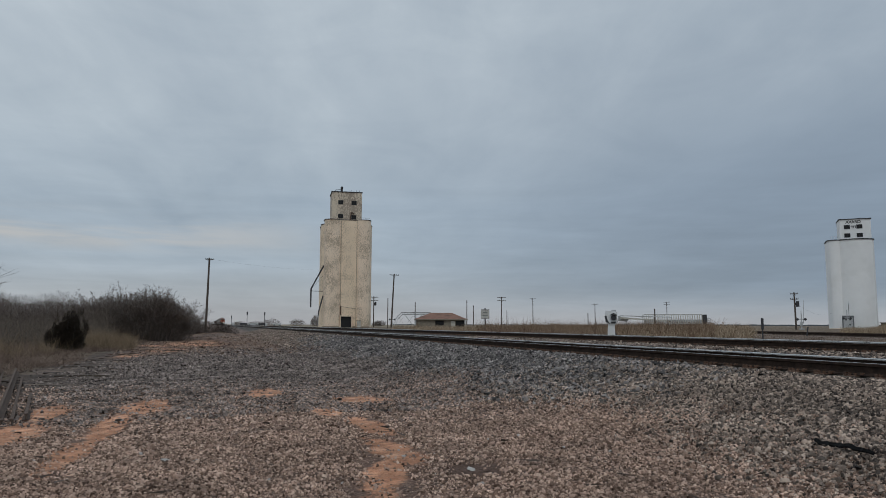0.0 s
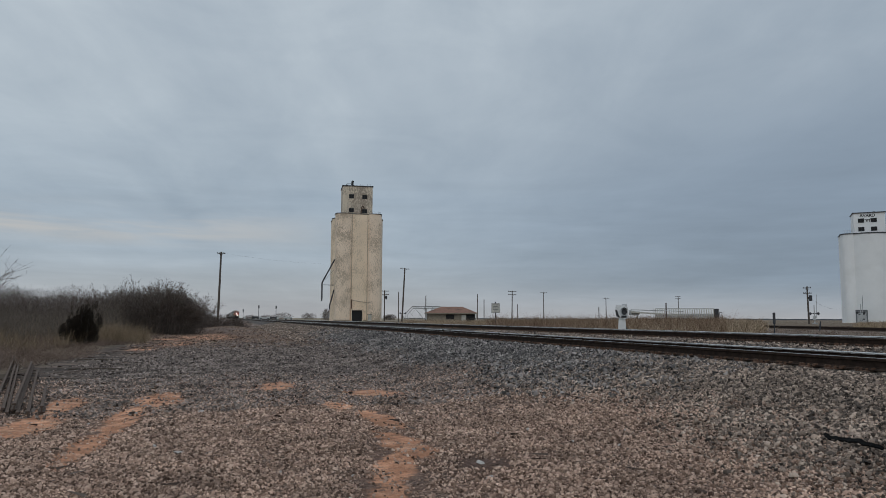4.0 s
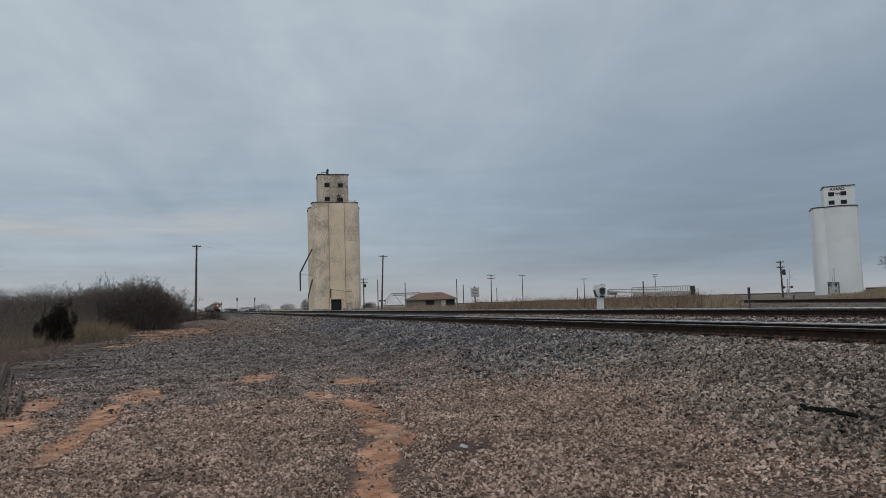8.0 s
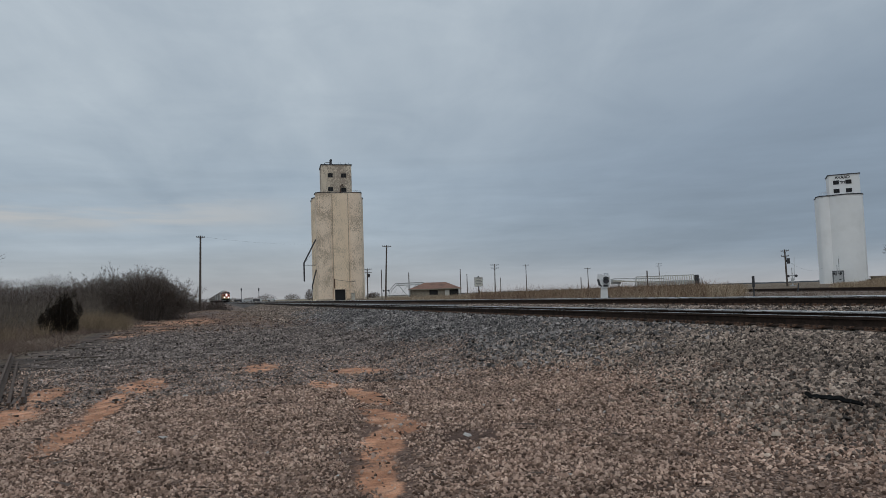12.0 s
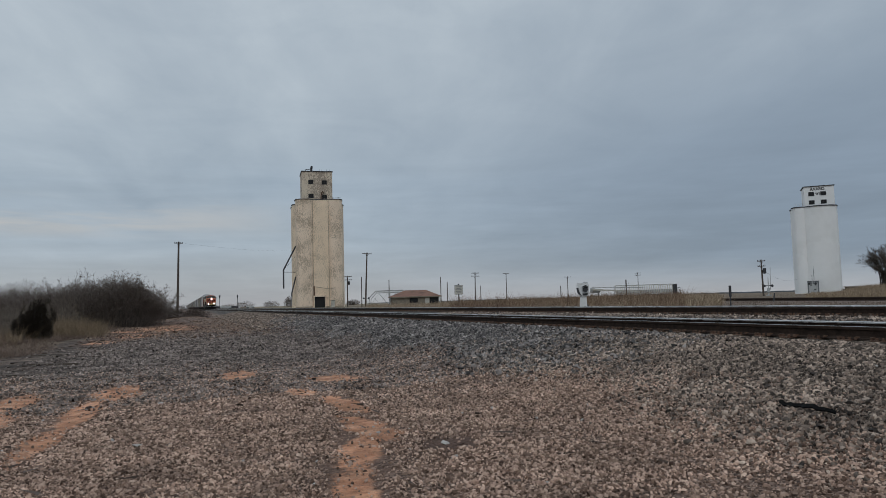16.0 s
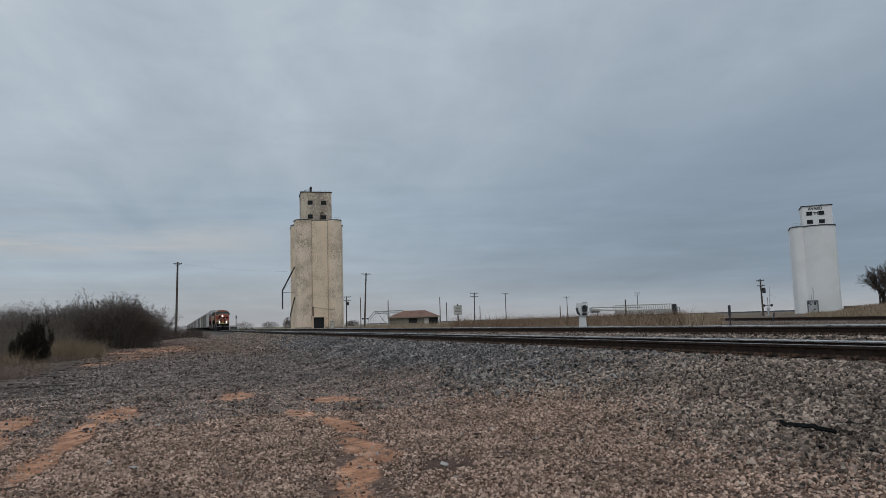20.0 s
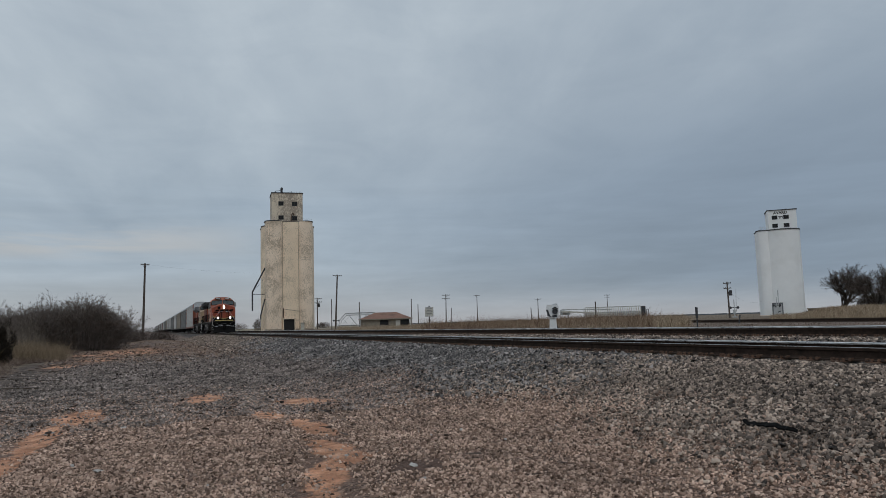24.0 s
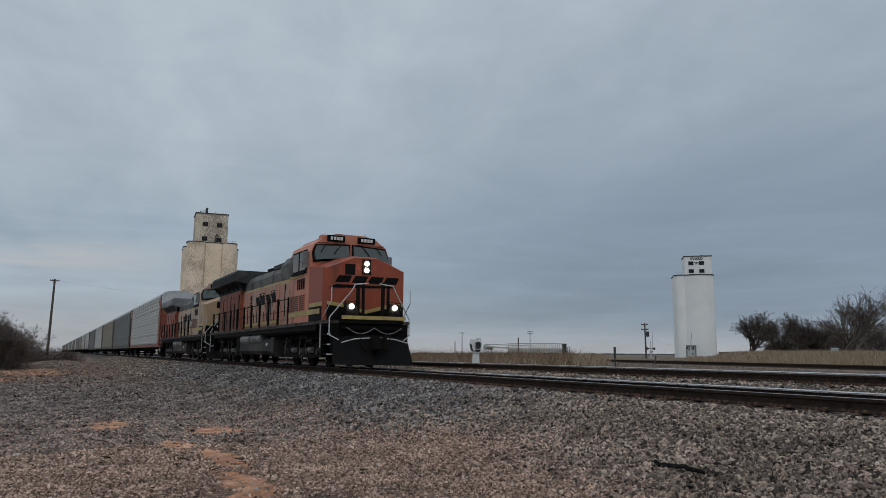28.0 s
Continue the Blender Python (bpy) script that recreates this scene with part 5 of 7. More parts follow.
# trees beyond the siding
bare_tree(51.6, 188, 10.8, 31, spread=0.33, stems=5, fan=0.34, twigs=8)
bare_tree(53.7, 172, 9.6, 32, spread=0.33, stems=5, fan=0.34, twigs=8)
bare_tree(54.5, 168, 8.0, 33, spread=0.38, stems=6, fan=0.45, twigs=8, label="dense low bare tree with several stems")
bare_tree(55.6, 172, 8.6, 34, spread=0.38, stems=6, fan=0.45, twigs=8, label="dense low bare tree with several stems")
bare_tree(57.7, 122, 10.0, 35, spread=0.33, stems=4, fan=0.55, twigs=6, label="large bare tree with spreading limbs", bark=PALE_BARK)
bare_tree(62.3, 100, 8.6, 36, spread=0.34, stems=3, fan=0.4, twigs=6, label="large bare tree with spreading limbs", bark=PALE_BARK)
bare_tree(65.2, 104, 9.0, 37, spread=0.34, stems=3, fan=0.34, twigs=6, bark=PALE_BARK)
for i, (az, r, w, h) in enumerate(((53.0, 178, 2.4, 3.2), (54.0, 178, 3.2, 4.4), (55.1, 176, 3.4, 5.0), (56.3, 172, 3.4, 5.2), (57.4, 150, 3.2, 4.2), (58.6, 142, 3.4, 4.6), (59.8, 134, 3.4, 4.6), (61.2, 130, 3.4, 4.4), (62.8, 128, 3.6, 4.4), (64.8, 126, 3.6, 4.4))):
    big_bush("grove_bush", az, r, [(0, 0, h * 0.5, w, w * 0.8, h * 0.6), (0.8, 0, h * 0.75, w * 0.7, w * 0.6, h * 0.5), (-1.0, 0, h * 0.7, w * 0.6, w * 0.6, h * 0.45)], 9500, 50 + i, "dark leafless bush under bare trees", "bush", DARK_TWIG, 0.6, 0.026, 0.6, 16, "grove bushes")
# distant scrub near the horizon by the line
for i, (az, r, w, h) in enumerate(((4.6, 420, 5.5, 3.6), (6.6, 400, 4.2, 3.2), (8.0, 300, 2.2, 4.2), (3.4, 480, 5, 2.5), (2.2, 520, 5, 2.6), (12.9, 330, 3.0, 2.2))):
    big_bush("distant_bush", az, r, [(0, 0, h * 0.45, w, w * 0.6, h * 0.6), (-w * 0.4, 0, h * 0.35, w * 0.7, w * 0.5, h * 0.5)], 1500, 80 + i, "distant grey bush on the plain", "bush", TWIG, 0.9, 0.06, 0.4, 6, "distant bushes")


def grass_patch(name, pts, height, width, material, label, seed, lean=0.35):
    rng = np.random.default_rng(seed)
    n = len(pts)
    z = ground_z(pts[:, 0], pts[:, 1])
    b = np.column_stack([pts, z - 0.02])
    tuft = 0.65 + 0.35 * np.sin(pts[:, 0] * 0.9 + 1.7 * np.sin(pts[:, 1] * 0.5)) * np.cos(pts[:, 1] * 0.7)
    swell = 0.6 + 0.4 * np.sin(pts[:, 0] * 0.31 + 2.1 * np.sin(pts[:, 1] * 0.17)) * np.cos(pts[:, 1] * 0.23 + 0.2 * pts[:, 0])
    h = height * rng.uniform(0.45, 1.0, n) * (0.35 + 0.65 * tuft) * (0.5 + 0.8 * swell) * 1.3
    t = b + np.column_stack([rng.normal(0, lean, n) * h, rng.normal(0, lean, n) * h, h])
    ob = part(name, slivers(name, b, t, rng.uniform(0.6, 1.4, n) * width, material), material, fix=False)
    return tagged(ob, label, "grass", kind="stuff")


def clumped(rng, n, x0, x1, y0, y1, size, per):
    c = np.column_stack([rng.uniform(x0, x1, n), rng.uniform(y0, y1, n)])
    return np.repeat(c, per, 0) + rng.normal(0, size, (n * per, 2))


rng = np.random.default_rng(8)
g = clumped(rng, 4600, -22, -5.0, 14, 72, 0.2, 17)
g = g[g[:, 0] < -5.3 - 0.5 * np.sin(g[:, 1] * 0.35) - 0.02 * np.maximum(0, 30 - g[:, 1]) * 4]
grass_patch("dead_grass", g, 0.38, 0.011, DULL_STRAW, "rough dead grass at the edge of the yard", 1, 1.0)
g = np.concatenate([clumped(rng, 34, -7.6, -5.0, 49, 56, 0.35, 130), clumped(rng, 20, -13, -8, 33, 46, 0.35, 70), clumped(rng, 9, -9.5, -7.5, 22, 31, 0.35, 60)])
grass_patch("tall_dead_grass", g, 1.25, 0.012, GOLD_STRAW, "tall straw-coloured grass clumps by the scrub", 2, 0.5)
# across the tracks
az, r = rng.uniform(14, 41, 5200), rng.uniform(0, 1, 5200) ** 0.8 * 75 + 40
c = np.column_stack([r * np.sin(np.radians(az)), r * np.cos(np.radians(az))])
c = c[(c[:, 0] > 19.2) & ((az > 21) | (r > 70))]
g = np.repeat(c, 13, 0) + rng.normal(0, 0.22, (len(c) * 13, 2))
grass_patch("tall_dry_grass", g, 0.74, 0.021, STRAW, "tall dry straw grass beyond the siding", 3, 0.5)
# darker, taller weeds between az 24 and 38
az, r = rng.uniform(21, 38.5, 2600), rng.uniform(42, 95, 2600)
c = np.column_stack([r * np.sin(np.radians(az)), r * np.cos(np.radians(az))])
g = np.repeat(c, 9, 0) + rng.normal(0, 0.2, (len(c) * 9, 2))
grass_patch("standing_weeds", g, 1.05, 0.017, RUSSET, "reddish brown standing weeds in the dry grass", 4, 0.4)
# the grassy rise by the spur
az, r = rng.uniform(47.0, 66, 7000), rng.uniform(40, 115, 7000)
c = np.column_stack([r * np.sin(np.radians(az)), r * np.cos(np.radians(az))])
c = c[(c[:, 0] - 28) * 0.95 - (c[:, 1] - 2) * 0.312 > 3.2 + rng.random(len(c)) * 3]
g = np.repeat(c, 12, 0) + rng.normal(0, 0.22, (len(c) * 12, 2))
grass_patch("rise_grass", g, 0.55, 0.026, STRAW, "pale dry grass on the rise by the spur", 5, 0.3)
g = clumped(rng, 700, 18.3, 24, 8, 60, 0.2, 14)
grass_patch("short_grass", g, 0.22, 0.014, DULL_STRAW, "short dead grass beside the siding", 6)
g = clumped(rng, 2600, 20, 62, 6, 62, 0.25, 14)
a = np.degrees(np.arctan2(g[:, 0], g[:, 1]))
grass_patch("verge_grass", g[(a > 36) & (a < 63)], 0.15, 0.014, DULL_STRAW, "thin dead grass on the brown verge", 11, 0.6)
g = clumped(rng, 60, 7.0, 8.6, 30, 90, 0.08, 12)
grass_patch("track_weeds", g, 0.16, 0.012, DULL_STRAW, "sparse weeds on the ballast shoulder", 7)


def far_line():
    """Low woods along the horizon."""
    rng = np.random.default_rng(4)
    sh = Shape()
    for az0, az1, r, h in ((-40, -4, 900, 6), (14, 30, 1900, 3.2), (30, 75, 1700, 4.2), (75, 330, 1500, 7)):
        n = int((az1 - az0) / 0.25)
        for i in range(n):
            a, b = az0 + (az1 - az0) * i / n, az0 + (az1 - az0) * (i + 1) / n
            rr = r * rng.uniform(0.96, 1.04)
            x0, y0 = spot(a, rr)
            x1, y1 = spot(b + 0.06, rr)
            k = h * rng.uniform(0.8, 1.05)
            m = h * rng.uniform(0.8, 1.05)
            sh.add([(x0, y0, 0), (x1, y1, 0), (x1, y1, k), (x0, y0, m), (x0 * 1.01, y0 * 1.01, 0), (x1 * 1.01, y1 * 1.01, 0), (x1 * 1.01, y1 * 1.01, k * 0.8), (x0 * 1.01, y0 * 1.01, m * 0.8)],
                   [(0, 1, 2, 3), (5, 4, 7, 6), (3, 2, 6, 7), (1, 5, 6, 2), (4, 0, 3, 7)])
    tagged(part("far_woods", sh, FAR_WOOD, fix=False), "thin dark line of woods along the horizon", "woods", kind="stuff")


# distance haze is put into this pale bluish colour
FAR_WOOD = surface("far_woods_haze_in_colour", (0.10, 0.11, 0.12), (0.15, 0.16, 0.17), 0.05, 1.0, 0)
far_line()


# ---- small far things along the line ----
def line_signal(az, r, h):
    x, y = spot(az, r)
    s = thing("railway_signal", pose(x, y, float(ground_z(x, y)) - 0.05, 0, 0, -az), "distant dark railway signal mast", "railway signal", "railway signals")
    part("mast", Shape().tube((0, 0, 0), (0, 0, h), 0.12, n=6), TRIM_DARK, s)
    part("head", Shape().box(-0.3, 0.3, -0.25, 0.1, h - 1.3, h + 0.1, 0.08), TRIM_DARK, s)
    part("case", Shape().box(0.4, 1.3, -0.3, 0.4, 0, 1.4), PALE_STEEL, s)


line_signal(2.75, 350, 6.4)
line_signal(4.05, 350, 6.4)
line_signal(1.6, 420, 5.5)
for az, r, w, h, m in ((3.2, 330, 4.5, 0.9, "PALE"), (2.5, 340, 3.0, 0.9, "DARK"), (5.0, 310, 3.2, 0.7, "PALE"), (3.9, 360, 4.0, 0.9, "DARK")):
    x, y = spot(az, r)
    s = thing("parked_wagon", pose(x, y, float(ground_z(x, y)) - 0.02, 0, 0, -az), "distant low wagon parked by the line", "wagon", "parked wagons")
    part("body", Shape().box(-w / 2, w / 2, 0, 2.4, 0.4, h + 0.4, 0.1), PALE_STEEL if m == "PALE" else TRIM_DARK, s)
    for u in (-w * 0.35, w * 0.35):
        part("wheel", Shape().tube((u, 0, 0.42), (u, 0.3, 0.42), 0.42, n=12), TRIM_DARK, s)


# fallen twigs and litter along the grass edge
n = 420
p = np.column_stack([rng.uniform(-6.5, -2.2, n), rng.uniform(19, 62, n)])
p = p[rng.random(n) < np.clip((-1.8 - p[:, 0]) / 3.2, 0, 1)]
b = np.column_stack([p, ground_z(p[:, 0], p[:, 1]) + 0.015])
a = rng.normal(1.35, 0.5, len(b))
L_ = rng.uniform(0.1, 0.5, len(b))
e = b + np.column_stack([np.sin(a) * L_, np.cos(a) * L_, rng.uniform(0.0, 0.05, len(b))])
tagged(part("fallen_twigs", slivers("fallen_twigs", b, e, rng.uniform(0.015, 0.05, len(b)), DARK_TWIG), DARK_TWIG, fix=False), "dark fallen twigs and litter on the dirt", "litter", kind="stuff")
n = 90
b = np.column_stack([rng.uniform(-4, 5, n), rng.uniform(5.5, 15, n)])
b = np.column_stack([b, ground_z(b[:, 0], b[:, 1]) + 0.03])
a = rng.uniform(0, 6.28, n)
L_ = rng.uniform(0.06, 0.3, n)
e = b + np.column_stack([np.sin(a) * L_, np.cos(a) * L_, rng.uniform(0.0, 0.03, n)])
tagged(part("stick_litter", slivers("stick_litter", b, e, rng.uniform(0.012, 0.03, n), DARK_TWIG), DARK_TWIG, fix=False), "small dark sticks lying on the gravel", "litter", kind="stuff")

# ---- the train ----
ORANGE = surface("faded_orange_paint", (0.25, 0.046, 0.018), (0.36, 0.07, 0.028), 3, 0.5, 0.05, stain=(0.13, 0.034, 0.02), stain_scale=1.3, stain_at=0.60, stretch=(1, 1, 0.45))
# pinkish and pale because the sky's reflection is mixed into this orange
SKY_PALED_ORANGE = surface("sky_paled_orange_paint", (0.50, 0.16, 0.09), (0.64, 0.255, 0.16), 2.5, 0.5, 0.06, stain=(0.26, 0.09, 0.052), stain_scale=1.1, stain_at=0.62, stretch=(1, 1, 0.4))
YELLOW = surface("faded_yellow_paint", (0.38, 0.265, 0.075), (0.52, 0.385, 0.14), 5, 0.5, 0.05, stain=(0.2, 0.13, 0.05), stain_at=0.6)
DUSTY_ORANGE = surface("dust_streaked_orange_hood", (0.33, 0.125, 0.08), (0.56, 0.245, 0.165), 3.5, 0.6, 0.06, stain=(0.40, 0.27, 0.20), stain_scale=1.3, stain_at=0.52, stretch=(1, 1.6, 0.30))
TAN = surface("dusty_tan_paint", (0.33, 0.22, 0.135), (0.43, 0.30, 0.19), 3, 0.5, 0.06, stain=(0.24, 0.17, 0.10), stain_scale=0.9, stain_at=0.6)
PALE_TAN = surface("chalky_tan_paint", (0.40, 0.28, 0.22), (0.52, 0.39, 0.31), 2.5, 0.55, 0.06, stain=(0.27, 0.18, 0.14), stain_scale=1.1, stain_at=0.6, stretch=(1, 1, 0.4))
HOOD_DARK = surface("sooty_dark_green_paint", (0.022, 0.024, 0.025), (0.058, 0.06, 0.06), 4, 0.6, 0.08, stain=(0.12, 0.11, 0.098), stain_at=0.64, spec=0.15)
GREY_PAINT = surface("dusty_grey_paint", (0.13, 0.135, 0.14), (0.21, 0.215, 0.22), 4, 0.55, 0.06, stain=(0.09, 0.085, 0.08), stain_at=0.6)
UNDER = surface("grimy_running_gear", (0.005, 0.0045, 0.0045), (0.015, 0.013, 0.012), 7, 0.8, 0.3, stain=(0.04, 0.033, 0.027), stain_at=0.68, depth=0.01, spec=0.08)
SILL = surface("dusty_walkway_edge", (0.045, 0.039, 0.034), (0.12, 0.105, 0.09), 5, 0.8, 0.1, stain=(0.022, 0.018, 0.016), stain_scale=1.6, stain_at=0.55, spec=0.2)
# grime plus the heavy shade below the radiator wings, both in the colour
SHADED_SOOTY_ORANGE = surface("shaded_sooty_orange_paint", (0.17, 0.055, 0.033), (0.33, 0.10, 0.058), 3.5, 0.6, 0.05, stain=(0.05, 0.032, 0.025), stain_scale=1.5, stain_at=0.58, stretch=(1, 1, 0.4), spec=0.25)
DUSTY_DARK = surface("dusty_dark_roof_paint", (0.075, 0.073, 0.068), (0.17, 0.162, 0.148), 4, 0.6, 0.06, stain=(0.035, 0.034, 0.033), stain_scale=1.2, stain_at=0.56, spec=0.2)
GREY_DARK = surface("dark_grey_screen_and_core_shade", (0.012, 0.014, 0.015), (0.028, 0.03, 0.032), 6, 0.7, 0.1, spec=0.15)
TANK_STEEL = surface("dusty_steel_tank", (0.022, 0.02, 0.018), (0.06, 0.055, 0.05), 5, 0.7, 0.1, stain=(0.10, 0.088, 0.078), stain_at=0.6, spec=0.2)
RESERVOIR = surface("dusty_air_tank", (0.12, 0.112, 0.105), (0.24, 0.225, 0.21), 5, 0.6, 0.1, stain=(0.06, 0.05, 0.045), stain_at=0.58)
LOUVRE = surface("brown_grimed_louvre", (0.10, 0.05, 0.035), (0.19, 0.095, 0.065), 5, 0.8, 0.1)
SILVER = surface("silver_handrail", (0.45, 0.45, 0.45), (0.6, 0.6, 0.6), 8, 0.45, 0.05)
# grey-green tint imitates daylight through the cab and sky on the panes
GLASS = dark_glass("cab_glass_daylight_tint", (0.075, 0.09, 0.09))
SIDE_GLASS = dark_glass("dark_side_glass", (0.012, 0.014, 0.015))
LAMP = glow("lit_headlamp", (1.0, 0.93, 0.80), 70.0)
MARK_BLACK = surface("black_marking", (0.004, 0.004, 0.004), (0.009, 0.008, 0.008), 6, 0.7, 0, stain=(0.02, 0.017, 0.015), stain_at=0.68, spec=0.08)
MARK_WHITE = surface("white_marking", (0.62, 0.62, 0.60), (0.72, 0.72, 0.70), 6, 0.5, 0)


def wheelset(parent, y):
    """Axle with its two wheels, turning about its own middle."""
    ws = part("wheelset", Shape().tube((-0.9, 0, 0), (0.9, 0, 0), 0.09, n=10), UNDER, parent, at=pose(0, y, 0.53))
    for s in (-1, 1):
        w = Shape().tube((s * 0.68, 0, 0), (s * 0.82, 0, 0), 0.53, 0.525, n=24).tube((s * 0.82, 0, 0), (s * 0.86, 0, 0), 0.16, n=12)
        for k in range(6):
            a = k * math.pi / 3
            w.box(s * 0.83 - 0.012, s * 0.83 + 0.012, 0.28 * math.cos(a) - 0.05, 0.28 * math.cos(a) + 0.05, 0.28 * math.sin(a) - 0.05, 0.28 * math.sin(a) + 0.05)
        part("wheel", w, UNDER, ws, "grimy steel wheel with bright rim")
    return ws


def truck(parent, y0, wheels):
    """Three-axle truck with cast side frames."""
    for s in (-1, 1):
        x = s * 1.06
        prof = [(-2.75, 0.62), (-2.45, 0.86), (-1.3, 0.9), (-1.0, 0.72), (1.0, 0.72), (1.3, 0.9), (2.45, 0.86), (2.75, 0.62), (2.5, 0.45), (1.6, 0.42), (1.2, 0.3), (0.5, 0.34), (-0.5, 0.34), (-1.2, 0.3), (-1.6, 0.42), (-2.5, 0.45)]
        fr = part("truck_frame", Shape().prism([(y0 + u, v) for u, v in prof], "x", x - 0.09, x + 0.09), UNDER, parent, "dusty cast steel side frame")
        for k in (-1.98, 0, 1.98):
            ax = Shape()
            ax.box(x - 0.04, x + s * 0.16 + 0.04, y0 + k - 0.17, y0 + k + 0.17, 0.36, 0.70, 0.05)
            ax.tube((x, y0 + k, 0.53), (x + s * 0.24, y0 + k, 0.53), 0.11, n=10)
            part("axle_box", ax, TANK_STEEL, fr, "grey axle bearing housing")
        for k in (-1.0, -0.7, 0.7, 1.0):
            sp = Shape()
            for z in np.arange(0.70, 1.06, 0.06):
                sp.tube((x, y0 + k, z), (x, y0 + k, z + 0.035), 0.11, n=10)
            part("spring", sp, UNDER, fr)
        br = Shape()
        for k in (-1.35, 1.35):
            br.tube((x + s * 0.10, y0 + k, 0.95), (x + s * 0.10, y0 + k + 0.45, 0.95), 0.13, n=10)
        br.bar([(x + s * 0.12, y0 - 2.5, 0.98), (x + s * 0.12, y0 - 0.9, 1.06), (x + s * 0.12, y0 + 0.9, 1.06), (x + s * 0.12, y0 + 2.5, 0.98)], 0.03)
        part("brake_gear", br, UNDER, fr)
        for k in (-2.2, -0.35, 0.35, 2.2):
            part("sand_pipe", Shape().bar([(x + s * 0.10, y0 + k, 1.15), (x + s * 0.14, y0 + k * 1.04, 0.70), (x + s * 0.02, y0 + k * 1.12, 0.20)], 0.022, 5), RESERVOIR, fr, "dusty sand pipe")
        for k in (-1.0, 1.0):
            part("brake_cylinder", Shape().tube((x + s * 0.12, y0 + k - 0.22, 0.62), (x + s * 0.12, y0 + k + 0.22, 0.62), 0.10, n=10), RESERVOIR, fr, "grey dusty brake cylinder")
            part("traction_cable", Shape().bar([(x + s * 0.06, y0 + k, 1.25), (x + s * 0.18, y0 + k + 0.15, 1.0), (x + s * 0.18, y0 + k + 0.4, 0.95), (x + s * 0.06, y0 + k + 0.55, 1.2)], 0.025, 5), UNDER, fr)
    for k in (-1.98, 0, 1.98):
        wheels.append((wheelset(parent, y0 + k), y0 + k))


def stripe_bars(parent, x, side_sign, y0, y1, z, h, n, material, name="marking_bar", slant=0.0):
    """Plain bars in place of painted writing on a flank."""
    w = (y1 - y0) / n
    for i in range(n):
        a = y0 + i * w
        p = [(a + w * 0.12, z), (a + w * 0.80, z), (a + w * 0.80 + slant, z + h), (a + w * 0.12 + slant, z + h)]
        part(name, Shape().prism(p, "x", x, x + side_sign * 0.004), material, parent)


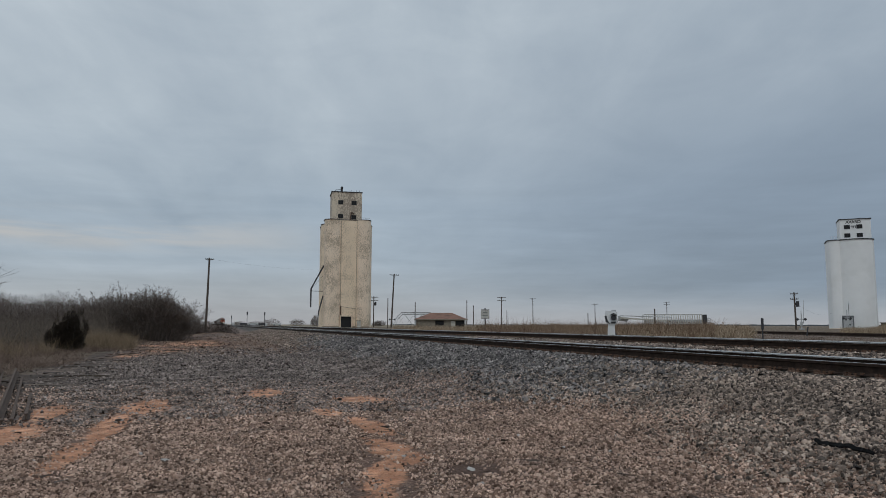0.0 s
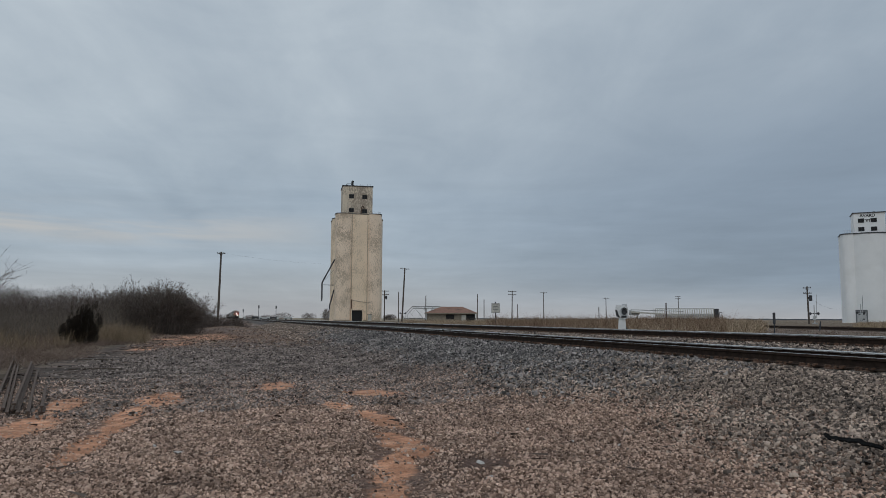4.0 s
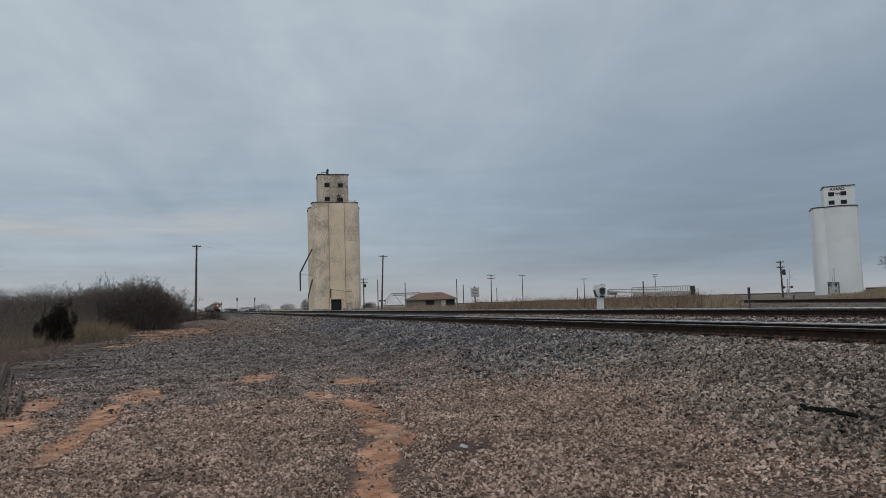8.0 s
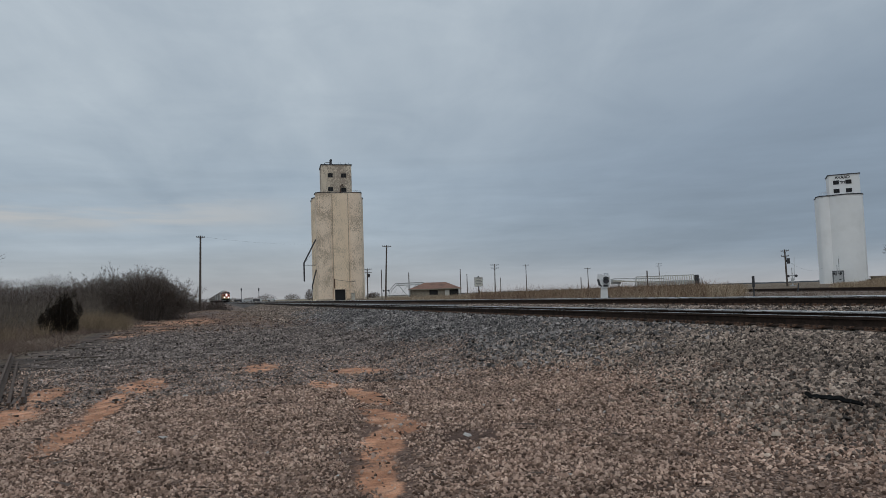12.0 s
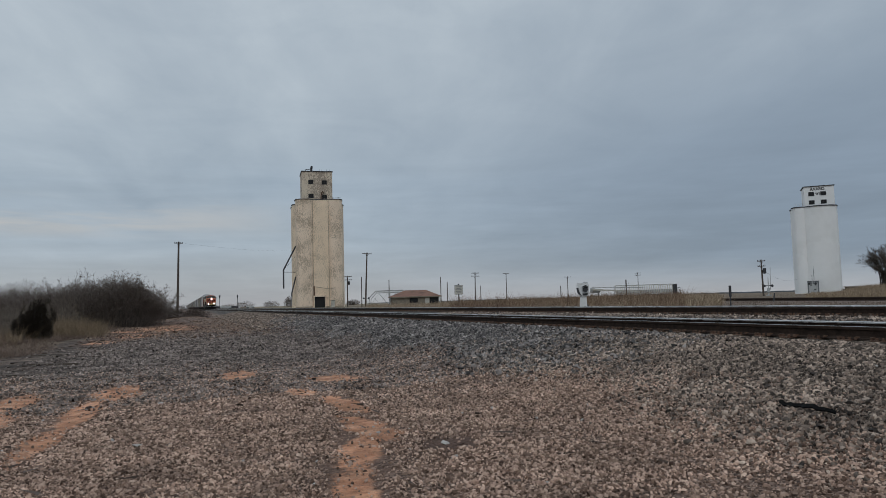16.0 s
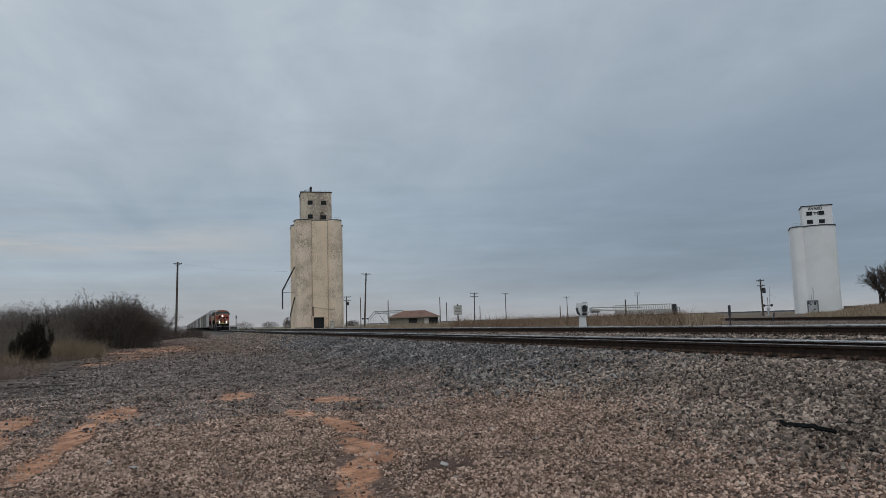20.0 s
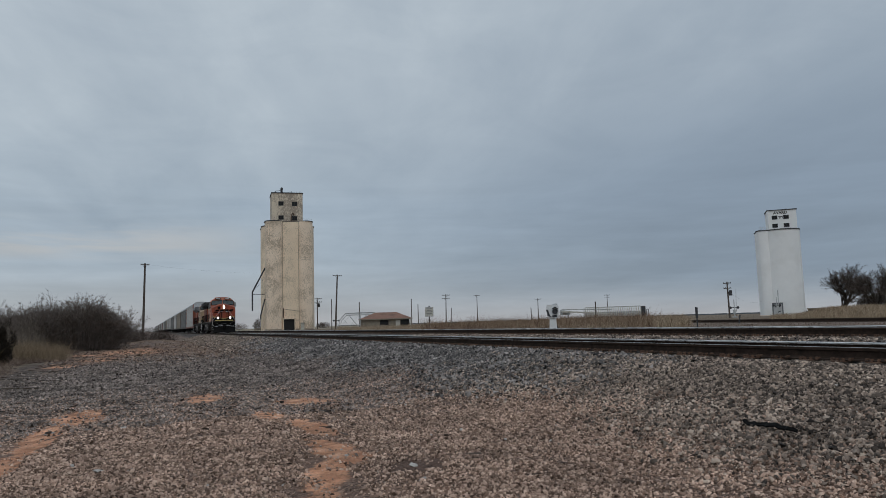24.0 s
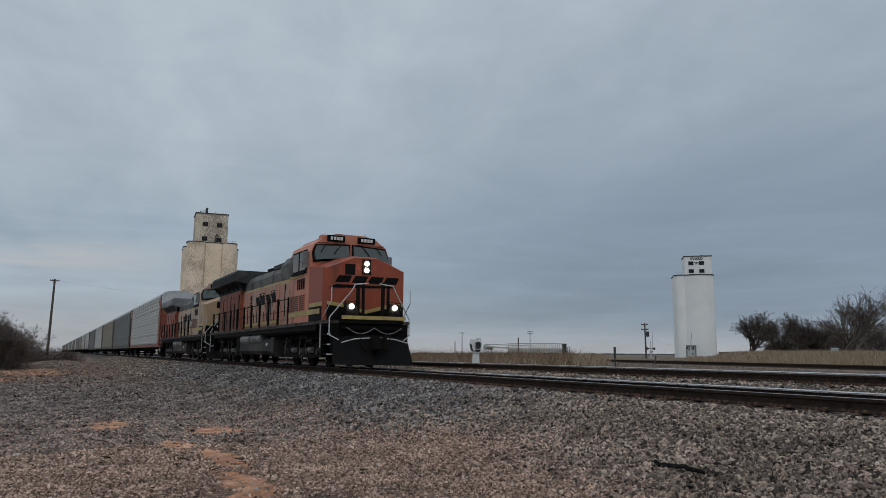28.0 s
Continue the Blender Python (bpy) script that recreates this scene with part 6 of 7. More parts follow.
def locomotive(label, nose_paint, cab_paint, hood_paint, rear_paint, wing_paint, lit, wheels):
    """Six-axle diesel, front coupler at y = 0, running towards -y."""
    loco = thing("locomotive", pose(0, 0, 0), label, "locomotive", "locomotives of the train")
    P = lambda n, s, m, p=loco, l="", **k: part(n, s, m, p, l, **k)
    # underframe and walkways
    P("underframe", Shape().box(-1.12, 1.12, 1.3, 21.2, 1.05, 1.45), UNDER)
    deck = P("walkway", Shape().box(-1.54, 1.54, 0.95, 21.5, 1.50, 1.62, 0.06), SILL, l="dark grey walkway with dusty edge")
    for s in (-1, 1):
        P("side_sill", Shape().box(s * 1.50 - 0.02, s * 1.50 + 0.02, 2.2, 20.4, 1.30, 1.50), UNDER, deck)
    # nose: gabled top, cut corners
    def nose_prof(w, z0, eave, ridge):
        return [(-w, z0), (w, z0), (w, eave), (0.45, ridge), (-0.45, ridge), (-w, eave)]
    nv, nf = [], []
    for y, w, e, r in ((1.42, 1.44, 3.42, 3.84), (1.60, 1.54, 3.46, 3.90), (3.1, 1.54, 3.60, 4.02)):
        nv += [(u, y, v) for u, v in nose_prof(w, 1.62, e, r)]
    for k in (0, 6):
        nf += [(k + i, k + (i + 1) % 6, k + 6 + (i + 1) % 6, k + 6 + i) for i in range(6)]
    nf += [(5, 4, 3, 2, 1, 0), tuple(range(12, 18))]
    nose = P("nose", Shape().add(nv, nf), nose_paint)
    # cab
    cab_prof = [(-1.55, 1.62), (1.55, 1.62), (1.55, 4.20), (1.44, 4.48), (1.05, 4.74), (0.55, 4.87), (-0.55, 4.87), (-1.05, 4.74), (-1.44, 4.48), (-1.55, 4.20)]
    cv = [(u * 0.985, 3.0 - 0.0 * v, v) for u, v in cab_prof] + [(u, 3.2, v) for u, v in cab_prof] + [(u, 5.5, v) for u, v in cab_prof]
    cf = [(k + i, k + (i + 1) % 10, k + 10 + (i + 1) % 10, k + 10 + i) for k in (0, 10) for i in range(10)] + [tuple(range(9, -1, -1)), tuple(range(20, 30))]
    cab = P("cab", Shape().add(cv, cf), cab_paint)
    P("cab_roof", Shape().prism([(-1.06, 4.735), (-0.56, 4.87), (0.56, 4.87), (1.06, 4.735), (1.06, 4.76), (0.56, 4.895), (-0.56, 4.895), (-1.06, 4.76)], "y", 3.0, 5.5), cab_paint, cab)
    for s in (-1, 1):
        ws = [(s * 0.09, 4.02), (s * 1.40, 3.86), (s * 1.44, 4.16), (s * 1.34, 4.40), (s * 0.09, 4.47)]
        fr = P("windshield_frame", Shape().prism([(s * 0.04, 3.96), (s * 1.46, 3.79), (s * 1.50, 4.17), (s * 1.38, 4.45), (s * 0.04, 4.53)], "y", 2.965, 3.02), MARK_BLACK, cab, "black rubber window surround")
        lean = lambda z: 2.985 - 0.26 * (4.55 - z)      # the panes lean back
        pane = [(u, lean(v), v) for u, v in ws] + [(u, 2.99, v) for u, v in ws]
        P("windshield", Shape().add(pane, [(i, (i + 1) % 5, 5 + (i + 1) % 5, 5 + i) for i in range(5)] + [(4, 3, 2, 1, 0), (5, 6, 7, 8, 9)]), GLASS, fr, "windscreen glass tinted grey for daylight seen through the cab")
        wp = Shape().bar([(s * 0.40, 2.93, 4.50), (s * 0.62, 2.88, 4.24)], 0.014).bar([(s * 0.54, 2.90, 4.34), (s * 0.70, 2.85, 4.12)], 0.016)
        wp.bar([(s * 1.0, 2.92, 4.46), (s * 1.2, 2.86, 4.18)], 0.014)
        P("wiper", wp, MARK_BLACK, fr)
        nb = P("number_board", Shape().box(s * 0.60 - 0.34, s * 0.60 + 0.34, 2.90, 3.02, 4.60, 4.82, 0.02), MARK_BLACK, cab, "black number board with white bars")
        for k in range(4):
            P("marking_bar", Shape().box(s * 0.60 - 0.235 + k * 0.125, s * 0.60 - 0.145 + k * 0.125, 2.89, 2.90, 4.65, 4.77), MARK_WHITE, nb)
        P("sunshade", Shape().box(s * 0.75 - 0.55, s * 0.75 + 0.55, 2.93, 3.0, 4.54, 4.56), cab_paint, cab)
        # cab flank
        X = s * 1.555
        for y0, y1 in ((3.42, 4.15), (4.30, 5.0)):
            f = P("cab_window_frame", Shape().box(min(X, X + s * 0.03), max(X, X + s * 0.03), y0 - 0.06, y1 + 0.06, 3.50, 4.30), MARK_BLACK, cab)
            P("cab_window", Shape().box(min(X, X + s * 0.04), max(X, X + s * 0.04), y0, y1, 3.56, 4.24), SIDE_GLASS, f)
        P("mirror", Shape().box(min(X, X + s * 0.22), max(X, X + s * 0.22), 3.20, 3.25, 3.60, 4.20).box(min(X, X + s * 0.30), max(X, X + s * 0.30), 3.18, 3.24, 3.75, 3.81), GREY_PAINT, cab, "grey windscreen deflector mirror")
        P("arm_rest", Shape().box(min(X, X + s * 0.09), max(X, X + s * 0.09), 3.4, 5.02, 3.42, 3.48), MARK_BLACK, cab)
        P("upper_panel", Shape().box(min(X, X + s * 0.01), max(X, X + s * 0.01), 4.2, 5.5, 3.44, 4.20), DUSTY_DARK, cab, "dusty dark upper cab wall")
        P("cab_pinstripe", Shape().box(min(X, X + s * 0.014), max(X, X + s * 0.014), 3.9, 5.5, 3.34, 3.44), YELLOW, cab, "yellow pinstripe")
        for y0, y1 in ((3.55, 4.10), (4.25, 4.80), (5.0, 5.4)):
            k = P("locker_door", Shape().box(min(X, X + s * 0.015), max(X, X + s * 0.015), y0 - 0.05, y1 + 0.05, 2.03, 2.68), cab_paint, cab)
            for j in range(8):
                P("louvre_slat", Shape().box(min(X, X + s * 0.03), max(X, X + s * 0.03), y0, y1, 2.07 + j * 0.073, 2.12 + j * 0.073), LOUVRE, k, "brown louvre slat")
        stripe_bars(cab, X + s * 0.003, s, 3.55, 4.55, 2.85, 0.40, 4, MARK_BLACK, "number_bar")
        P("cab_stripe", Shape().box(min(X, X + s * 0.006), max(X, X + s * 0.006), 1.8, 5.5, 1.86, 2.04), YELLOW, cab, "yellow band along the sill")
        P("nose_stripe", Shape().box(min(s * 1.54, s * 1.552), max(s * 1.54, s * 1.552), 1.62, 3.0, 2.12, 2.26), YELLOW, nose)
        P("nose_skirt", Shape().box(min(s * 1.54, s * 1.548), max(s * 1.54, s * 1.548), 1.62, 3.0, 1.62, 2.12), MARK_BLACK, nose)
    # nose details
    face = 1.412
    P("headlight_panel", Shape().box(-0.16, 0.16, face - 0.03, face + 0.05, 3.26, 3.80, 0.01), MARK_BLACK, nose, "black headlight panel")
    for z in (3.41, 3.64):
        hl = P("headlight", Shape().tube((0, face + 0.02, z), (0, face - 0.055, z), 0.082, n=16), LAMP if lit else SILVER, nose, "bright round headlight")
    P("nose_window", Shape().box(-0.80, -0.42, face - 0.02, face + 0.05, 3.22, 3.60, 0.01), MARK_BLACK, nose, "small black nose door window")
    P("nose_door", Shape().box(-0.86, -0.20, face - 0.008, face + 0.05, 1.66, 3.66), nose_paint, nose)
    P("nose_band", Shape().prism([(-1.43, 2.16), (-0.8, 2.08), (0.0, 1.88), (0.8, 2.08), (1.43, 2.16), (1.43, 2.28), (0.8, 2.20), (0.0, 2.0), (-0.8, 2.20), (-1.43, 2.28)], "y", face - 0.014, face), YELLOW, nose, "yellow swept band")
    P("nose_base", Shape().prism([(-1.43, 1.62), (1.43, 1.62), (1.43, 2.15), (0.8, 2.07), (0.0, 1.87), (-0.8, 2.07), (-1.43, 2.15)], "y", face - 0.011, face), MARK_BLACK, nose)
    if lit:
        # the emblem as plain slanting bars over a wedge
        for k in range(4):
            a = -1.15 + k * 0.60
            P("emblem_bar", Shape().prism([(a, 2.95), (a + 0.50, 2.95), (a + 0.62, 3.19), (a + 0.14, 3.19)], "y", face - 0.013, face), MARK_BLACK, nose, "black emblem shape")
        P("emblem_wedge", Shape().prism([(-1.38, 2.74), (1.1, 2.82), (1.1, 2.88), (-1.12, 2.87)], "y", face - 0.013, face), MARK_BLACK, nose)
    # front platform, anticlimber, ditch lights, plow
    P("anticlimber", Shape().box(-1.15, 1.15, 0.62, 1.45, 1.50, 1.66, 0.1).box(-1.1, 1.1, 0.70, 1.40, 1.30, 1.46), MARK_BLACK)
    P("platform_edge", Shape().box(-1.17, 1.17, 0.598, 0.628, 1.64, 1.76), YELLOW, l="yellow platform edge")
    for s in (-1, 1):
        d = P("ditch_light_case", Shape().box(s * 0.80 - 0.2, s * 0.80 + 0.2, 0.72, 0.98, 1.66, 2.20, 0.03), MARK_BLACK)
        P("ditch_light", Shape().tube((s * 0.80, 0.74, 2.07), (s * 0.80, 0.685, 2.07), 0.085, n=14), LAMP if lit else SILVER, d, "bright round ditch light")
        P("ditch_light_rim", Shape().bar([(s * 0.80 + 0.22 * u, 0.70, 1.70 + v) for u, v in ((-1, 0), (-1, 0.54), (1, 0.54), (1, 0))], 0.018), MARK_BLACK, d)
        P("jump_seat_frame", Shape().box(s * 0.46 - 0.15, s * 0.46 - 0.05, 0.70, 0.80, 1.66, 2.92).box(s * 0.46 + 0.06, s * 0.46 + 0.13, 0.70, 0.80, 1.66, 2.92).box(s * 0.46 - 0.15, s * 0.46 + 0.13, 0.70, 0.80, 2.86, 2.92), UNDER, l="dark end chain post")
        # step well
        st = Shape()
        for k, z in enumerate((0.45, 0.78, 1.12, 1.42)):
            st.box(min(s * 1.0, s * 1.52), max(s * 1.0, s * 1.52), 1.0, 1.55, z, z + 0.035)
        w = P("step_well", st.box(min(s * 0.98, s * 1.02), max(s * 0.98, s * 1.02), 0.95, 1.6, 0.38, 1.5).box(min(s * 0.98, s * 1.54), max(s * 0.98, s * 1.54), 1.55, 1.6, 0.38, 1.5), MARK_BLACK)
        for z in (0.45, 0.78, 1.12):
            P("step_edge", Shape().box(min(s * 1.05, s * 1.53), max(s * 1.05, s * 1.53), 0.985, 1.0, z, z + 0.045), MARK_WHITE, w, "white step edge")
        P("handrail", Shape().bar([(s * 1.52, 1.75, 0.70), (s * 1.52, 1.75, 1.62), (s * 1.46, 0.86, 2.25), (s * 1.46, 0.86, 2.72)], 0.019, 6), SILVER, l="pale tubular handrail")
        P("handrail", Shape().bar([(s * 1.20, 0.80, 0.95), (s * 1.48, 0.96, 1.12), (s * 1.48, 0.96, 1.70), (s * 0.80, 0.66, 2.62), (s * 0.70, 0.66, 2.82), (s * 0.20, 0.68, 2.88)], 0.020, 6), SILVER, l="pale tubular handrail")
        P("uncoupling_lever", Shape().bar([(s * 0.2, 0.5, 1.02), (s * 0.75, 0.52, 0.98), (s * 1.2, 0.52, 0.86)], 0.018, 6), SILVER)
    plow = [(-1.45, 0.55, 0.14), (-0.55, 0.22, 0.12), (0, 0.14, 0.12), (0.55, 0.22, 0.12), (1.45, 0.55, 0.14), (1.36, 0.90, 1.02), (0.55, 0.72, 1.10), (0, 0.68, 1.12), (-0.55, 0.72, 1.10), (-1.36, 0.90, 1.02)]
    back = [(x, y + 0.07, z) for x, y, z in plow]
    quads = [(0, 1, 8, 9), (1, 2, 7, 8), (2, 3, 6, 7), (3, 4, 5, 6)]
    P("snow_plow", Shape().add(plow + back, quads + [tuple(10 + i for i in q[::-1]) for q in quads] + [(i, (i + 1) % 10, 10 + (i + 1) % 10, 10 + i) for i in range(10)]), MARK_BLACK, l="black steel pilot plow")
    P("pilot_plate", Shape().box(-1.42, 1.42, 0.92, 1.05, 0.55, 1.50, 0.03), MARK_BLACK)
    cp = Shape().box(-0.16, 0.16, 0.25, 1.0, 0.72, 0.98, 0.04).prism([(-0.24, 0.0), (-0.05, -0.04), (0.10, 0.08), (0.22, 0.02), (0.26, 0.22), (0.14, 0.36), (-0.24, 0.36)], "z", 0.66, 1.02).tube((-0.18, 0.16, 0.6), (-0.18, 0.16, 1.08), 0.05)
    P("coupler", cp, UNDER, l="rusty knuckle coupler")
    hose = [(-1.0 + 2.0 * k / 16, 0.58, 1.36 - 0.20 * abs(math.sin(2 * math.pi * k / 16))) for k in range(17)]
    P("air_hose", Shape().bar(hose, 0.016, 6), GREY_PAINT, l="looped grey brake hose")
    for s in (-1, 1):
        P("air_hose", Shape().bar([(s * 0.5, 0.6, 1.2), (s * 0.55, 0.45, 0.85), (s * 0.42, 0.38, 0.6), (s * 0.3, 0.36, 0.66)], 0.025, 6), MARK_BLACK)
    # body behind the cab
    W = 0.93
    aux = P("equipment_hood", Shape().prism([(-1.10, 1.62), (1.10, 1.62), (1.10, 4.20), (0.85, 4.52), (-0.85, 4.52), (-1.10, 4.20)], "y", 5.5, 8.4), hood_paint)
    P("hood_top", Shape().prism([(-1.11, 3.55), (-1.115, 4.20), (-0.86, 4.535), (0.86, 4.535), (1.115, 4.20), (1.11, 3.55), (1.10, 3.55), (1.10, 4.20), (0.85, 4.52), (-0.85, 4.52), (-1.10, 4.20), (-1.10, 3.55)], "y", 5.5, 8.4), DUSTY_DARK, aux, "dusty dark painted upper hood")
    hood = P("engine_hood", Shape().prism([(-W, 1.62), (W, 1.62), (W, 4.0), (0.75, 4.28), (-0.75, 4.28), (-W, 4.0)], "y", 8.4, 17.0), hood_paint)
    P("hood_top", Shape().prism([(-W - 0.006, 3.62), (-W - 0.006, 4.0), (-0.755, 4.29), (0.755, 4.29), (W + 0.006, 4.0), (W + 0.006, 3.62), (W, 3.62), (W, 4.0), (0.75, 4.28), (-0.75, 4.28), (-W, 4.0), (-W, 3.62)], "y", 8.4, 17.0), DUSTY_DARK, hood, "dusty dark painted upper hood")
    for s in (-1, 1):
        X = s * (W + 0.006)
        for k in range(14):
            y0 = 8.5 + k * 0.60
            dr = P("hood_door", Shape().box(min(X, X + s * 0.022), max(X, X + s * 0.022), y0, y0 + 0.55, 1.95, 3.52), hood_paint, hood)
            if k % 2 == 0:
                P("door_latch", Shape().box(min(X + s * 0.022, X + s * 0.04), max(X + s * 0.022, X + s * 0.04), y0 + 0.47, y0 + 0.51, 2.55, 2.72), MARK_BLACK, dr)
            if k in (2, 5, 6, 9):
                gr = Shape()
                for j in range(7):
                    gr.box(min(X + s * 0.022, X + s * 0.03), max(X + s * 0.022, X + s * 0.03), y0 + 0.06, y0 + 0.49, 2.75 + j * 0.085, 2.79 + j * 0.085)
                P("louvre", gr, MARK_BLACK, dr)
        XA = s * 1.104
        P("blower_grille", Shape().box(min(XA, XA + s * 0.03), max(XA, XA + s * 0.03), 5.75, 6.75, 3.25, 4.0), MARK_BLACK, aux, "black air intake grille")
        for k in range(9):
            P("grille_slat", Shape().box(min(XA, XA + s * 0.05), max(XA, XA + s * 0.05), 5.78, 6.72, 3.29 + k * 0.078, 3.315 + k * 0.078), HOOD_DARK, aux)
        for y0 in (5.65, 6.35, 7.05, 7.75):
            P("hood_door", Shape().box(min(XA, XA + s * 0.02), max(XA, XA + s * 0.02), y0, y0 + 0.6, 1.9, 3.1), hood_paint, aux)
        P("hood_band", Shape().box(min(XA, XA + s * 0.008), max(XA, XA + s * 0.008), 5.5, 8.4, 3.40, 3.53), YELLOW, aux, "yellow pinstripe")
        P("hood_band", Shape().box(min(X, X + s * 0.008), max(X, X + s * 0.008), 8.4, 17.0, 3.53, 3.62), YELLOW, hood, "yellow pinstripe")
        P("sill_band", Shape().box(min(X, X + s * 0.034), max(X, X + s * 0.034), 8.4, 17.0, 1.80, 1.93), YELLOW, hood, "yellow band along the sill")
        stripe_bars(hood, X + s * 0.03, s, 9.4, 13.2, 2.75, 0.42, 4, MARK_BLACK, "emblem_bar", 0.25)
        for y0 in (5.62, 6.9, 7.62):
            P("door_gap", Shape().box(min(XA, XA + s * 0.024), max(XA, XA + s * 0.024), y0 - 0.06, y0 + 0.06, 2.0, 3.36), MARK_BLACK, aux)
        for k in range(12):
            P("door_gap", Shape().box(min(X, X + s * 0.03), max(X, X + s * 0.03), 8.55 + k * 0.62, 8.68 + k * 0.62, 1.95, 3.3 - 0.45 * (k % 3)), MARK_BLACK, hood, "dark gap between hood doors")
    # radiator section with overhanging wings
    rad = P("radiator_cab", Shape().prism([(-1.12, 1.62), (1.12, 1.62), (1.12, 3.72), (-1.12, 3.72)], "y", 15.9, 21.1), rear_paint)
    # the wings' shade on this inset is given by its near-black colour
    P("radiator_core", Shape().prism([(-1.12, 3.72), (1.12, 3.72), (1.12, 4.10), (1.0, 4.40), (-1.0, 4.40), (-1.12, 4.10)], "y", 15.7, 21.2), GREY_DARK, rad, "core under the wings, coloured dark for their shade")
    P("radiator_wing", Shape().prism([(-1.12, 4.05), (-1.52, 4.14), (-1.56, 4.20), (-1.56, 4.58), (-1.46, 4.70), (1.46, 4.70), (1.56, 4.58), (1.56, 4.20), (1.52, 4.14), (1.12, 4.05)], "y", 15.3, 21.4), wing_paint, rad, "overhanging radiator wings")
    for s in (-1, 1):
        for k in range(6):
            y0 = 15.45 + k * 0.98
            P("radiator_screen", Shape().box(min(s * 1.56, s * 1.568), max(s * 1.56, s * 1.568), y0, y0 + 0.90, 4.24, 4.54), GREY_DARK if lit else GREY_PAINT, rad, "plain dark radiator screen")
        for k in range(7):
            P("wing_bracket", Shape().prism([(s * 1.12, 3.74), (s * 1.50, 4.13), (s * 1.12, 4.13)], "y", 15.6 + k * 0.92, 15.63 + k * 0.92), wing_paint, rad)
        # black strips as door gaps, also filling in the shade below the wings
        for k in range(5):
            P("door_gap", Shape().box(min(s * 1.12, s * 1.145), max(s * 1.12, s * 1.145), 16.1 + k * 0.95, 16.24 + k * 0.95, 1.75, 3.5 - 0.4 * (k % 2)), MARK_BLACK, rad, "dark gap between hood doors")
        for y0 in (17.3, 18.2, 19.1, 20.0):
            P("radiator_door", Shape().box(min(s * 1.12, s * 1.14), max(s * 1.12, s * 1.14), y0, y0 + 0.75, 1.8, 3.45), rear_paint, rad)
    # roof gear
    P("exhaust_stack", Shape().box(-0.4, 0.4, 12.6, 13.5, 4.28, 4.60, 0.06), MARK_BLACK, hood)
    P("dynamic_brake_box", Shape().box(-0.82, 0.82, 9.0, 10.8, 4.28, 4.46, 0.08), HOOD_DARK, hood)
    P("air_horn", Shape().tube((-0.2, 6.6, 4.62), (-0.2, 6.1, 4.66), 0.03, 0.08).tube((0.1, 6.6, 4.62), (0.1, 6.0, 4.66), 0.03, 0.08).box(-0.35, 0.25, 6.55, 6.7, 4.5, 4.62), GREY_PAINT, aux)
    P("antenna_dome", Shape().box(-0.45, 0.45, 3.9, 4.6, 4.89, 4.97, 0.1).tube((0.8, 3.6, 4.8), (0.8, 3.6, 5.1), 0.012), GREY_PAINT, cab)
    P("roof_vent", Shape().box(-0.95, -0.55, 3.5, 4.0, 4.74, 4.92, 0.06), cab_paint, cab)
    # side rails along the walkway
    for s in (-1, 1):
        x = s * 1.50
        P("side_handrail", Shape().bar([(x, 5.7, 2.62), (x, 20.9, 2.62)], 0.019, 6).bar([(x, 5.7, 2.15), (x, 20.9, 2.15)], 0.012, 6), UNDER, l="dark side handrail")
        for k in range(11):
            P("stanchion", Shape().box(x - 0.035, x + 0.035, 5.70 + k * 1.5, 5.80 + k * 1.5, 1.58, 2.68), MARK_BLACK)
        P("rear_handrail", Shape().bar([(x, 21.45, 0.55), (x, 21.45, 1.7), (s * 1.05, 21.6, 2.5), (s * 0.3, 21.6, 2.55)], 0.022, 6), SILVER)
        rs = Shape()
        for z in (0.45, 0.78, 1.12):
            rs.box(min(s * 1.0, s * 1.52), max(s * 1.0, s * 1.52), 21.0, 21.45, z, z + 0.04)
        P("step_well", rs.box(min(s * 0.98, s * 1.02), max(s * 0.98, s * 1.02), 20.9, 21.5, 0.38, 1.5), MARK_BLACK)
    P("rear_coupler", Shape().box(-0.16, 0.16, 21.3, 22.25, 0.74, 0.98).box(-1.3, 1.3, 21.3, 21.45, 0.6, 1.5), UNDER)
    # tank between the trucks
    tank = P("fuel_tank", Shape().prism([(-1.30, 0.42), (-1.46, 0.58), (-1.46, 1.0), (-1.20, 1.18), (1.20, 1.18), (1.46, 1.0), (1.46, 0.58), (1.30, 0.42)], "y", 8.2, 14.0), TANK_STEEL, l="dusty grey fuel tank")
    P("fuel_tank_end", Shape().prism([(-1.30, 0.32), (-1.48, 0.50), (-1.48, 1.15), (1.48, 1.15), (1.48, 0.50), (1.30, 0.32)], "y", 7.8, 8.25), TANK_STEEL, tank)
    for s in (-1, 1):
        for y0 in (10.0, 12.0):
            P("air_reservoir", Shape().tube((s * 1.26, y0, 1.10), (s * 1.26, y0 + 1.75, 1.10), 0.28, n=14), RESERVOIR, tank, "grey air reservoir cylinder")
        P("tank_gauge", Shape().tube((s * 1.46, 8.9, 0.85), (s * 1.50, 8.9, 0.85), 0.07), MARK_WHITE, tank)
        P("battery_box", Shape().box(min(s * 1.0, s * 1.48), max(s * 1.0, s * 1.48), 14.1, 14.7, 0.62, 1.30, 0.03), UNDER, tank)
        P("pipe_run", Shape().bar([(s * 1.42, 2.0, 1.28), (s * 1.42, 8.0, 1.24), (s * 1.40, 14.6, 1.26), (s * 1.42, 20.8, 1.28)], 0.03, 6), UNDER)
    truck(loco, 4.75, wheels)
    truck(loco, 17.55, wheels)
    loco.scale = (1.045, 1.045, 1.045)
    return loco


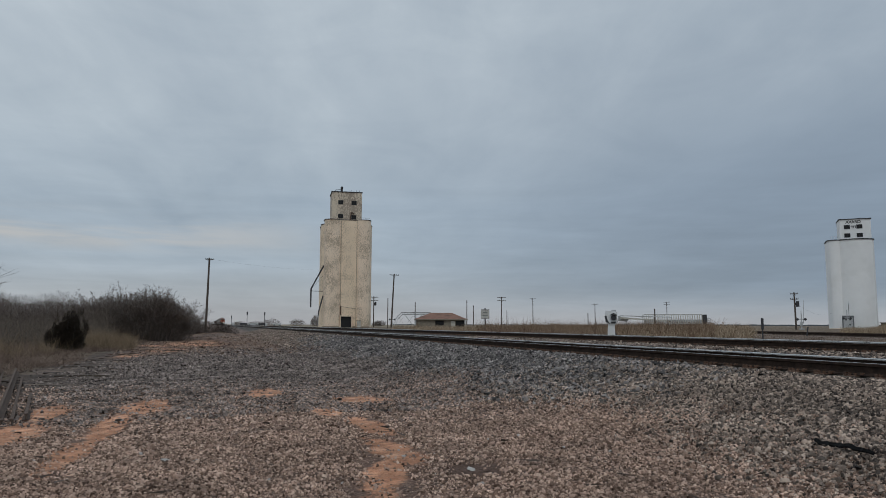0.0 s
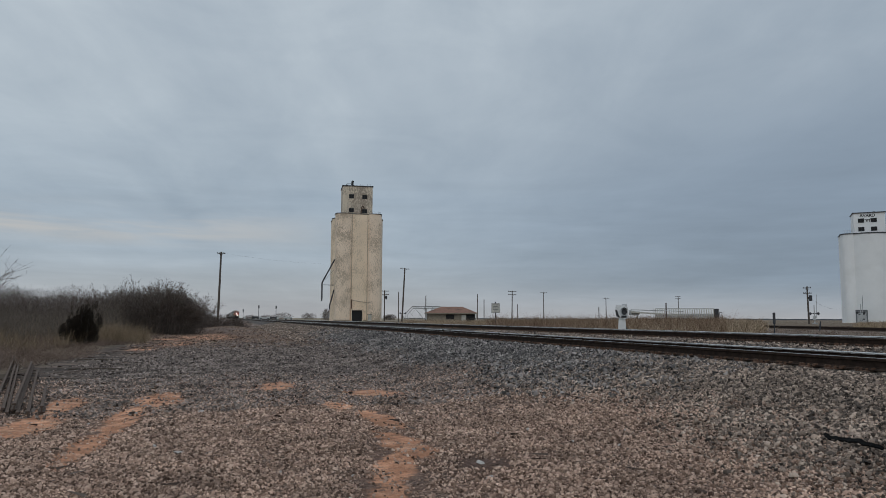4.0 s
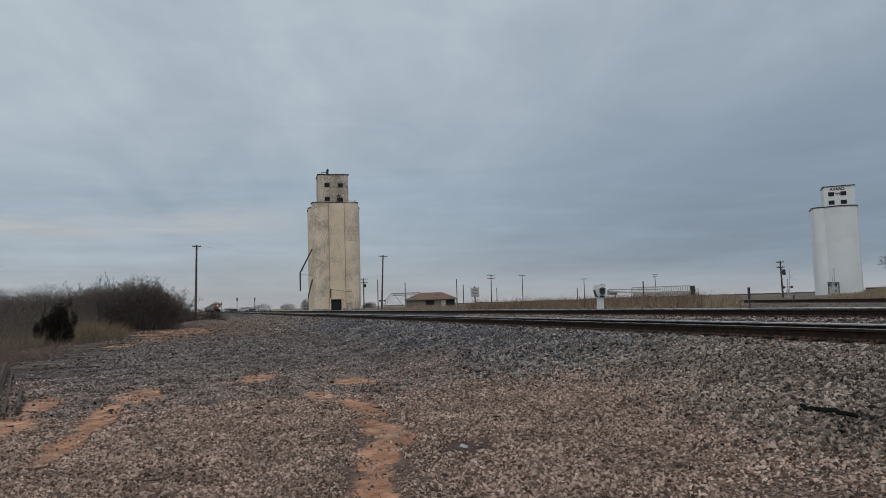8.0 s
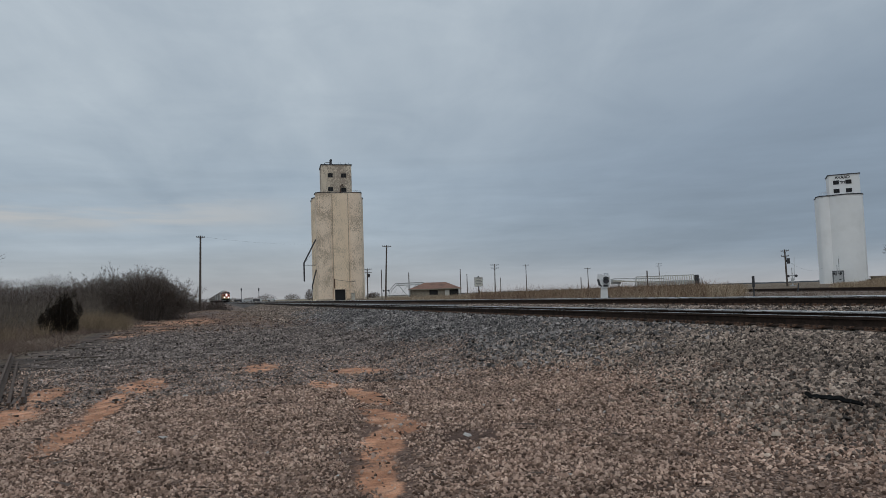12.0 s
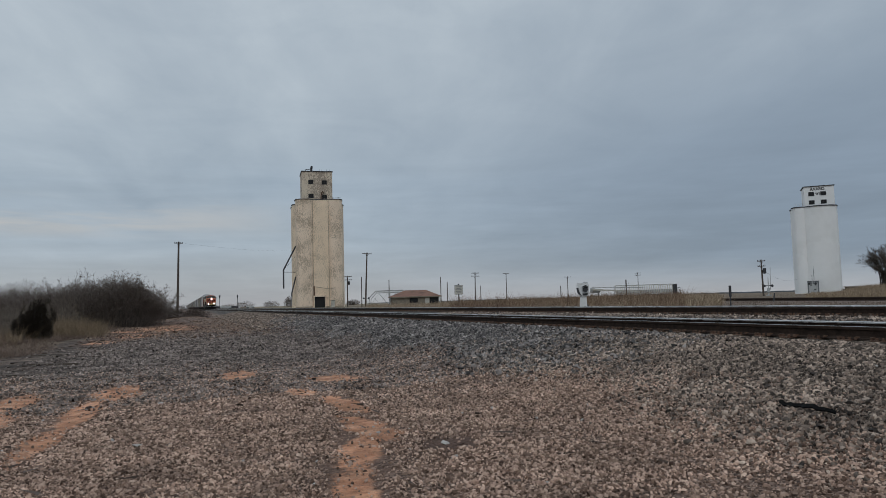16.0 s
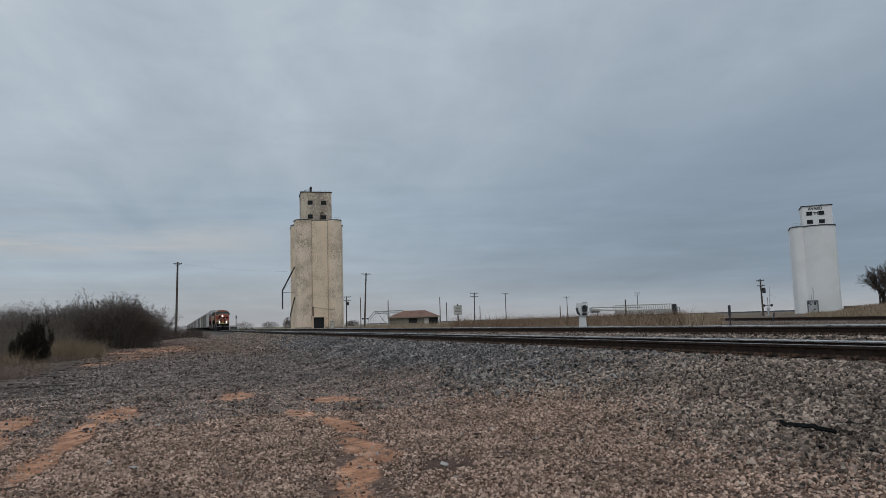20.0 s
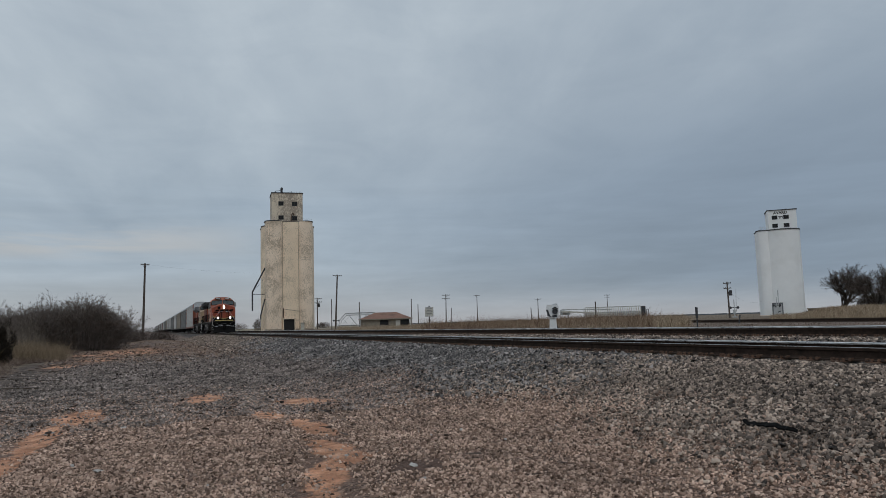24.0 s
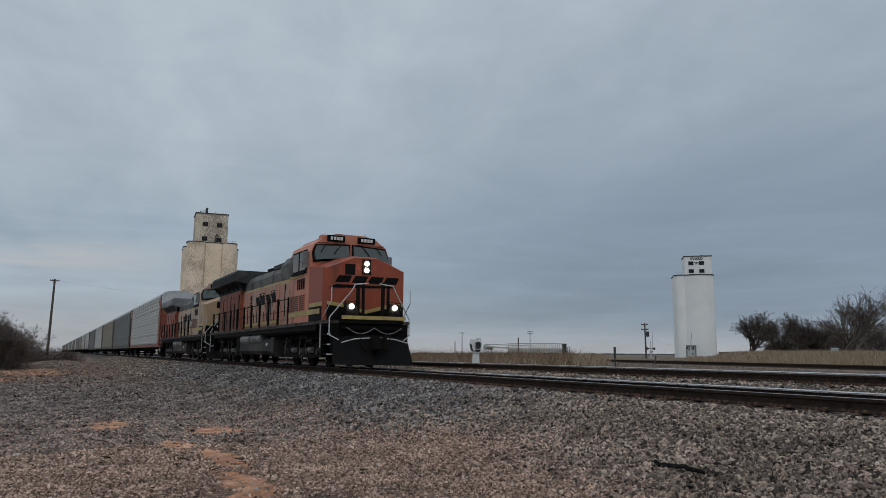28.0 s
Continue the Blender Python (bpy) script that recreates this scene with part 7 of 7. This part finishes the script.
def autorack(paint, end_paint, label, detailed, wheels=None):
    """Enclosed car carrier, 28.9 m over couplers, front at y = 0."""
    car = thing("autorack_car", pose(0, 0, 0), label, "rail car", "autorack cars of the train")
    P = lambda n, s, m, p=car, l="", **k: part(n, s, m, p, l, **k)
    y0, y1 = 0.75, 28.15
    # dark colour here paints in the shade of the gaps between panels
    body = P("body", Shape().box(-1.44, 1.44, y0 + 0.25, y1 - 0.25, 1.05, 5.35), GREY_END_DARK_INNER, l="inner wall coloured dark for the shade behind the side panels")
    P("roof", Shape().prism([(-1.50, 5.18), (-1.50, 5.36), (-1.18, 5.66), (-0.5, 5.80), (0.5, 5.80), (1.18, 5.66), (1.50, 5.36), (1.50, 5.18)], "y", y0 + 0.02, y1 - 0.02), GALV, l="pale galvanised steel roof")
    for y, d in ((y0, 1), (y1, -1)):
        e = P("end_door", Shape().prism([(-1.46, 1.05), (1.46, 1.05), (1.46, 5.30), (1.15, 5.60), (-1.15, 5.60), (-1.46, 5.30)], "y", min(y, y + d * 0.25), max(y, y + d * 0.25)), end_paint, l="rusty red end door")
        P("end_cap", Shape().prism([(-1.45, 4.55), (1.45, 4.55), (1.45, 5.32), (1.15, 5.61), (0.48, 5.74), (-0.48, 5.74), (-1.15, 5.61), (-1.45, 5.32)], "y", min(y, y - d * 0.06), max(y, y - d * 0.06)), GALV, e, "pale galvanised end cap under the roof")
        for k in range(5):
            x = -1.2 + k * 0.6
            P("end_rib", Shape().box(x - 0.04, x + 0.04, min(y, y - d * 0.05), max(y, y - d * 0.05), 1.15, 4.5), end_paint, e)
    for s in (-1, 1):
        for j in (0, 1):
            yy = y0 if j == 0 else y1 - 0.34
            P("corner_post", Shape().box(min(s * 1.40, s * 1.53), max(s * 1.40, s * 1.53), yy, yy + 0.34, 1.0, 5.36), end_paint, l="rust-red corner post")
        P("side_sill", Shape().box(min(s * 1.36, s * 1.50), max(s * 1.36, s * 1.50), y0, y1, 0.92, 1.18), end_paint if detailed else UNDER)
    nb, rows = 13, ((1.22, 1.95), (2.0, 3.05), (3.10, 4.15), (4.20, 5.16))
    bw = (y1 - y0 - 0.7) / nb
    pm = {}
    for r, (z0, z1) in enumerate(rows):
        sh = Shape()
        n = max(3, int((z1 - z0) / 0.25))
        # a sheet with horizontal corrugations
        prof = []
        for i in range(n):
            a, b = z0 + (z1 - z0) * i / n, z0 + (z1 - z0) * (i + 1) / n
            prof += [(-1.442, a), (-1.442, a + 0.22 * (b - a)), (-1.505, a + 0.36 * (b - a)), (-1.505, a + 0.86 * (b - a))]
        prof += [(-1.442, z1), (-1.43, z1), (-1.43, z0)]
        sh.prism(prof, "y", 0.05, bw - 0.05)
        if r == 0:
            for i in range(7):
                a = 0.15 + i * (bw - 0.3) / 7
                sh.box(-1.512, -1.504, a, a + 0.12, z0 + 0.12, z1 - 0.15)
        pm[r] = sh
    post = Shape().box(-1.525, -1.44, -0.05, 0.05, 1.1, 5.2)
    for s in (-1, 1):
        turn = pose(0, 0, 0) if s < 0 else pose(0, 0, 0, 0, 0, 180)
        if detailed and s < 0:
            meshes = {r: sh.mesh("side_panel") for r, sh in pm.items()}
            pmesh = post.mesh("side_post")
            for b in range(nb):
                yb = y0 + 0.35 + b * bw
                for r in pm:
                    part("side_panel", meshes[r], paint, car, at=pose(0, yb, 0))
                part("side_post", pmesh, paint, car, at=pose(0, yb, 0))
        else:
            allp = Shape()
            for b in range(nb):
                yb = y0 + 0.35 + b * bw
                for r, sh in pm.items():
                    if s < 0:
                        allp.add([(x, y + yb, z) for x, y, z in sh.v], sh.f)
                    else:
                        allp.add([(-x, y + yb, z) for x, y, z in sh.v], sh.f)
            tagged(part("side_panels", allp, paint, car, fix=False), kind="stuff")
    P("underframe", Shape().box(-0.5, 0.5, 0.9, 28.0, 0.75, 1.05), UNDER)
    P("coupler", Shape().box(-0.14, 0.14, 0.0, 0.9, 0.72, 0.98).box(-0.14, 0.14, 28.0, 28.9, 0.72, 0.98), UNDER)
    for yt in (3.3, 25.6):
        for s in (-1, 1):
            pr = [(-1.25, 0.52), (-1.1, 0.66), (-0.5, 0.60), (0, 0.80), (0.5, 0.60), (1.1, 0.66), (1.25, 0.52), (0.9, 0.38), (0.45, 0.28), (-0.45, 0.28), (-0.9, 0.38)]
            P("truck_frame", Shape().prism([(yt + u, v) for u, v in pr], "x", s * 1.02 - 0.08, s * 1.02 + 0.08), UNDER)
        P("bolster", Shape().box(-1.1, 1.1, yt - 0.2, yt + 0.2, 0.55, 0.80), UNDER)
        for k in (-0.88, 0.88):
            ws = Shape().tube((-0.9, 0, 0), (0.9, 0, 0), 0.08, n=8)
            w = part("wheelset", ws, UNDER, car, at=pose(0, yt + k, 0.42))
            for s in (-1, 1):
                part("wheel", Shape().tube((s * 0.68, 0, 0), (s * 0.81, 0, 0), 0.42, n=20), UNDER, w)
            if wheels is not None:
                wheels.append((w, yt + k))
    for s in (-1, 1):
        lad = Shape()
        for z in np.arange(1.3, 5.1, 0.38):
            lad.bar([(s * 1.54, y0 + 0.42, z), (s * 1.54, y0 + 0.82, z)], 0.012, 5)
        P("ladder", lad.bar([(s * 1.54, y0 + 0.42, 1.2), (s * 1.54, y0 + 0.42, 5.1)], 0.014, 5).bar([(s * 1.54, y0 + 0.82, 1.2), (s * 1.54, y0 + 0.82, 5.1)], 0.014, 5), end_paint)
    car.scale = (1, 1, 1.065)
    return car


def rack_paint(name, a, b, stain):
    return surface(name, a, b, 2.2, 0.6, 0.06, stain=stain, stain_scale=0.7, stain_at=0.58, stretch=(1, 0.6, 0.35))


RACK = [rack_paint("whitish_rack_panels", (0.46, 0.455, 0.44), (0.60, 0.59, 0.57), (0.24, 0.21, 0.18)),
        rack_paint("grey_rack_panels", (0.15, 0.155, 0.155), (0.23, 0.23, 0.225), (0.10, 0.09, 0.08)),
        rack_paint("tan_rack_panels", (0.25, 0.215, 0.17), (0.34, 0.30, 0.235), (0.16, 0.125, 0.095)),
        rack_paint("brown_rack_panels", (0.17, 0.085, 0.055), (0.25, 0.14, 0.095), (0.11, 0.06, 0.045))]
RED_END = surface("rust_red_paint", (0.22, 0.06, 0.035), (0.32, 0.10, 0.06), 3, 0.6, 0.08, stain=(0.13, 0.05, 0.035), stain_at=0.58)
# end paint; on the inner wall its darkness stands in for shade
GREY_END_DARK_INNER = surface("grey_end_paint_and_shade_dark_inner", (0.06, 0.05, 0.045), (0.11, 0.095, 0.085), 3, 0.6, 0.08, stain=(0.10, 0.055, 0.04), stain_at=0.58)

TRAIN, WHEELS = [], []      # (thing, metres behind the front coupler); (axle, place, radius)
SPEED, FRONT = 20.4, 23.05   # metres a second; where the front coupler stands at 28 s


def build_train():
    w = []
    TRAIN.append((locomotive("orange and black six-axle diesel locomotive with lit headlights", ORANGE, SKY_PALED_ORANGE, DUSTY_ORANGE, SHADED_SOOTY_ORANGE, HOOD_DARK, True, w), 0.0))
    TRAIN.append((locomotive("dusty tan diesel locomotive with grey radiator wings", TAN, PALE_TAN, PALE_TAN, ORANGE, GREY_PAINT, False, w), 23.3))
    WHEELS.extend((o, y, 0.53) for o, y in w)
    order = [0, 1, 2, 0, 1, 0, 0, 2, 1, 0, 3, 0, 1, 2, 0, 1, 3, 0, 0, 2, 1, 0, 1, 0, 2, 0]
    words = ("whitish", "dull grey", "faded tan", "rusty brown")
    far, place = {}, 46.6
    for i, c in enumerate(order):
        end = RED_END if i == 0 else GREY_END_DARK_INNER
        if i < 5:
            aw = []
            car = autorack(RACK[c], end, "%s enclosed autorack car with ribbed side panels" % words[c], True, aw)
            if i < 2:
                WHEELS.extend((o, y, 0.42) for o, y in aw)
        elif c not in far:
            car = far[c] = autorack(RACK[c], end, "%s enclosed autorack car with ribbed side panels" % words[c], False)
        else:
            car = copy_thing(far[c], Matrix.Identity(4))
        TRAIN.append((car, place))
        place += 28.95


build_train()


def motions():
    """The train rolls in at a steady speed; its nearer wheels turn."""
    for ob, off in TRAIN:
        walk(ob, [(t, pose(MAIN_X, FRONT + off + SPEED * (28 - t), MAIN_TOP)) for t in range(0, 29, 2)])
    for ob, y, r in WHEELS:
        turn = math.degrees(SPEED / FPS / r)
        walk(ob, [(k / FPS, pose(0, y, r, turn * k % 360)) for k in range(0, 28 * FPS + 1)])

# ---- loose stone ----
BALLAST = island_stuff("crushed_grey_ballast", [(0.0275, 0.0219, 0.019), (0.0803, 0.0635, 0.0531), (0.143, 0.113, 0.0929), (0.207, 0.159, 0.13), (0.287, 0.219, 0.177), (0.379, 0.292, 0.232), (0.573, 0.453, 0.365)], 0.92, 60, 0.2, 0.35)
GRAVEL = island_stuff("pinkish_yard_gravel", [(0.0675, 0.0413, 0.0299), (0.202, 0.131, 0.0969), (0.349, 0.234, 0.177), (0.473, 0.324, 0.25), (0.63, 0.455, 0.354)], 0.93, 60, 0.2, 0.4)
SLATE_BALLAST = island_stuff("blue_grey_ballast", [(0.026, 0.024, 0.0235), (0.062, 0.057, 0.055), (0.105, 0.096, 0.092), (0.15, 0.135, 0.128), (0.205, 0.183, 0.172), (0.27, 0.24, 0.222), (0.38, 0.338, 0.312)], 0.92, 60, 0.2, 0.42)
YARD_GREY = island_stuff("grey_yard_gravel", [(0.0506, 0.0399, 0.0346), (0.124, 0.0995, 0.0876), (0.185, 0.151, 0.132), (0.248, 0.2, 0.176), (0.349, 0.284, 0.25)], 0.93, 60, 0.2, 0.6)


def stones(name, pts, size, material, label, seed, lift=0.25, flat=0.75, three=False, tilt=0.5, peak=False):
    """Angular stones at pts, each a jittered block (or three-sided chip) with a narrowed top."""
    rng = np.random.default_rng(seed)
    n = len(pts)
    cube = np.array([(-1, -1, -1), (1, -1, -1), (1, 1, -1), (-1, 1, -1), (-0.55, -0.55, 1), (0.55, -0.55, 1), (0.55, 0.55, 1), (-0.55, 0.55, 1)]) * 0.5
    f = np.array([(4, 5, 6, 7), (0, 1, 5, 4), (1, 2, 6, 5), (2, 3, 7, 6), (3, 0, 4, 7)])
    if three:
        cube = np.array([(-1, -0.8, -1), (1, -0.8, -1), (0, 1.1, -1), (-0.6, -0.5, 1), (0.6, -0.5, 1), (0, 0.7, 1)]) * 0.55
        f = np.array([(3, 4, 5, 5), (0, 1, 4, 3), (1, 2, 5, 4), (2, 0, 3, 5)])
    if peak:
        cube = np.array([(-1, -0.8, -0.9), (1, -0.9, -0.9), (0.9, 0.8, -0.9), (-0.9, 0.9, -0.9), (0, 0, 1)]) * 0.5
        f = np.array([(0, 1, 4, 4), (1, 2, 4, 4), (2, 3, 4, 4), (3, 0, 4, 4)])
    c8 = len(cube)
    v = cube[None] * (1 + rng.normal(0, 0.2, (n, c8, 3)))
    s = size * np.exp(np.clip(rng.normal(0, 0.28, n), -0.6, 0.62))
    sc = np.column_stack([s * rng.uniform(1.0, 2.1, n), s * rng.uniform(0.65, 1.0, n), s * flat * rng.uniform(0.7, 1.3, n)])
    v = v * sc[:, None]
    a, b, c = rng.uniform(0, 2 * np.pi, n), rng.normal(0, tilt, n), rng.normal(0, tilt, n)

    def rot(v, i, j, t):
        u, w = v[:, :, i].copy(), v[:, :, j].copy()
        v[:, :, i] = u * np.cos(t)[:, None] - w * np.sin(t)[:, None]
        v[:, :, j] = u * np.sin(t)[:, None] + w * np.cos(t)[:, None]
    rot(v, 0, 2, b)
    rot(v, 1, 2, c)
    rot(v, 0, 1, a)
    z = ground_z(pts[:, 0], pts[:, 1]) + s * lift * rng.uniform(0.2, 1.4, n)
    v += np.column_stack([pts, z])[:, None]
    count = np.array([3 if a[2] == a[3] else 4 for a in f])
    flat_f = np.concatenate([a[:k] for a, k in zip(f, count)])
    faces = (np.arange(n)[:, None] * c8 + flat_f[None]).ravel().astype(np.int32)
    starts = np.concatenate([[0], np.cumsum(np.tile(count, n))[:-1]]).astype(np.int32)
    me = bpy.data.meshes.new(name)
    me.vertices.add(n * c8)
    me.vertices.foreach_set("co", v.astype(np.float32).ravel())
    me.loops.add(faces.size)
    me.loops.foreach_set("vertex_index", faces)
    me.polygons.add(len(starts))
    me.polygons.foreach_set("loop_start", starts)
    me.update(calc_edges=True)
    me.materials.append(material)
    return tagged(new(name, me), label, "stones", kind="stuff")


def strewn(rng, x0, x1, y0, y1, per):
    n = int((x1 - x0) * (y1 - y0) * per)
    return np.column_stack([rng.uniform(x0, x1, n), rng.uniform(y0, y1, n)])


def seen(p, lo=-20, hi=64):
    """Keeps the wedge in front of the tripod."""
    a = np.degrees(np.arctan2(p[:, 0], p[:, 1]))
    return p[(a > lo) & (a < hi) & (np.hypot(p[:, 0], p[:, 1]) > 4.1)]


PALE_STONE = island_stuff("pale_limestone", [(0.30, 0.27, 0.25), (0.42, 0.39, 0.36), (0.52, 0.49, 0.46)], 0.9, 40)
rng = np.random.default_rng(77)


def shoulder(p):
    """Keeps the ballast side of the ragged line where it meets the yard."""
    edge = 5.9 + 0.035 * np.clip(p[:, 1] - 8, -5, 10) + 0.35 * np.sin(p[:, 1] * 0.8) + rng.normal(0, 0.4, len(p))
    return p[p[:, 0] > edge]


def bare_spots(p, k=1.6):
    """Thins the stones where clay shows and clumps them elsewhere."""
    bare = np.zeros(len(p))
    for cx, cy, rx, ry, _ in CLAY_SPOTS + ((2.75, 7.5, 0.35, 0.35, 0),):
        bare = np.maximum(bare, 1.25 - np.hypot((p[:, 0] - cx) / rx, (p[:, 1] - cy) / ry))
    p = p[rng.random(len(p)) > np.clip(bare * k, 0, 0.93)]
    lump = np.sin(p[:, 0] * 1.9 + 2 * np.sin(p[:, 1] * 0.7)) * np.cos(p[:, 1] * 1.1 + p[:, 0]) * 0.5 + 0.5
    return p[rng.random(len(p)) < 0.42 + 0.58 * lump]


def fade(p, y0, y1):
    """Lets a strewn field run out between y0 and y1."""
    return p[rng.random(len(p)) > (p[:, 1] - y0) / (y1 - y0)]


def rise_in(p, y0, y1):
    """Lets a strewn field begin between y0 and y1."""
    return p[rng.random(len(p)) < (p[:, 1] - y0) / (y1 - y0)]


stones("ballast_slope", shoulder(fade(seen(strewn(rng, 4.4, 8.75, 1.2, 17, 1900), -20, 68), 10.5, 17)), 0.024, BALLAST, "loose crushed grey stone on the ballast slope", 1, 0.7, 0.72, True, 0.4)
stones("middle_ballast_slope", shoulder(rise_in(strewn(rng, 4.6, 8.75, 9, 27, 820), 9, 16)), 0.040, SLATE_BALLAST, "loose crushed grey stone along the ballast slope", 8, 0.6, 1.1, peak=True)
stones("far_ballast_slope", fade(shoulder(strewn(rng, 4.6, 8.75, 27, 58, 330)), 38, 60), 0.055, SLATE_BALLAST, "loose crushed grey stone further along the slope", 2, 0.5, 1.1, peak=True)
p = np.concatenate([strewn(rng, 9.42, 10.68, 0, 36, 240), strewn(rng, 11.0, 14.05, 0, 36, 190), strewn(rng, 15.8, 18, 0, 36, 80)])
stones("track_ballast", seen(p, -5, 70), 0.040, BALLAST, "crushed grey stone between the rails", 3, 0.35, 0.9, peak=True)
stones("yard_gravel", bare_spots(seen(strewn(rng, -6.5, 6.9, 3.2, 11, 1350), -26, 66)), 0.0205, GRAVEL, "pinkish gravel strewn over red dirt", 4, 0.5, 0.68, True, 0.4)
stones("middle_yard_gravel", bare_spots(fade(seen(strewn(rng, -6.5, 6.8, 10.5, 22, 760), -26, 40), 14, 22)), 0.026, GRAVEL, "pinkish gravel across the yard", 5, 0.4, 0.9, peak=True)
p = strewn(rng, -6, 6.6, 13, 27, 330)
p = p[p[:, 0] > -3.6 + rng.normal(0, 0.7, len(p))]
stones("grey_yard_gravel", bare_spots(seen(p, -26, 30)), 0.037, YARD_GREY, "grey gravel across the yard", 9, 0.4, 0.9, peak=True)
p = strewn(rng, -6, 6.4, 25, 52, 130)
p = p[p[:, 0] > -3.6 + 0.08 * (p[:, 1] - 25) + rng.normal(0, 0.8, len(p))]
stones("far_yard_gravel", bare_spots(fade(seen(p, -26, 30), 28, 52)), 0.054, YARD_GREY, "sparse gravel further across the yard", 7, 0.4, 0.9, peak=True)
stones("pale_stones", seen(strewn(rng, -6, 7.5, 4.5, 16, 0.7), -26, 60), 0.034, PALE_STONE, "few larger pale stones on the gravel", 6, 0.3, 0.5)
CLOD = island_stuff("brown_dirt_clods", [(0.07, 0.045, 0.034), (0.15, 0.10, 0.076), (0.26, 0.175, 0.13), (0.38, 0.27, 0.20)], 0.95, 30, 0.15)
stones("dirt_clods", strewn(rng, -5, 6.5, 40, 96, 16), 0.075, CLOD, "brown dirt clods and rubble at the yard's far end", 10, 0.2, 0.5, peak=True)
stones("distant_ballast_slope", strewn(rng, 4.6, 8.75, 46, 120, 48), 0.07, BALLAST, "crushed grey stone far along the slope", 12, 0.35, 0.9, peak=True)

motions()
